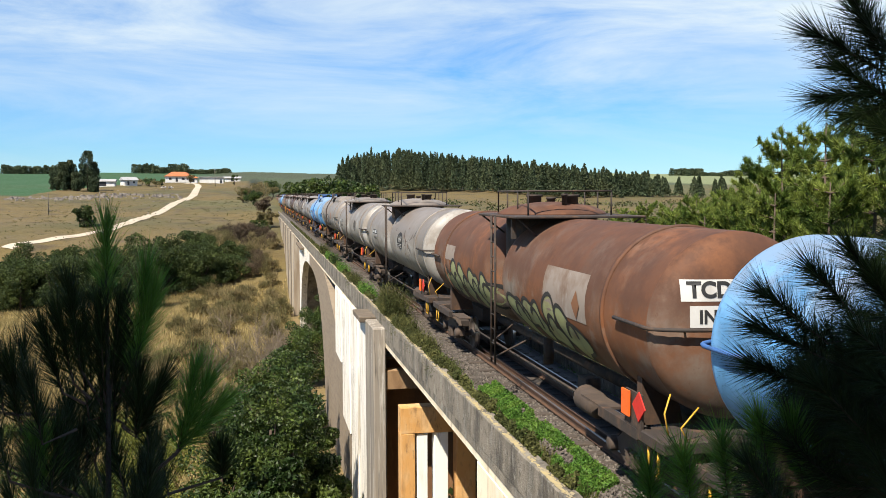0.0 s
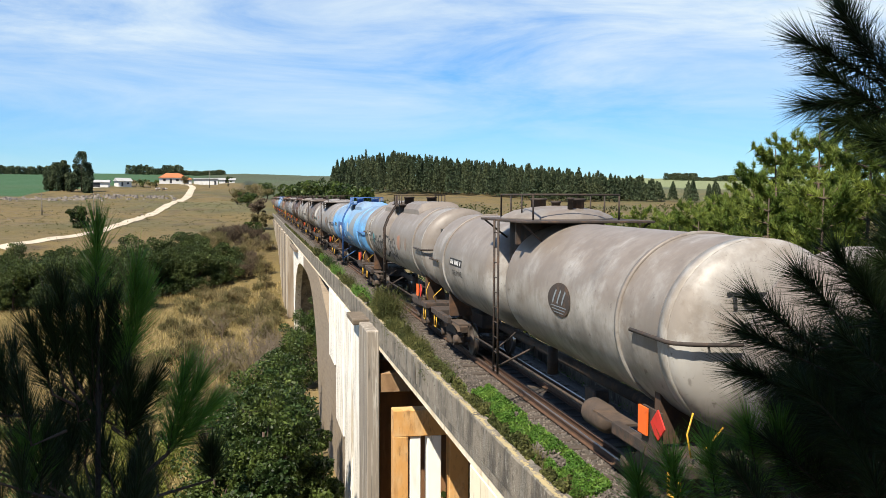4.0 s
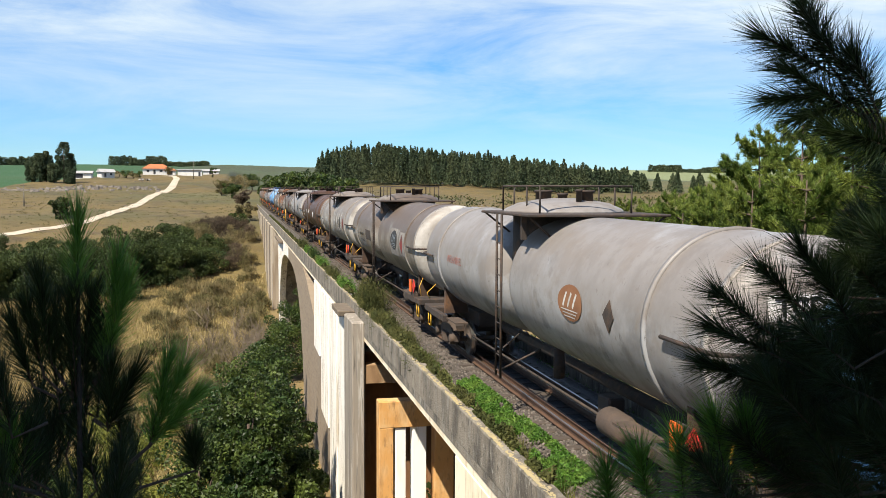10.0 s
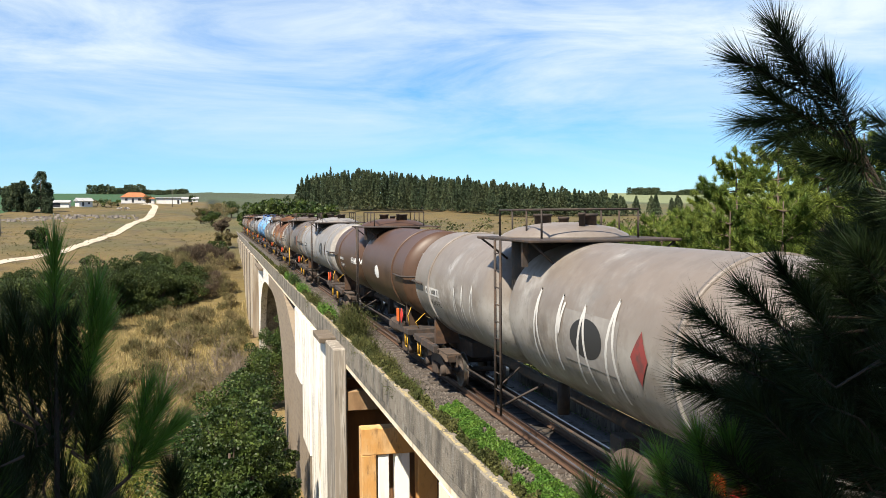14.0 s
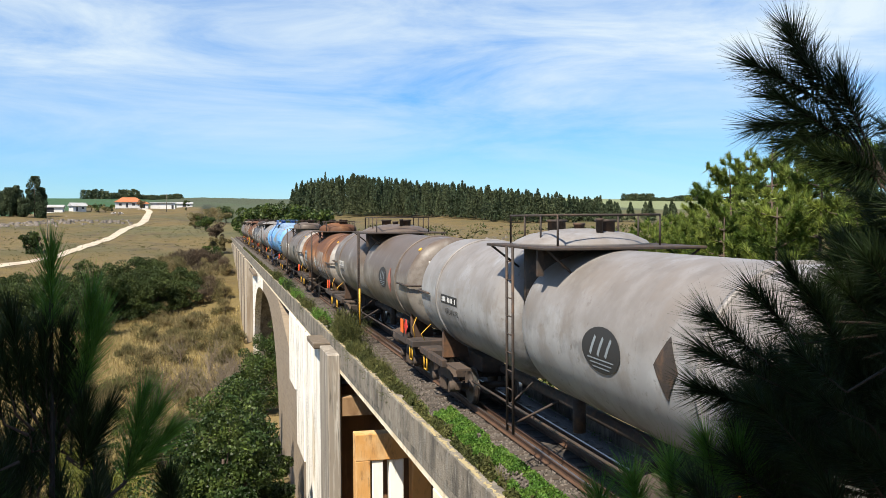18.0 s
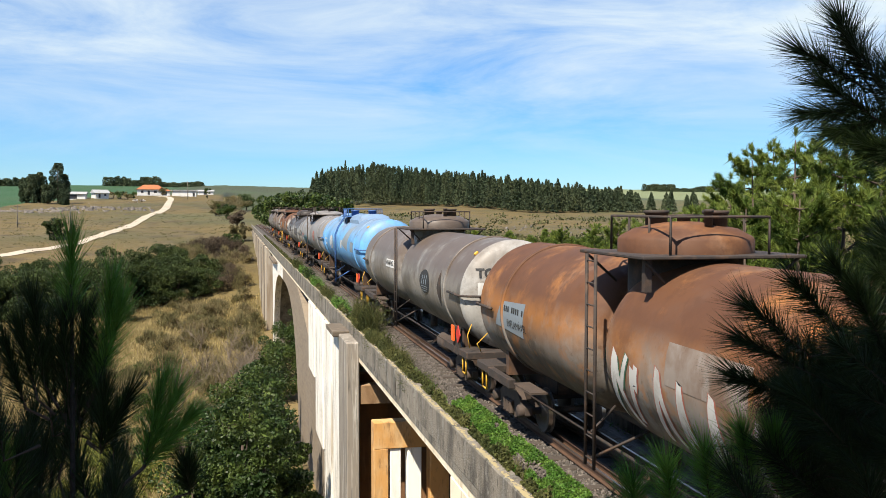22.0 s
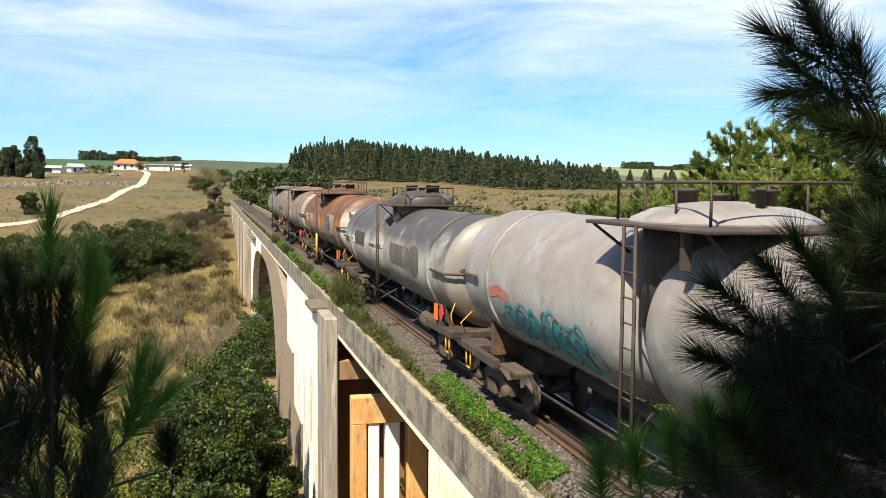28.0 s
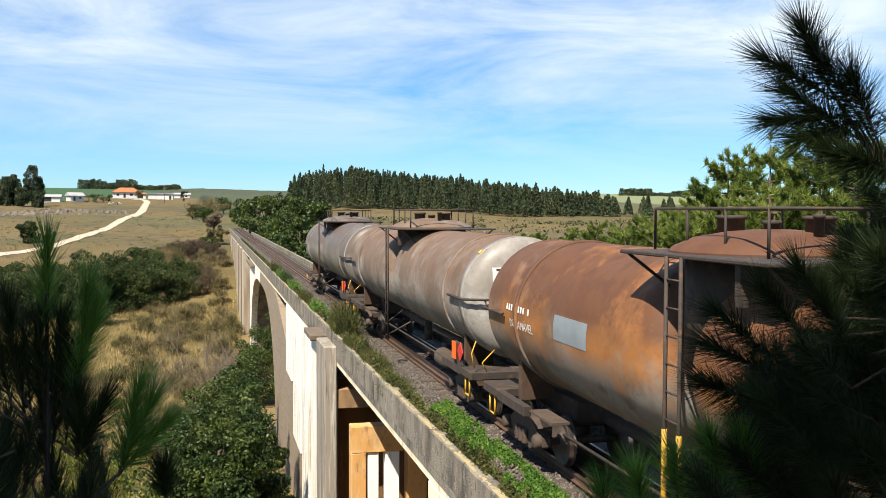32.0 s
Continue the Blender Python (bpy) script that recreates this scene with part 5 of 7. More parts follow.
        side_part(car, "label_panel", grid_patch(1.4, 0.27, 8, 3), WHITE, 2.1, 11, 0.006)
        side_part(car, "warning_word", text_mesh("INFLAM\u00c1VEL", 0.225, BLACKINK, 0.003), BLACKINK, 2.1, 11, 0.011)
        side_part(car, "faded_patch", grid_patch(1.4, 0.42, 5, 3), GHOST, 6.2, 12, 0.006)
        side_part(car, "faded_patch", grid_patch(1.0, 0.5, 5, 3), GHOST, 6.2, -10, 0.006)
    elif i == 14:
        head_marks(car, None, WHITEINK, None, WHITEINK, 0.1)
        side_part(car, "faded_patch", grid_patch(2.2, 1.1, 10, 8, "rect", 1.0), FADED, -3.3, 22, 0.004, "faded grey repaint patch")
        side_part(car, "faded_patch", grid_patch(1.0, 0.45, 6, 4), FADED, -5.6, 4, 0.005)
        logo(car, 3.2, 2, 1.5, 0.75, CHALK, BLUE)
        side_marks(car, 6.0, 6, WHITEINK)
        side_part(car, "white_patch", grid_patch(0.5, 0.4, 5, 4), WHITE, -1.5, 4, 0.006)
        spot = np.random.default_rng(4)
        for k in range(18):
            q = float(spot.uniform(0.04, 0.09))
            if k < 13:
                part("rust_spot", on_head(grid_patch(q, q * 1.4, 1, 1, "disc"), spot.uniform(-0.95, 0.2), spot.uniform(1.7, 3.1)), STEEL, car)
            else:
                side_part(car, "rust_spot", grid_patch(q * 1.6, q, 1, 1, "disc"), STEEL, spot.uniform(-7.4, -5.5), spot.uniform(-30, 50), 0.008)
    elif i == 15:
        logo(car, -3.6, 2, 1.35, 0.7, PINKISH, SILVER)
        graffiti(car, 3.4, -22, 6, 0.62, None, TEAL, 11)
        graffiti(car, 3.3, -24, 5, 0.6, TEAL, INKBLUE, 12)
        side_part(car, "spray_stroke", ribbon([(-0.6, 0), (0, 0.1), (0.6, 0)], 0.2), PINKISH, 6.0, -6, 0.007)
        head_marks(car, WHITE, BLACKINK, WHITE, BLACKINK)
    elif i == 16:
        head_marks(car, None, BLACKINK, BLACKINK, WHITEINK)
        side_marks(car, 6.3, 4, BLACKINK, WHITE, BLACKINK, False)
        side_part(car, "soot_patch", grid_patch(2.2, 0.5, 8, 4), STEEL, 4.6, 8, 0.005)
        side_part(car, "warning_word", text_mesh("INFLAM\u00c1VEL", 0.225, BLACKINK, 0.003), BLACKINK, 1.75, 4, 0.012)
        side_part(car, "label_panel", grid_patch(1.3, 0.26, 8, 3), PALE, 1.75, 4, 0.006)
        side_part(car, "soot_patch", grid_patch(2.6, 0.62, 10, 5), SOOT, -2.6, 4, 0.005)
        side_part(car, "painted_disc", grid_patch(1.5, 0.85, 1, 1, "disc"), SOOT, -4.6, 4, 0.008, "sooted-over round emblem")
    elif i == 17:
        head_marks(car, SOOT, WHITEINK, None, BLACKINK, -0.1)
        side_part(car, "label_panel", grid_patch(2.6, 0.85, 10, 6), RUSTGHOST, -4.2, 4, 0.004)
        logo(car, -3.6, 5, 1.3, 0.7, BLACKINK, FADED)
        side_part(car, "faded_patch", grid_patch(1.3, 0.4, 6, 3), FADED, 3.6, 6, 0.005)
        side_marks(car, 6.0, 10, WHITEINK)
    elif i == 18:
        head_marks(car, WHITE, BLACKINK)
        band(car, -HEAD + 0.16, 0.16, PALE)
    else:
        head_marks(car)
        band(car, -HEAD + 0.14, 0.14, PALE)

# ---- plants ----
def leafmat(name, base, tip, var=0.35, rough=0.6, scale=0.8, trans=0.25):
    """Foliage: two greens by noise, each leaf a little different, light shining through."""
    m = mat(name, base, rough, 0, [(tip, scale, 0.42, 0.62, (1, 1, 1), 0.9)], 0, 20, var)
    nt = m.node_tree
    bs = nt.nodes["Principled BSDF"]
    tr = nt.nodes.new("ShaderNodeBsdfTranslucent")
    mix = nt.nodes.new("ShaderNodeMixShader")
    mix.inputs["Fac"].default_value = trans
    col = bs.inputs["Base Color"].links[0].from_socket
    nt.links.new(col, tr.inputs["Color"])
    nt.links.new(bs.outputs[0], mix.inputs[1])
    nt.links.new(tr.outputs[0], mix.inputs[2])
    nt.links.new(mix.outputs[0], nt.nodes["Material Output"].inputs["Surface"])
    bs.inputs["Specular IOR Level"].default_value = 0.25
    return m


BARK = mat("pine_bark", (0.10, 0.07, 0.05), 0.95, 0, [((0.05, 0.035, 0.028), 9.0, 0.45, 0.65, (1, 1, 0.3), 0.8)], 0.6, 25)
DARKBARK = mat("dark_young_bark", (0.035, 0.026, 0.019), 0.95, 0, [((0.06, 0.045, 0.032), 20.0, 0.5, 0.7, (1, 1, 0.4), 0.7)], 0.5, 60)
TWIG = mat("bare_grey_twig", (0.20, 0.155, 0.11), 0.95)
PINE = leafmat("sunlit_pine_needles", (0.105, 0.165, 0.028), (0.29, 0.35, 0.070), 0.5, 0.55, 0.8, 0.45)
# near pines: shade and sun are put into these two needle colours
PINESHADE = leafmat("shade_dark_needles", (0.024, 0.043, 0.014), (0.042, 0.070, 0.021), 0.4, 0.5)
PINELIT = leafmat("lit_shoot_needles", (0.10, 0.24, 0.035), (0.18, 0.36, 0.06), 0.4, 0.45)
SHRUB = leafmat("evergreen_shrub_leaves", (0.030, 0.058, 0.014), (0.115, 0.155, 0.032), 0.5, 0.5, 0.5)
HEDGE = leafmat("hedge_leaves", (0.030, 0.052, 0.014), (0.084, 0.112, 0.027), 0.45, 0.6, 0.25)
OLIVE = leafmat("dry_olive_brush", (0.16, 0.145, 0.06), (0.30, 0.235, 0.12), 0.4, 0.8, 0.3)
BROWNBRUSH = leafmat("brown_thicket", (0.10, 0.075, 0.05), (0.17, 0.125, 0.085), 0.45, 0.9, 0.3)
WOOD = leafmat("plantation_needles", (0.056, 0.082, 0.040), (0.105, 0.125, 0.058), 0.45, 0.7, 0.05)
SCRUB = leafmat("hillside_scrub_leaves", (0.06, 0.075, 0.025), (0.14, 0.13, 0.055), 0.5, 0.8, 0.05)
YELLOWLEAF = leafmat("yellow_green_leaves", (0.13, 0.15, 0.025), (0.26, 0.26, 0.05), 0.4, 0.6, 0.6)
GRASS = leafmat("green_weeds", (0.070, 0.165, 0.022), (0.15, 0.26, 0.042), 0.45, 0.6, 2.5)
DRYGRASS = leafmat("dry_grass_blades", (0.31, 0.25, 0.10), (0.55, 0.43, 0.20), 0.35, 0.8, 0.7)
CREEPER = leafmat("wiry_olive_creeper", (0.060, 0.072, 0.020), (0.135, 0.135, 0.042), 0.5, 0.8, 1.1)
DECKGRASS = leafmat("olive_deck_grass", (0.10, 0.115, 0.030), (0.26, 0.215, 0.09), 0.45, 0.8, 0.9)
ROCKM = mat("pale_field_rock", (0.20, 0.175, 0.15), 0.95, 0, [((0.12, 0.10, 0.09), 0.8, 0.45, 0.65, (1, 1, 1), 0.8)], 0.5, 4, 0.3)


def unit(v):
    return v / np.maximum(np.linalg.norm(v, axis=-1, keepdims=True), 1e-9)


def quads(V):
    """A mesh of separate faces from an array (faces, corners, 3)."""
    n, k, _ = V.shape
    me = bpy.data.meshes.new("leaves")
    me.vertices.add(n * k)
    me.vertices.foreach_set("co", V.reshape(-1).astype(np.float32))
    me.loops.add(n * k)
    me.loops.foreach_set("vertex_index", np.arange(n * k, dtype=np.int32))
    me.polygons.add(n)
    me.polygons.foreach_set("loop_start", np.arange(0, n * k, k, dtype=np.int32))
    me.polygons.foreach_set("loop_total", np.full(n, k, dtype=np.int32))
    me.update(calc_edges=True)
    return me


def leaves(rng, P, size, ratio=0.55, lift=0.3, out=None):
    """Small pointed leaves at points P."""
    n = len(P)
    a = rng.normal(size=(n, 3))
    if out is not None:
        a = a * 0.8 + out
    a[:, 2] += lift
    a = unit(a)
    b = unit(np.cross(a, rng.normal(size=(n, 3))))
    s = size * rng.uniform(0.6, 1.3, (n, 1))
    return np.stack([P - a * s * 0.5, P + b * s * ratio * 0.5, P + a * s * 0.5, P - b * s * ratio * 0.5], 1)


def needles(P, D, L, W, rng):
    """Thin blades from points P along D."""
    b = unit(np.cross(D, rng.normal(size=P.shape))) * W * 0.5
    return np.stack([P - b, P + b, P + D * L], 1)


def clump_points(rng, centres, radii, n):
    """Points in the outer shell of round clumps, and the way outward."""
    i = rng.integers(0, len(centres), n)
    u = unit(rng.normal(size=(n, 3)))
    r = rng.uniform(0.35, 1.0, (n, 1)) ** 0.5
    return centres[i] + u * r * radii[i], u


def bush(name, x, y, h, r, seed, material, size, n, label, category="shrub", group="", trunk=0.15, squash=1.0, ellipse=(1, 1), low=False, blades=False):
    """A leafy tree or shrub: trunk, limbs, and a crown of many small leaves."""
    rng = np.random.default_rng(seed)
    z = float(ground_z(x, y)) - 0.15
    top = tagged(empty(name, (x, y, z)), label, category, group)
    k = 9 + int(n / 450)
    c = rng.normal(size=(k, 3)) * np.array([0.42 * r * ellipse[0], 0.42 * r * ellipse[1], 0.2 * h * squash])
    c[:, 2] = np.clip(c[:, 2] + h * 0.56, h * 0.2, h * 0.86)
    if low:
        c[:, 2] = h * rng.uniform(0.12, 0.82, k)
        c[:, :2] *= np.sqrt(1.1 - c[:, 2:] / h) * 1.1
    rad = rng.uniform(0.22, 0.42, (k, 1)) * r * np.array([[1, 1, 0.75]])
    P, u = clump_points(rng, c, rad, n)
    P[:, 2] = np.maximum(P[:, 2], 0.1)
    if blades:
        D = unit(u * 0.5 + rng.normal(size=P.shape) * 0.3 + np.array([0, 0, 0.9]))
        part("crown", quads(needles(P, D, size * 3.2 * rng.uniform(0.5, 1.2, (n, 1)), size * 0.28, rng)), material, top)
    else:
        part("crown", quads(leaves(rng, P, size, 0.6, 0.2, u * 0.5)), material, top)
    me = Mesh()
    me.tube([(0, 0, 0), (rng.normal() * 0.1, rng.normal() * 0.1, h * 0.3), (rng.normal() * 0.2, 0, h * 0.62)], trunk, 7, True, trunk * 0.4)
    part("trunk", me, BARK, top)
    for i in range(4 if trunk > 0.1 else 0):
        part("limb", Mesh().tube([(0, 0, h * 0.12), tuple(c[i] * np.array([0.5, 0.5, 0.7])), tuple(c[i])], trunk * 0.45, 5, False, trunk * 0.1), BARK, top)
    return top


def spire_tree(x, y, h, r, seed, fat):
    """A tall farm tree, leafy almost to the ground. fat: the height of its widest part, as a share of the whole."""
    rng = np.random.default_rng(seed)
    top = tagged(empty("farm_tree", (x, y, float(ground_z(x, y)) - 0.2)), "tall dark tree beside the farm", "tree", "farm trees")
    k = 70
    u = rng.uniform(0.10, 0.97, k)
    prof = np.where(u < fat, 0.62 + 0.38 * u / fat, np.sqrt(np.maximum(0.02, 1 - ((u - fat) / (1 - fat)) ** 2)))
    a, q = rng.uniform(0, 2 * math.pi, k), np.sqrt(rng.uniform(0.1, 1, k))
    c = np.stack([np.cos(a) * q * prof * r * 0.8, np.sin(a) * q * prof * r * 0.8, u * h], 1)
    P, o = clump_points(rng, c, rng.uniform(0.20, 0.36, (k, 1)) * r * np.array([[1, 1, 1.25]]), 7000)
    P[:, 2] = np.clip(P[:, 2], 0.3, h)
    part("crown", quads(leaves(rng, P, 0.55, 0.55, 0.3, o * 0.5)), WOOD, top)
    part("trunk", Mesh().tube([(0, 0, 0), (0.1, 0, h * 0.4), (0, 0, h * 0.85)], 0.3, 7, True, 0.06), BARK, top)
    return top


def pine(name, x, y, h, seed, label, material=PINE, per=26, spread=0.26, group="", base=None, L=0.34, width=0.06):
    """A young pine: trunk, whorls of limbs, tufts of long needles at their ends."""
    rng = np.random.default_rng(seed)
    z = float(ground_z(x, y)) - 0.2 if base is None else base
    top = tagged(empty(name, (x, y, z)), label, "pine tree", group)
    wood = Mesh().tube([(0, 0, 0), (rng.normal() * 0.08, rng.normal() * 0.08, h * 0.5), (0, 0, h * 0.97)], 0.035 * h ** 0.6, 8, True, 0.02)
    limbs = Mesh()
    tips, dirs = [(0, 0, h)], [(0, 0, 1)]
    zz = h * 0.12
    while zz < h * 0.96:
        f = (h - zz) / h
        for k in range(rng.integers(4, 7)):
            a = rng.uniform(0, 2 * math.pi)
            ln = h * spread * (0.22 + 0.9 * f ** 0.75) * rng.uniform(0.6, 1.1)
            e = np.array([math.cos(a) * ln, math.sin(a) * ln, ln * rng.uniform(0.3, 0.75)])
            s = np.array([0, 0, zz])
            mid = s + e * 0.55 + np.array([0, 0, -0.10 * ln])
            limbs.tube([tuple(s), tuple(mid), tuple(s + e)], 0.012 * h ** 0.5, 4, False, 0.006)
            for q in np.linspace(0.35, 1.0, max(3, int(ln / 0.28))):
                for j in range(2):
                    p = s + e * q + np.array([0, 0, -0.3 * ln * q * (1 - q)]) + rng.normal(size=3) * 0.14 * ln * (0.5 if j else 0.15)
                    tips.append(tuple(p))
                    d = e / ln * 0.6 + rng.normal(size=3) * 0.4 + np.array([0, 0, 0.75])
                    dirs.append(tuple(d))
        zz += h * 0.055 * rng.uniform(0.7, 1.2)
    T, D = np.array(tips), unit(np.array(dirs))
    n = len(T) * per
    i = np.repeat(np.arange(len(T)), per)
    d = unit(D[i] * 0.8 + rng.normal(size=(n, 3)) * 0.42)
    P = T[i] - D[i] * rng.uniform(0, 1, (n, 1)) * L * 0.9
    part("needles", quads(needles(P, d, L * rng.uniform(0.6, 1.1, (n, 1)), width, rng)), material, top)
    part("trunk", wood, BARK, top)
    tagged(part("limb_work", limbs.raw("limbs"), BARK, top), kind="stuff")
    return top


def polar(az, d):
    return EYE[0] + d * math.sin(radians(az)), d * math.cos(radians(az))


def build_land():
    rng = np.random.default_rng(3)
    # pines beside the line
    for i, (az, d, el) in enumerate(((20.5, 150, -1.1), (22.5, 128, -0.9), (24.0, 112, -0.4), (25.5, 92, -0.6), (27, 78, 0.0), (28.4, 66, 0.3), (29.6, 55, 0.9), (30.6, 50, 2.3),
                                     (31.8, 44, 3.7), (33.0, 47, 4.2), (34.2, 41, 4.9), (35.6, 38, 4.3), (37.0, 36, 5.0), (38.8, 33, 5.4), (41, 30, 5.2), (29.0, 48, -0.2), (31.5, 38, 0.8), (34.5, 33, 1.5), (27.5, 58, -0.4), (25.8, 70, -0.9))):
        x, y = polar(az, d)
        top = EYE[2] + d * math.tan(radians(el))
        pine("pine_tree", x, y, max(3.5, top - float(ground_z(x, y))), 100 + i, "sunlit young pine with long needles beside the viaduct", PINE, 64 if d < 60 else 34, 0.26, "pines beside the line", None, 0.32 if d < 60 else 0.42, 0.042 if d < 60 else 0.06)
    # small planted pines on the slope beyond
    for i in range(96):
        az, d = rng.uniform(9.5, 28), rng.uniform(150, 215)
        x, y = polar(az, d)
        pine("young_pine", x, y, rng.uniform(3.0, 4.6), 300 + i, "small planted pine on the grass slope", PINE, 10, 0.38, "planted young pines", None, 0.7)
    # dark clump beside the far half of the bridge
    for i, (az, d, el, r) in enumerate(((1.9, 300, 0.75, 5.5), (2.6, 270, 1.1, 6), (3.3, 250, 1.25, 6.5), (4.1, 232, 1.3, 6.5), (4.9, 215, 1.25, 6.5), (5.7, 205, 1.15, 6), (6.5, 200, 0.9, 5.5), (4.4, 190, 0.2, 6), (5.4, 180, 0.0, 6), (6.3, 175, -0.3, 5), (3.2, 205, -0.1, 5.5), (3.9, 165, -1.1, 5), (5.0, 160, -1.0, 5.5), (6.6, 240, 0.6, 6))):
        x, y = polar(az, d)
        bush("broadleaf_tree", x, y, EYE[2] + d * math.tan(radians(el)) - float(ground_z(x, y)), r, 500 + i, SHRUB, 0.75, 2600, "dense dark green broadleaf tree beside the viaduct", "tree", "trees beside the far spans", 0.3, 1, (1, 1), True)
    for i, (az, d, el, r) in enumerate(((0.1, 330, 0.75, 5), (0.75, 350, 0.9, 3.5), (-0.6, 340, 0.3, 4), (-1.1, 300, 0.45, 3.4), (-0.4, 268, 0.3, 3.0), (0.15, 238, -0.1, 2.6), (0.35, 212, -0.8, 2.2), (-0.3, 192, -1.5, 2.4))):
        x, y = polar(az, d)
        bush("roadside_tree", x, y, max(3, EYE[2] + d * math.tan(radians(el)) - float(ground_z(x, y))), r, 560 + i, (OLIVE, SHRUB, BROWNBRUSH)[i % 3], 0.32, 5000, "thin grey-green tree near the end of the viaduct", "tree", "", 0.2)
    # the belt of trees across the valley floor
    for i in range(88):
        x = -66 + i * 0.62 + rng.normal() * 0.8
        y = float(np.interp(x, [-66, -28, -20, -12], [149, 149, 157, 159])) + rng.normal() * 4.5
        h = float(np.interp(x, [-66, -38, -30, -21, -15, -12], [7.6, 8.2, 9.2, 9.0, 6.8, 4.6])) * rng.uniform(0.86, 1.06)
        bush("valley_tree", x, y, h, rng.uniform(3.0, 4.4), 600 + i, HEDGE, 0.27, 6500, "low dark green tree in a belt across the valley", "tree", "belt of valley trees", 0.2, 1, (1, 1), True)
    # brush by the piers and on the slope under the camera
    for i in range(64):
        x, y = rng.uniform(-17, -4.2), rng.uniform(85, 190)
        bush("dry_brush", x, y, rng.uniform(1.2, 2.8), rng.uniform(1.4, 2.8), 700 + i, OLIVE, 0.22, 1300, "dry olive brush growing by the piers", "shrub", "dry brush", 0.06, 1, (1, 1), True, True)
    for i in range(20):
        x, y = rng.uniform(-17, -4.6), rng.uniform(158, 188)
        bush("dry_brush", x, y, rng.uniform(2.2, 4.2), rng.uniform(1.6, 2.8), 760 + i, BROWNBRUSH if i % 3 else OLIVE, 0.20, 1800, "brown leafless thicket at the end of the tree belt", "shrub", "dry brush", 0.06, 1, (1, 1), True, True)
    for i in range(60):
        x, y = rng.uniform(-24, -4.0), rng.uniform(52, 100)
        dry = rng.random() < 0.78
        bush("low_brush", x, y, rng.uniform(0.8, 1.9), rng.uniform(0.9, 1.9), 800 + i, OLIVE if dry else SHRUB, 0.15, 1300, "low mixed brush on the valley slope", "shrub", "low brush", 0.04, 1, (1, 1), True, dry)
    for i, (x, y, h, r) in enumerate(((-5.6, 41, 9.2, 2.0), (-6.4, 38, 8.2, 2.0), (-7.4, 42, 7.4, 2.2), (-5.4, 46, 9.6, 1.9), (-6.6, 47, 8.6, 2.3), (-5.3, 36, 7.2, 1.5), (-7.0, 34, 6.0, 1.8), (-5.9, 31, 5.6, 1.3), (-8.4, 39, 5.6, 2.0), (-5.2, 53, 9.2, 2.0), (-6.8, 29, 4.4, 1.4), (-5.0, 62, 9.0, 2.2), (-4.4, 70, 8.4, 2.4), (-4.3, 42, 6.0, 1.3), (-4.3, 47, 7.0, 1.4), (-4.2, 37.5, 4.6, 1.1), (-2.6, 82, 6.0, 2.2), (-1.4, 90, 7.0, 2.4), (0.2, 98, 8.5, 2.6), (0.8, 84, 6.0, 2.4))):
        bush("evergreen_shrub", x, y, h, r, 900 + i, SHRUB, 0.17, 8000, "tall dense evergreen shrub against the viaduct", "shrub", "shrubs against the viaduct", 0.14, 1, (1, 1), True)
    for i, (x, y, h, r) in enumerate(((-10.5, 28, 4.0, 2.4), (-12.5, 34, 4.4, 2.6), (-11.5, 22, 3.4, 2.2), (-9.0, 20, 3.0, 2.0), (-7.2, 20, 3.2, 2.0), (-13.5, 26, 3.6, 2.4), (-6.0, 15, 2.6, 1.6), (-8.6, 13, 2.2, 1.6), (-12.6, 22, 4.6, 2.4), (-11.2, 17.5, 4.0, 1.8), (-14.6, 29, 5.4, 2.6), (-9.8, 15.5, 3.2, 1.6))):
        bush("slope_shrub", x, y, h, r, 940 + i, SHRUB, 0.15, 5000, "leafy shrub on the slope below the viewpoint", "shrub", "shrubs on the slope", 0.08, 1, (1, 1), True)
    for i in range(34):
        x, y = rng.uniform(-18, -8.5), rng.uniform(34, 70)
        bush("yellow_brush", x, y, rng.uniform(1.2, 2.4), rng.uniform(1.2, 2.0), 980 + i, YELLOWLEAF, 0.16, 1800, "yellow-green shrub on the valley slope", "shrub", "yellow-green shrubs", 0.05, 1, (1, 1), True)
    # shrubs added beyond the bridge to close and darken the gap under the train
    for i in range(44):
        x, y = (rng.uniform(4.6, 19) if i % 3 == 0 else rng.uniform(3.6, 5.2)), 9 + 112 * (i + rng.uniform(0, 1)) / 44
        g = float(ground_z(x, y))
        bush("gap_filler_shrub", x, y, max(2.2, (-2.4 if i % 3 == 0 else -0.7) - rng.uniform(0, 0.8) - g), rng.uniform(2.8, 4.2), 1400 + i, HEDGE, 0.3, 2600, "dark filler shrub added beyond the viaduct to close the gap under the train", "shrub", "shrubs beyond the viaduct", 0.14, 1, (1, 1), True)
    # bare twigs in front of the arch
    for i in range(22):
        x, y = rng.uniform(-13, -3.8), rng.uniform(58, 112)
        z = float(ground_z(x, y)) - 0.1
        t = tagged(empty("bare_shrub", (x, y, z)), "leafless grey shrub with arching branches", "shrub", "bare shrubs")
        tw = Mesh()
        for k in range(9):
            a, h = rng.uniform(0, 6.3), rng.uniform(3.0, 6.8) * (1.0 if y < 85 else 0.7)
            e = np.array([math.cos(a), math.sin(a), 0]) * rng.uniform(0.6, 2.8)
            pts = [e * s ** 1.6 + np.array([0, 0, h * (s - 0.25 * s ** 3)]) + rng.normal(size=3) * 0.08 for s in np.linspace(0, 1, 6)]
            part("branch", Mesh().tube([tuple(p) for p in pts], 0.035, 5, False, 0.010), TWIG, t)
            for j in range(9):
                b = pts[rng.integers(2, 6)]
                d = e * rng.uniform(0.0, 0.4) + rng.normal(size=3) * 0.35 + np.array([0, 0, rng.uniform(0.3, 1.0)])
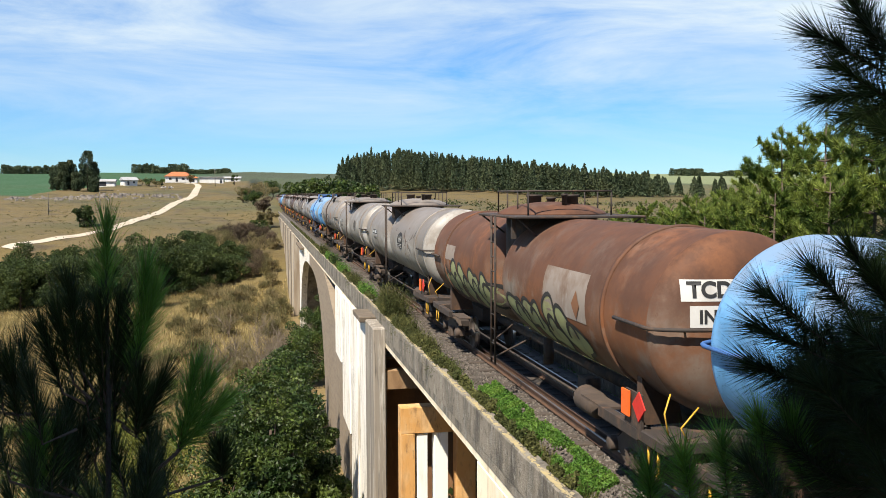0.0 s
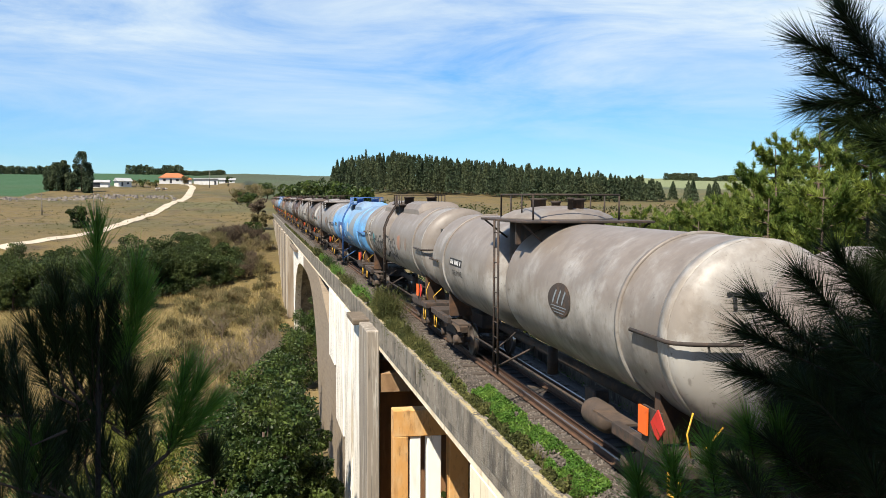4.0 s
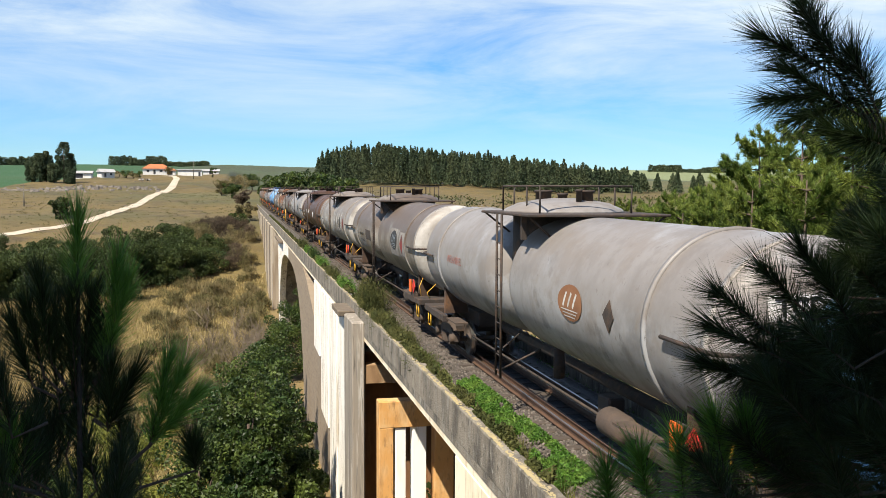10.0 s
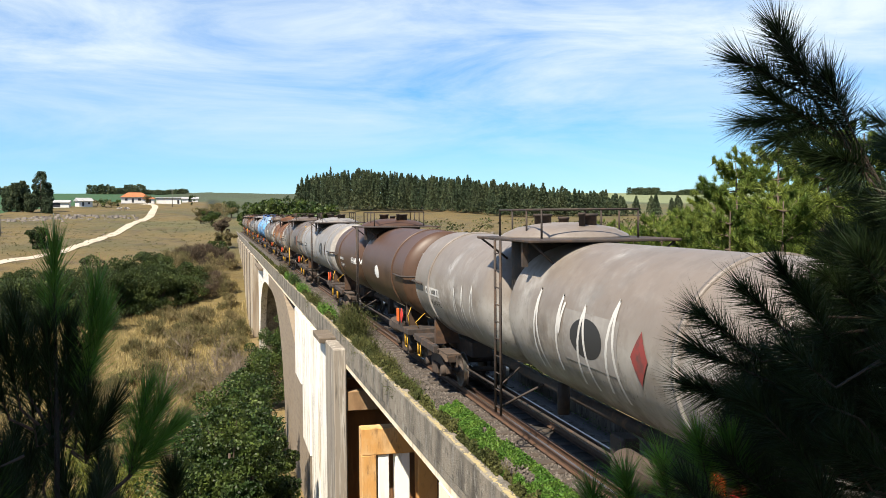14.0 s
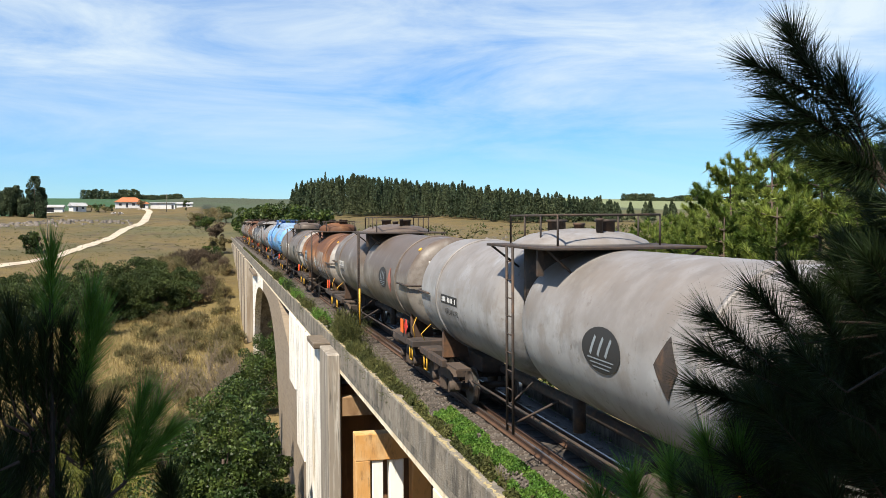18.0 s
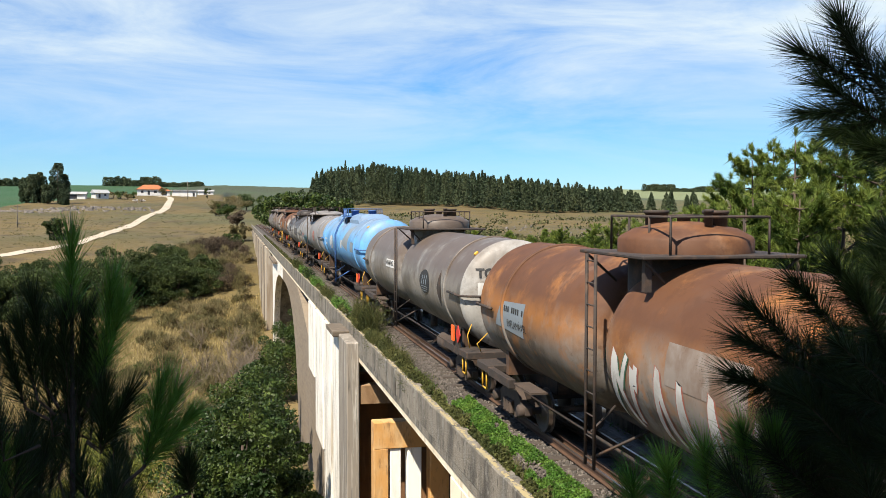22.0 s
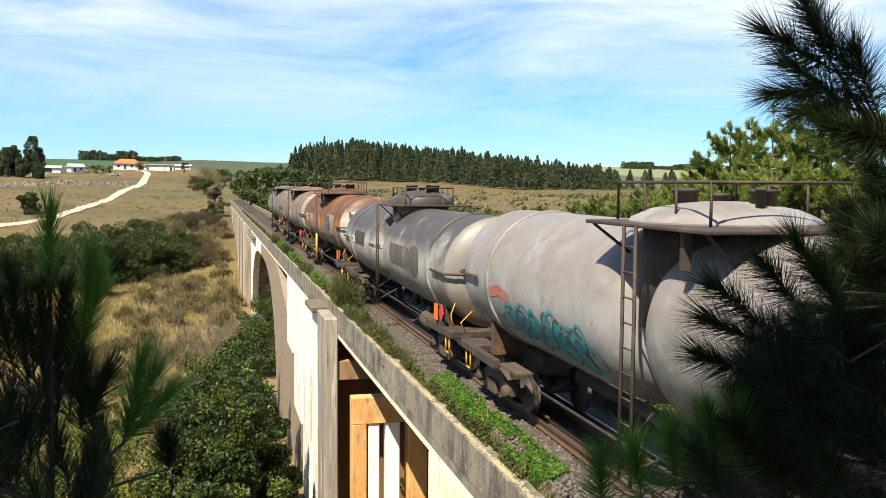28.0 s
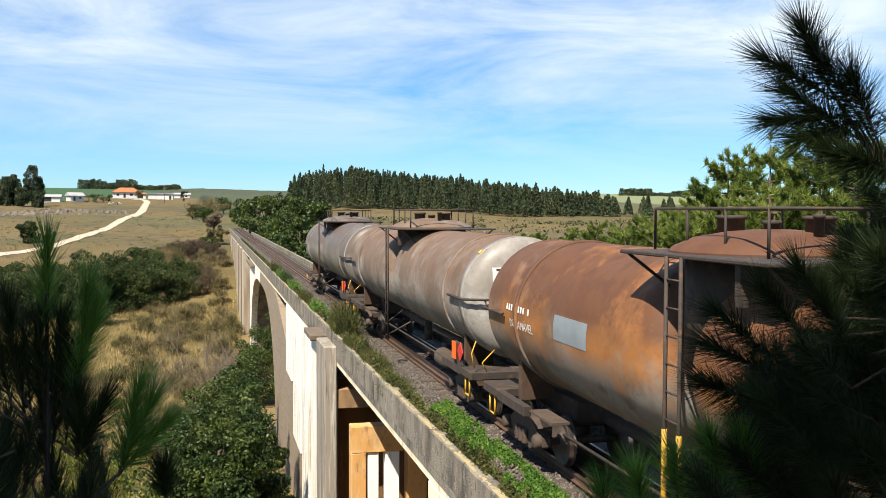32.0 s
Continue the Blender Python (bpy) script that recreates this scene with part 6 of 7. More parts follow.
                tw.tube([tuple(b), tuple(b + d * 0.6 + rng.normal(size=3) * 0.06), tuple(b + d * 1.3)], 0.016, 3, False, 0.006)
        tagged(part("twig_work", tw.raw("twig_work"), TWIG, t), kind="stuff")
    # lone tree with its round crown on the pasture; farm trees
    x, y = polar(-10.3, 214)
    bush("pasture_tree", x, y, 5.2, 3.2, 21, HEDGE, 0.45, 2600, "lone round dark tree on the pasture", "tree", "", 0.2, 0.9, (0.8, 0.8), True)
    for i, (az, d, h, r, fat) in enumerate(((-10.05, 400, 16.5, 3.8, 0.5), (-9.75, 404, 12.0, 3.0, 0.5), (-11.35, 396, 11.6, 3.6, 0.45), (-11.75, 400, 9.6, 3.2, 0.4), (-11.0, 398, 12.4, 2.2, 0.6), (-9.7, 392, 6.0, 2.6, 0.35), (-10.6, 394, 7.6, 3.0, 0.4))):
        x, y = polar(az, d)
        spire_tree(x, y, h, r, 30 + i, fat)
    for i, (az, d, h, r) in enumerate(((-6.6, 440, 4.5, 3), (-6.2, 436, 4.0, 2.6), (-5.9, 440, 3.6, 2.5), (-4.2, 452, 4.5, 2.5), (-1.6, 440, 5.5, 1.8), (-7.0, 445, 3.4, 2.2))):
        x, y = polar(az, d)
        bush("garden_tree", x, y, h, r, 50 + i, OLIVE if i % 2 else SHRUB, 0.5, 700, "small garden tree by the farmhouse", "tree", "garden trees", 0.12)
    # woods on the skyline
    pts, sizes = [], []
    for az in np.concatenate([np.arange(4.9, 25.3, 0.20), np.array([22.8, 23.2, 23.9, 24.1, 24.9, 25.2, 25.9, 26.9, 27.1, 28.1, 28.3, 28.5, 29.6])]):
        elt = float(np.interp(az, [4.9, 5.8, 9.1, 13.8, 17.3, 20.8, 22.6, 25.3, 29.5], [1.80, 2.36, 2.62, 2.12, 1.80, 1.34, 1.12, 0.98, 0.90]))
        for row in range(5 if az < 24.2 else 2):
            d = 440 + row * 14 + rng.normal() * 5 - (60 if az > 12 else 0) * min(1.0, (az - 12) / 6 if az > 12 else 0)
            a = az + rng.normal() * (0.18 if az < 25.3 else 0.05)
            x, y = polar(a, d)
            g = float(ground_z(x, y))
            t = EYE[2] + d * math.tan(radians(elt)) + rng.normal() * 1.25 - (0 if row < 3 else 0.5)
            h = max(6.0, t - g)
            if az > 24.2:
                h = max(6.0, h - 3.5 * rng.uniform(0, 1) ** 2)
            k = 430
            wide = rng.uniform(1.9, 3.2)
            u = rng.uniform(0, 1, k) ** 0.8
            rr = (0.12 + wide * (1 - u) ** 0.85) * rng.uniform(0.5, 1.0, k)
            th = rng.uniform(0, 2 * math.pi, k)
            pts.append(np.stack([x + rr * np.cos(th), y + rr * np.sin(th), g + h * (0.06 + 0.94 * u)], 1))
            sizes.append(np.full((k, 1), 1.0))
    P = np.concatenate(pts)
    tagged(part("plantation", quads(leaves(rng, P, 1.0, 0.5, 0.9)), WOOD), "dark conifer plantation on the far hillside", "woods", kind="stuff")
    pts = []
    for a0, a1, d, h0 in ((-7.4, -6.1, 960, 12), (-6.1, -5.0, 965, 8), (-5.4, -4.4, 968, 12), (-5.2, -2.0, 985, 6), (-14.5, -11.3, 960, 10), (-11.2, -10.7, 940, 12), (25.6, 27.4, 1010, 10), (27.2, 28.6, 1040, 5), (28.7, 30.4, 1020, 8)):
        for a in np.arange(a0, a1, 0.11):
            x, y = polar(a + rng.normal() * 0.05, d + rng.normal() * 5)
            g, k = float(ground_z(x, y)), 260
            h = h0 * rng.uniform(0.62, 0.86)
            u = rng.uniform(0, 1, k)
            rr = 3.4 * np.sqrt(rng.uniform(0, 1, k)) * (1.05 - u * 0.5)
            th = rng.uniform(0, 2 * math.pi, k)
            pts.append(np.stack([x + rr * np.cos(th), y + rr * np.sin(th), g + h * u], 1))
    tagged(part("skyline_grove", quads(leaves(rng, np.concatenate(pts), 1.5, 0.6, 0.4)), WOOD), "dark groves on the skyline above the field", "woods", kind="stuff")
    pts = []
    for i in range(520):
        az, d = rng.uniform(8, 42), 212 + 120 * rng.uniform(0, 1) ** 2.2
        x, y = polar(az, d)
        g, k = float(ground_z(x, y)), 16
        pts.append(np.stack([x + rng.normal(size=k) * 1.3, y + rng.normal(size=k) * 1.3, g + rng.uniform(0, 1.8, k) * rng.uniform(0.3, 1.0)], 1))
    tagged(part("hillside_scrub", quads(leaves(rng, np.concatenate(pts), 0.9, 0.6, 0.4)), SCRUB), "low scrub on the hillside pasture", "scrub", kind="stuff")
    pts = []
    for i in range(600):
        d = rng.uniform(168, 330)
        x, y = polar(rng.uniform(-15, 0.3), d)
        g, k = float(ground_z(x, y)), 9
        w = rng.uniform(0.10, 0.38)
        pts.append(np.stack([x + rng.normal(size=k) * w * 1.8, y + rng.normal(size=k) * w, g + rng.uniform(0, w, k)], 1))
    tagged(part("pasture_tufts", quads(leaves(rng, np.concatenate(pts), 0.30, 0.5, 0.5)), SCRUB), "scattered weed tufts on the pasture", "grass", kind="stuff")
    # grass tufts on the near valley slope
    n = 150000
    x, y = rng.uniform(-44, -2.8, n), 14 + 142 * rng.uniform(0, 1, n)
    P = np.stack([x, y, ground_z(x, y) - 0.02], 1)
    D = unit(rng.normal(size=(n, 3)) * 0.35 + np.array([0, 0, 1]))
    tagged(part("dry_grass", quads(needles(P, D, rng.uniform(0.3, 0.9, (n, 1)), 0.10, rng)), DRYGRASS), "dry tussock grass on the valley slope", "grass", kind="stuff")


build_land()


def build_farm():
    rng = np.random.default_rng(12)
    road_m = mat("pale_dirt_road", (0.55, 0.47, 0.36), 0.95, 0, [((0.40, 0.33, 0.24), 0.3, 0.45, 0.65, (1, 1, 1), 0.7)], 0.3, 3)
    nodes = np.array([(-52, 176), (-46, 186), (-41, 195.5), (-37.8, 206), (-35, 222), (-34, 250), (-33.6, 275), (-31.3, 320), (-31.0, 350), (-32.5, 378), (-34.2, 410), (-35, 440), (-42, 452)], float)
    s = np.concatenate([[0], np.cumsum(np.linalg.norm(np.diff(nodes, axis=0), axis=1))])
    q = np.linspace(0, s[-1], 420)
    cx, cy = np.interp(q, s, nodes[:, 0]), np.interp(q, s, nodes[:, 1])
    for _ in range(90):
        cx[1:-1], cy[1:-1] = (cx[:-2] + cx[1:-1] + cx[2:]) / 3, (cy[:-2] + cy[1:-1] + cy[2:]) / 3
    tx, ty = np.gradient(cx), np.gradient(cy)
    ln = np.hypot(tx, ty)
    me = Mesh()
    for i in range(len(q)):
        for w in (-1.4, -0.5, 0.5, 1.4):
            x, y = cx[i] - ty[i] / ln[i] * w, cy[i] + tx[i] / ln[i] * w
            me.v.append((x, y, float(ground_z(x, y)) + (0.16 if abs(w) < 1 else 0.10)))
    for i in range(len(q) - 1):
        for k in range(3):
            me.f.append((i * 4 + k, i * 4 + k + 1, i * 4 + 5 + k, i * 4 + 4 + k))
            me.smooth.append(True)
    tagged(part("dirt_road", me, road_m), "pale unpaved road winding up to the farm", "road", kind="structure")
    white = mat("white_plaster", (0.78, 0.77, 0.74), 0.9, 0, [((0.55, 0.52, 0.46), 0.6, 0.5, 0.7, (1, 1, 0.5), 0.6)])
    tile = mat("clay_roof_tiles", (0.52, 0.17, 0.06), 0.85, 0, [((0.34, 0.11, 0.05), 0.8, 0.45, 0.65, (1, 1, 1), 0.8)])
    sheet = mat("grey_roof_sheet", (0.42, 0.42, 0.42), 0.7, 0, [((0.25, 0.23, 0.2), 0.5, 0.5, 0.7, (1, 1, 1), 0.6)])
    dark = mat("dark_opening", (0.03, 0.03, 0.035), 0.5)

    def house(name, az, d, w, dep, h, roof_m, rise, label, openings, hip=True, yaw=0.0):
        x, y = polar(az, d)
        z = float(ground_z(x, y)) - 0.3
        t = tagged(empty(name, (x, y, z)), label, "house", "farm buildings")
        t.rotation_euler = (0, 0, yaw)
        part("wall", Mesh().box(-w / 2, w / 2, -dep / 2, dep / 2, 0, h + 0.3), white, t)
        e = 0.6
        r = Mesh()
        if hip:
            v = [(-w / 2 - e, -dep / 2 - e, h + 0.3), (w / 2 + e, -dep / 2 - e, h + 0.3), (w / 2 + e, dep / 2 + e, h + 0.3), (-w / 2 - e, dep / 2 + e, h + 0.3), (-w / 4, 0, h + 0.3 + rise), (w / 4, 0, h + 0.3 + rise)]
            r.add(v, [(0, 1, 5, 4), (1, 2, 5), (2, 3, 4, 5), (3, 0, 4), (3, 2, 1, 0)])
        else:
            r.prism([(-dep / 2 - e, h + 0.28), (dep / 2 + e, h + 0.28), (0, h + 0.3 + rise)], "x", -w / 2 - e, w / 2 + e)
        part("roof", r, roof_m, t)
        for k, (ox, ow, z0, z1) in enumerate(openings):
            part("door" if z0 < 0.5 else "window", Mesh().box(ox - ow / 2, ox + ow / 2, -dep / 2 - 0.03, -dep / 2 + 0.05, z0 + 0.3, z1 + 0.3), dark, t)
        return t
    house("farmhouse", -4.9, 462, 12.5, 8, 2.7, tile, 2.3, "white farmhouse with a hipped orange tile roof", ((-4, 1.2, 1, 2.1), (-1, 1.0, 0.1, 2.1), (2.0, 1.4, 1, 2.1), (4.6, 1.2, 1, 2.1)), True, 0.12)
    house("farm_annex", -4.1, 460, 5, 4, 2.2, tile, 1.0, "low tiled annex of the farmhouse", ((0, 2.4, 0.1, 1.9),), True)
    house("long_white_building", -2.95, 468, 11.5, 5, 3.1, sheet, 0.25, "long low white building with a flat grey roof", ((4.6, 1.0, 0.1, 2.0),), False)
    house("small_white_house", -7.75, 440, 6.0, 5, 2.4, sheet, 1.5, "small white house with a pitched roof", ((-1.2, 0.9, 0.1, 2.0), (1.4, 1.0, 1, 1.9)), False, 0.5)
    house("farm_shed", -9.0, 436, 7.5, 5, 2.2, sheet, 1.1, "grey-roofed shed with an open dark side", ((-1.5, 3.4, 0.1, 2.0),), False)
    house("far_barn", -1.7, 560, 9, 5, 2.0, sheet, 1.0, "distant pale barn with a grey roof", ((0, 2, 0.1, 1.8),), False)
    # poles
    for az, d, h in ((-2.75, 425, 8.5), (-9.4, 250, 6.0), (-12.2, 255, 6.0)):
        x, y = polar(az, d)
        z = float(ground_z(x, y)) - 0.3
        p = tagged(empty("utility_pole", (x, y, z)), "grey concrete utility pole with a short crossarm", "utility pole", "utility poles")
        part("mast", Mesh().tube([(0, 0, 0), (0, 0, h)], 0.16, 8, True, 0.1), CONCRETE, p)
        part("crossarm", Mesh().box(-0.8, 0.8, -0.06, 0.06, h - 0.5, h - 0.38), BARK, p)
    # rocks
    me = Mesh()
    for i in range(500):
        az = rng.uniform(-14.5, -4.8)
        d = 338 + rng.normal() * 9 if i < 300 else rng.uniform(240, 420)
        if i >= 340:
            az, d = rng.uniform(11, 24), 262 + rng.normal() * 8
        x, y = polar(az, d)
        g, r = float(ground_z(x, y)), rng.uniform(0.25, 1.0) * (1 if i < 300 else 0.5)
        n = 6
        a0 = rng.uniform(0, 6)
        low = [(x + r * math.cos(a0 + k) * rng.uniform(0.7, 1.3), y + r * math.sin(a0 + k) * rng.uniform(0.6, 1.1), g - 0.2) for k in np.arange(n) * 2 * math.pi / n]
        up = [(x + (p[0] - x) * rng.uniform(0.4, 0.8), y + (p[1] - y) * rng.uniform(0.4, 0.8), g + r * rng.uniform(0.35, 0.75)) for p in low]
        me.add(low + up, [(k, (k + 1) % n, n + (k + 1) % n, n + k) for k in range(n)] + [tuple(range(n, 2 * n))])
    tagged(part("field_rocks", me.raw("field_rocks"), ROCKM), "pale rock outcrop across the pasture", "rocks", kind="stuff")
    cow_m = mat("cattle_hide", (0.55, 0.50, 0.44), 0.9, 0, [((0.05, 0.04, 0.035), 0.7, 0.5, 0.56, (1, 1, 1), 1.0)])
    for az, d, s in ((-5.4, 405, 1), (-5.75, 408, -1), (-10.6, 402, 1), (-9.9, 404, -1)):
        x, y = polar(az, d)
        z = float(ground_z(x, y)) - 0.03
        c = tagged(empty("cow", (x, y, z)), "cow grazing on the farm pasture", "cow", "cattle")
        part("body", Mesh().lathe([(-1.0, 0.2), (-0.9, 0.42), (0, 0.48), (0.8, 0.42), (0.95, 0.2)], "x", 12, (0, 0, 1.05)), cow_m, c)
        part("head", Mesh().lathe([(0.9 * s, 0.16), (1.2 * s, 0.18), (1.5 * s, 0.11)], "x", 10, (0, 0, 0.95)), cow_m, c)
        for lx in (-0.7, 0.7):
            for ly in (-0.2, 0.2):
                part("leg", Mesh().tube([(lx, ly, 0.9), (lx, ly, 0.0)], 0.08, 6, True, 0.06), cow_m, c)


build_farm()


def build_verge():
    """Weeds on the deck beside the track."""
    rng = np.random.default_rng(44)
    P = []
    for x0, x1, y0, y1, n in ((-1.97, -0.98, 13.5, 21.5, 76000), (-1.98, -1.35, 21.5, 32.0, 9000), (-2.0, -1.3, 38, 45, 5000), (-2.0, -1.35, 55, 62, 4500), (-2.05, -1.3, 66, 72, 3500), (-2.05, -1.6, 9, 110, 6000), (1.5, 2.0, 14, 120, 2500)):
        x, y = rng.uniform(x0, x1, n), rng.uniform(y0, y1, n)
        keep = bumps(x * 3, y, 1.1) > -0.35
        g = -0.36 - (np.abs(x) - 1.3) * 0.26 - 0.1 * (np.abs(x) < 1.3) * (np.abs(x) - 1.3)
        P.append(np.stack([x, y, g + rng.uniform(0.0, 0.15, n)], 1)[keep])
    P = np.concatenate(P)
    tagged(part("deck_weeds", quads(leaves(rng, P, 0.050, 0.6, 0.7)), GRASS), "low bright green weeds along the parapet", "weeds", kind="stuff")
    # moss and creeping weeds that have grown over the inner half of the parapet
    P = []
    for x0, x1, y0, y1, n in ((-2.02, -1.86, 13, 23, 9000), (-2.06, -1.86, 23, 36, 9000), (-2.06, -1.8, 36, 76, 13000), (-2.08, -1.8, 76, 150, 14000)):
        x, y = rng.uniform(x0, x1, n), rng.uniform(y0, y1, n)
        keep = bumps(x * 2, y, 0.9) + 0.5 * bumps(y, x, 3.1) > -0.30
        P.append(np.stack([x, y, -0.055 + rng.uniform(0, 0.16, n) * (0.4 + np.clip(bumps(y, x, 1.7) + 0.4, 0, 1)) * (x - x0 + 0.06) / (x1 - x0)], 1)[keep])
    tagged(part("parapet_creeper", quads(leaves(rng, np.concatenate(P), 0.07, 0.6, 0.5)), CREEPER), "olive creeping weeds grown over the parapet", "weeds", kind="stuff")
    n = 26000
    x, y = rng.uniform(-2.0, -1.45, n), 9 + 96 * rng.uniform(0, 1, n) ** 1.3
    keep = bumps(x * 2, y, 0.7) > np.where(y < 22, 0.3, -0.25)
    x, y = x[keep], y[keep]
    D = unit(rng.normal(size=(len(x), 3)) * 0.45 + np.array([0, 0, 1]))
    g = -0.33 - (np.abs(x) - 1.3) * 0.26
    tagged(part("deck_grass", quads(needles(np.stack([x, y, g], 1), D, rng.uniform(0.10, 0.30, (len(x), 1)), 0.016, rng)), DECKGRASS), "olive and straw grass tufts between ballast and parapet", "grass", kind="stuff")
    # bushes rooted at the deck's edge, a long one by the pier and smaller ones further on
    for i, (x, y, h, r, ly) in enumerate(((-1.82, 34.0, 1.45, 0.75, 1.15), (-1.9, 30.6, 0.7, 0.5, 1.0), (-1.85, 27.4, 0.6, 0.45, 1.1), (-1.92, 42.0, 0.85, 0.5, 1.2), (-1.92, 47.5, 0.8, 0.45, 1.3), (-1.92, 54.0, 0.9, 0.5, 1.5), (-1.95, 60.0, 1.05, 0.55, 1.5), (-1.95, 64.5, 0.9, 0.5, 1.2), (-1.95, 70.5, 1.05, 0.55, 1.4), (-1.88, 24.0, 0.5, 0.4, 1.0))):
        t = tagged(empty("deck_bush", (x, y, -0.55)), "small wiry bush rooted on the deck edge", "bush", "bushes on the deck")
        n = 9000 if i < 3 else 5000
        q = rng.normal(size=(n, 3)) * np.array([r * 0.42, ly * 0.5, h * 0.22]) + np.array([0, 0, h * 0.50])
        q[:, 2] = np.clip(q[:, 2], 0.05, h * 1.1)
        q[:, 0] = np.maximum(q[:, 0], -2.13 - x + 0.02 * rng.normal(size=n) ** 2)
        d = unit(q * np.array([0.6, 0.3, 0.4]) + rng.normal(size=(n, 3)) * 0.5 + np.array([0, 0, 0.5]))
        green = (CREEPER, CREEPER, CREEPER, GRASS, CREEPER, GRASS, SHRUB, GRASS, CREEPER, CREEPER)[i]
        if i in (3, 5, 6, 7):
            part("crown", quads(leaves(rng, q, 0.075, 0.55, 0.5)), green, t)
        else:
            part("crown", quads(needles(q, d, rng.uniform(0.08, 0.22, (n, 1)), 0.022, rng)), green, t)
        for k in range(5):
            e = q[k]
            part("stem", Mesh().tube([(0, 0.1 * k, 0), (e[0] * 0.5, e[1] * 0.5, e[2] * 0.7), tuple(e)], 0.014, 5, False, 0.005), BARK, t)
    n = 5200
    y = 8 + 90 * rng.uniform(0, 1, n) ** 1.5
    x = -HW + 0.045 + np.abs(rng.normal(size=n)) * 0.045
    k = bumps(y, y * 0.3, 2.3) + rng.normal(size=n) * 0.4 > -0.25
    a = rng.uniform(0, 6.3, n)
    r = rng.uniform(0.02, 0.05, n)
    c = np.stack([x, y, -0.0575 + rng.uniform(0, 0.003, n)], 1)[k]
    ua = np.stack([np.cos(a) * r * 0.7, np.sin(a) * r * 1.5, np.zeros(n)], 1)[k]
    ub = np.stack([-np.sin(a) * r * 0.7, np.cos(a) * r * 1.5, np.zeros(n)], 1)[k]
    tagged(part("lichen", quads(np.stack([c - ua, c + ub, c + ua, c - ub], 1)), LICHEN, viaduct, "yellow lichen along the parapet edge"), kind="stuff")


build_verge()


# ---- pines round the viewpoint ----
def shoot(rng, base, tip, n=150, L=0.16, W=0.0036, narrow=False):
    """A pine shoot: needles all along it, opening towards its foot."""
    b, t = np.array(base, float), np.array(tip, float)
    ax = unit(t - b)
    s = rng.uniform(0, 1, (n, 1)) ** 0.7
    side = unit(np.cross(np.repeat(ax[None], n, 0), rng.normal(size=(n, 3))))
    ang = np.radians((44 if narrow else 70) - (30 if narrow else 48) * s + rng.normal(size=(n, 1)) * (6 if narrow else 9))
    d = unit(ax * np.cos(ang) + side * np.sin(ang) + np.array([0, 0, -0.10]))
    return needles(b + (t - b) * s, d, L * rng.uniform(0.7, 1.1, (n, 1)), W, rng)


def viewpoint_pine(name, origin, stem, shoots, seed, label, material, extra, lit=None, narrow=False, lit_at=(0, 1, 2, 5)):
    rng = np.random.default_rng(seed)
    o = np.array(origin)
    t = tagged(empty(name, origin), label, "pine tree")
    part("trunk", Mesh().tube([tuple(np.array(p) - o) for p in stem], 0.011 if narrow else 0.026, 8, True, 0.005), DARKBARK, t)
    for k, (b, e) in enumerate(list(shoots) + list(extra(rng))):
        b, e = np.array(b), np.array(e)
        tw = part("branch", Mesh().tube([tuple(min((np.array(p) for p in stem), key=lambda p: np.linalg.norm(p - b)) * 0.5 + b * 0.5 - o - np.array([0, 0, 0.03])), tuple(b - o), tuple(e - o)], 0.006, 5, False, 0.003), BARK, t)
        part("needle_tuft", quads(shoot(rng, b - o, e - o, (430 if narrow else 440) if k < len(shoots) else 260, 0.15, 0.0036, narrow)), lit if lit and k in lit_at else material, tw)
    return t


def right_extra(rng):
    out = []
    while len(out) < 112:
        az, el = rng.uniform(27, 42), (rng.uniform(-18, 1.5) if len(out) % 3 else rng.uniform(-18, -8))
        lim = float(np.interp(el, [-17, -12, -8, -5, -1, 2], [28.5, 30.8, 33.2, 35.5, 37.2, 38.0]))
        if az < lim:
            continue
        d = rng.uniform(3.0, 4.2)

        def at(a, e, d):
            return (EYE[0] + d * math.sin(radians(a)) * math.cos(radians(e)), d * math.cos(radians(a)) * math.cos(radians(e)), EYE[2] + d * math.sin(radians(e)))
        out.append((at(az + rng.uniform(1.0, 4.5), el - rng.uniform(0.5, 4.0), d + 0.1), at(az, el, d)))
    # the dense inner part of the crown
    for k in range(46):
        az, el, d = rng.uniform(37.4, 43), rng.uniform(-14, 5.5), rng.uniform(3.3, 4.3)
        if az > 37.4 + max(0, el + 1) * 0.35:
            out.append((at(az + rng.uniform(1.0, 3.5), el - rng.uniform(0.5, 3.5), d + 0.1), at(az, el, d)))
    for k in range(64):
        el, d = rng.uniform(-14, 0.5), rng.uniform(3.2, 4.2)
        az = float(np.interp(el, [-17, -12, -8, -5, -1, 2], [30.5, 32.0, 34.2, 35.8, 37.2, 38.0])) + rng.uniform(0, 5)
        out.append((at(az + rng.uniform(1.0, 4.0), el - rng.uniform(0.5, 3.5), d + 0.1), at(az, el, d)))
    return out


def aim(a, e, d):
    """The point d metres from the viewpoint at azimuth a and elevation e."""
    return (EYE[0] + d * math.sin(radians(a)) * math.cos(radians(e)), d * math.cos(radians(a)) * math.cos(radians(e)), EYE[2] + d * math.sin(radians(e)))


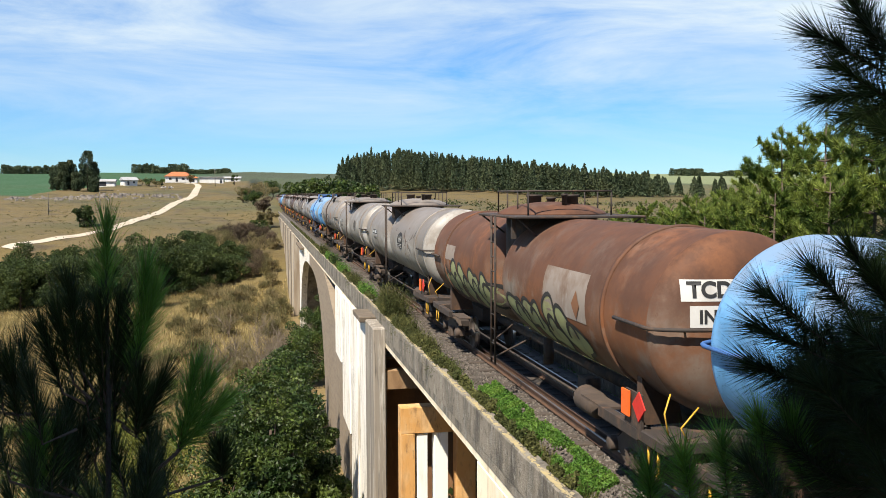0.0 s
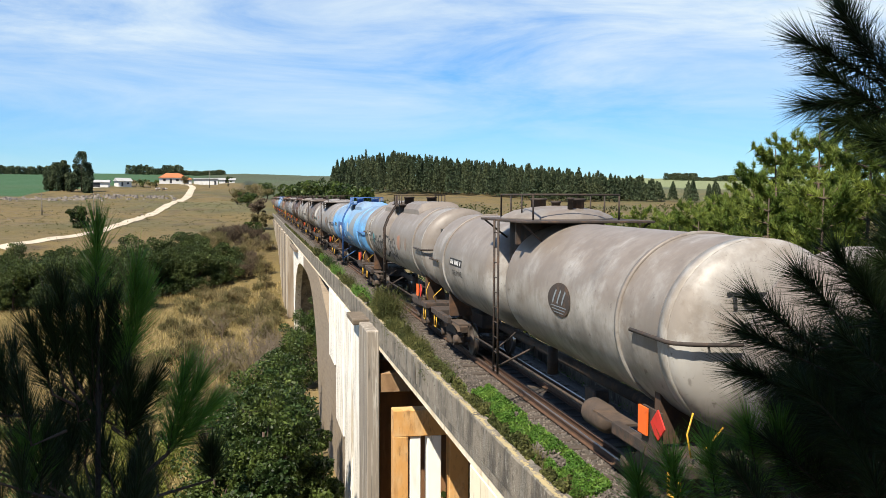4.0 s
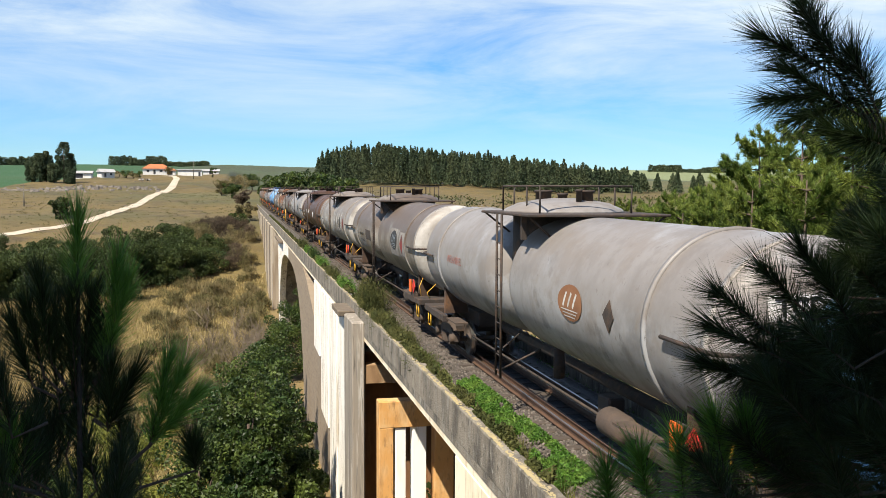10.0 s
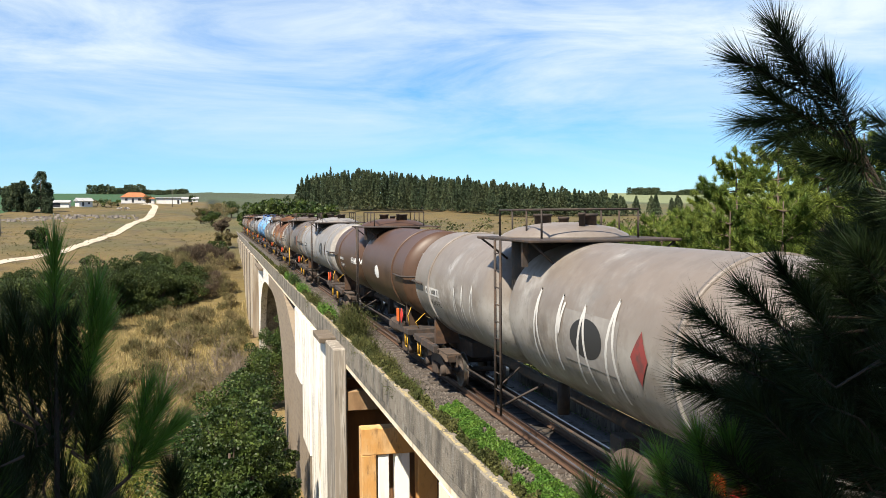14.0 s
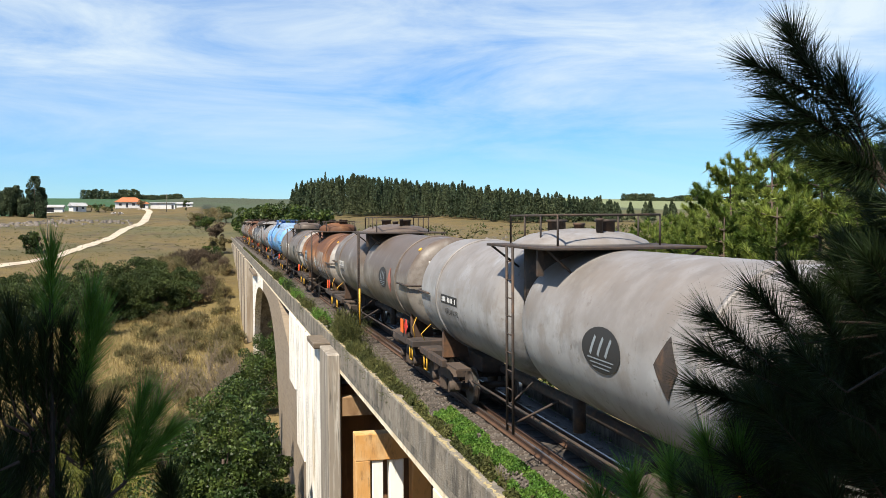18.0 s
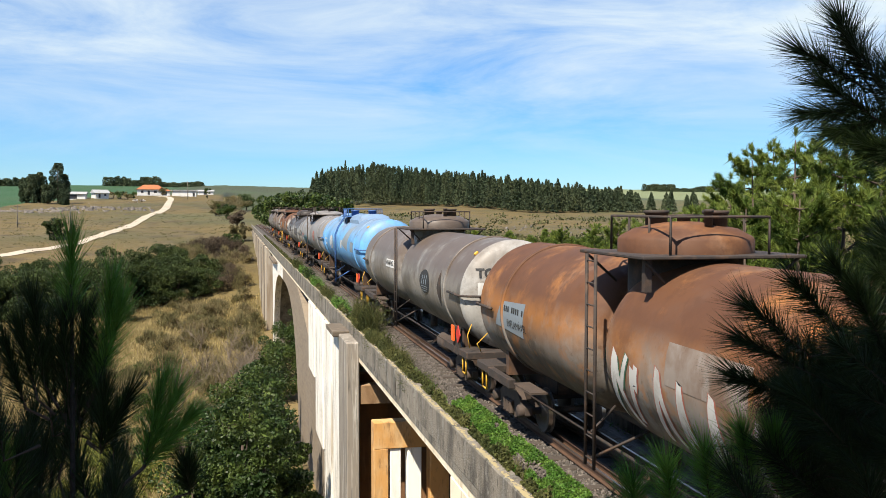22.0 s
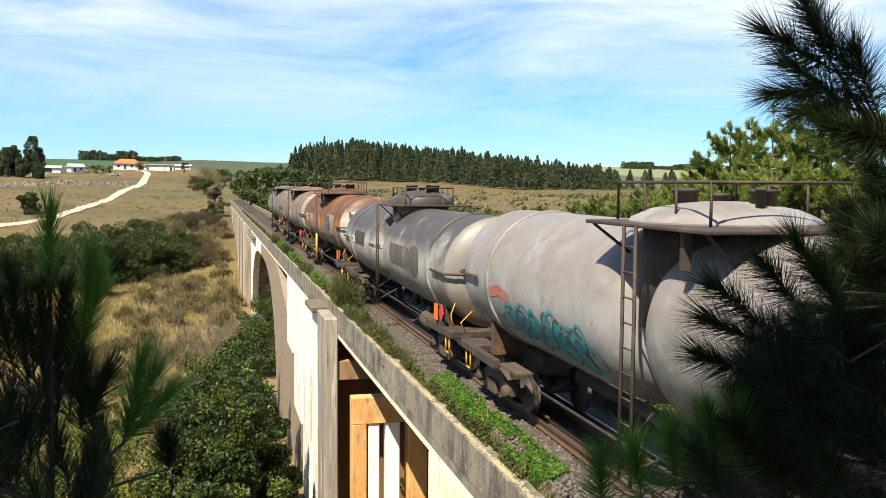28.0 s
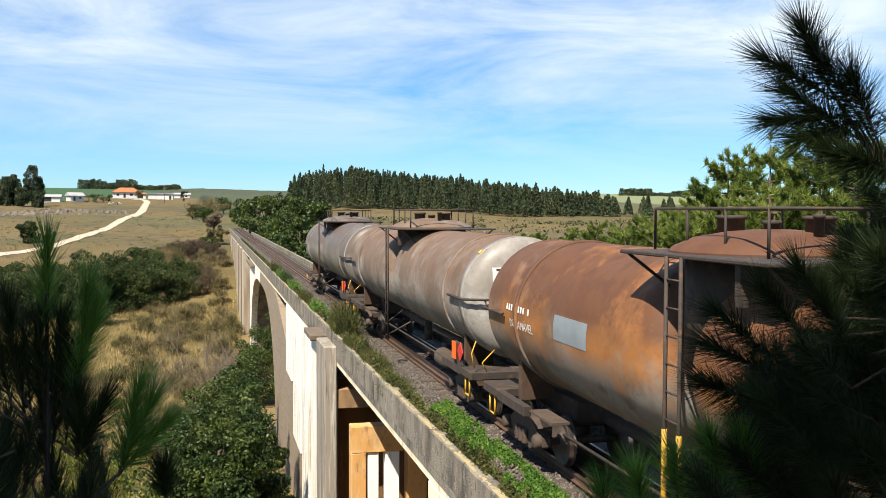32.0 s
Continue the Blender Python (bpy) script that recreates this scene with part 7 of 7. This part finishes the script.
def left_extra(rng):
    """Low inner shoots that close the foot of the sapling."""
    out = [(aim(a * 0.7 - 2.85, e - 4.2, 3.5), aim(a, e, 3.45)) for a, e in ((-10.6, -7.2), (-9.9, -8.4), (-8.3, -7.8), (-8.9, -9.2), (-10.9, -9.0), (-8.0, -9.4))]
    while len(out) < 40:
        az = rng.uniform(-17.5, -5.8)
        el = rng.uniform(-18, -11.2 if az > -13.2 else -8.2)
        if -9.2 < az < -7.9 or (az > -8 and el > -12.5):
            continue
        d = rng.uniform(3.2, 4.0)
        out.append((aim(az + rng.uniform(-1.0, 1.0), el - rng.uniform(3, 4.5), d), aim(az, el, d)))
    return out


RIGHT_SHOOTS = [((-4.72, 2.68, 4.91), (-4.87, 2.63, 5.10)), ((-4.67, 2.66, 4.82), (-4.92, 2.70, 4.80)), ((-4.69, 2.67, 4.87), (-4.95, 2.70, 5.00)), ((-4.59, 2.60, 4.74), (-4.73, 2.56, 4.93)),
                ((-4.64, 2.64, 4.80), (-4.84, 2.66, 4.74)), ((-4.56, 2.58, 4.62), (-4.78, 2.60, 4.70)), ((-4.54, 2.58, 4.63), (-4.70, 2.57, 4.68)), ((-4.84, 2.74, 3.98), (-5.06, 2.78, 4.15)),
                ((-4.82, 2.71, 3.91), (-5.08, 2.78, 4.04)), ((-4.75, 2.70, 4.06), (-4.93, 2.72, 4.24)), ((-4.90, 2.75, 3.83), (-5.10, 2.77, 3.91)), ((-4.70, 2.67, 4.14), (-4.83, 2.66, 4.31)),
                ((-4.64, 2.61, 4.00), (-4.77, 2.61, 4.22)), ((-5.41, 2.85, 3.33), (-5.44, 2.82, 3.54)), ((-5.28, 2.81, 3.39), (-5.33, 2.80, 3.60)), ((-5.17, 2.78, 3.44), (-5.21, 2.76, 3.66)),
                ((-5.04, 2.73, 3.50), (-5.10, 2.72, 3.74)), ((-4.95, 2.68, 3.50), (-5.01, 2.67, 3.73))]
# the sapling's shoots: azimuth and elevation of each tip, then of its foot
LEFT_SHOOTS = [(-9.3, -2.0, -9.4, -7.1), (-7.1, -4.5, -7.8, -10.2), (-6.6, -5.9, -8.1, -11.0), (-11.4, -5.6, -10.9, -10.2), (-12.9, -7.9, -11.9, -11.5), (-9.8, -6.6, -9.6, -11.6), (-8.6, -6.6, -9.2, -11.3),
               (-7.6, -10.9, -7.9, -14.2), (-6.4, -11.4, -7.9, -14.4), (-4.3, -10.6, -5.5, -15.4), (-2.9, -12.8, -5.5, -15.5), (-13.3, -14.3, -13.1, -17.0), (-14.6, -9.7, -14.3, -12.9), (-2.9, -15.8, -2.8, -17.1),
               (-12.1, -7.1, -11.3, -11.0), (-3.6, -11.4, -5.5, -15.4)]
LEFT_SHOOTS = [(aim(c, d, 3.45), aim(a, b, 3.40)) for a, b, c, d in LEFT_SHOOTS]
RIGHT_FILL = [((-4.64, 2.62, 4.74), (-4.90, 2.67, 4.90)), ((-4.62, 2.62, 4.78), (-4.82, 2.62, 5.02))]
RIGHT_SHOOTS = [((a[0] + 0.06, a[1], a[2]), (b[0] + 0.06, b[1], b[2])) for a, b in RIGHT_SHOOTS + RIGHT_FILL]
gz = float(ground_z(-4.3, 2.4)) - 0.1
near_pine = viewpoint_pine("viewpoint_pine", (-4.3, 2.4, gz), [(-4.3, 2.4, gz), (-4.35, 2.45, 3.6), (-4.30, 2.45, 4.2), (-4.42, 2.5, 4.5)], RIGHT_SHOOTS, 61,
                           "dark shaded pine with long drooping needle tufts close to the viewpoint", PINESHADE, right_extra, PINELIT, False, (13, 14, 15, 16, 17))
gz2 = float(ground_z(-7.2, 3.4)) - 0.1
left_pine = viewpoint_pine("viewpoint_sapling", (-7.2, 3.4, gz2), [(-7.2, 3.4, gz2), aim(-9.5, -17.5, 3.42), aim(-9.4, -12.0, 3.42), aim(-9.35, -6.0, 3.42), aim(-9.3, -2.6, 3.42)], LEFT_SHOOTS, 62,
                           "young shaded pine with upright needle shoots below the viewpoint", PINESHADE, left_extra, PINELIT, True, (0, 1, 2, 9, 10, 11, 15))
# two unseen tall pines added behind the viewpoint so their crowns shade the near ones
pine("shade_pine", -10.8, 0.2, 11.0, 77, "unseen pine added behind the viewpoint to shade the near branches", PINESHADE, 60, 0.24, "", None, 0.36)
pine("shade_pine", -9.5, -3.1, 15.5, 78, "unseen pine added behind the viewpoint to shade the near branches", PINESHADE, 60, 0.24, "", None, 0.36)


# ---- what moves ----
SWAY = [(0, 20, 0), (2, 10, 0), (5.5, 18, 2), (6, 3, 1), (7, 14, -6), (7.5, -2, 5), (8.5, 12, -7), (9, 1, 0), (10, -5, 2), (11.5, 3, 4), (13, 0, 2), (14.5, -4, 4), (16.5, 8, -2), (18.5, 16, -4),
        (19.5, 21, 13), (20.5, 6, 15), (21.5, 30, 16), (22.5, 39, 20), (23, 58, 10), (23.5, 47, 9), (24, 25, 22), (24.5, 44, 2), (25, 17, 2), (25.5, 10, -2), (28, 22, 0), (29, 24, 0), (30, 45, 3), (31, 12, 2), (32, 24, 0)]

GUST = [(0, 0.25), (3, 0.1), (8, -0.05), (12, -0.15), (17, -0.1), (19, 0.2), (21, -0.1), (23.3, 0.1), (24, 1.7), (24.5, 2.1), (25, 1.05), (25.6, 1.1), (28, 0.1), (32, 0)]


def motions():
    times = [0, 0.1] + list(range(1, 32)) + [31.9, 32]
    for car, y in zip(train, middles):
        walk(car, [(t, pose(0, y - SPEED * t, 0)) for t in times])
    # the near branches stir in the wind
    walk(left_pine, [(t, pose(-7.2, 3.4, gz2, 0.25 * a, a, 0)) for t, a in GUST])
    walk(near_pine, [(t, pose(-4.3, 2.4, gz, a * 0.016, a * 0.040, -b * 0.02)) for t, a, b in SWAY])


motions()
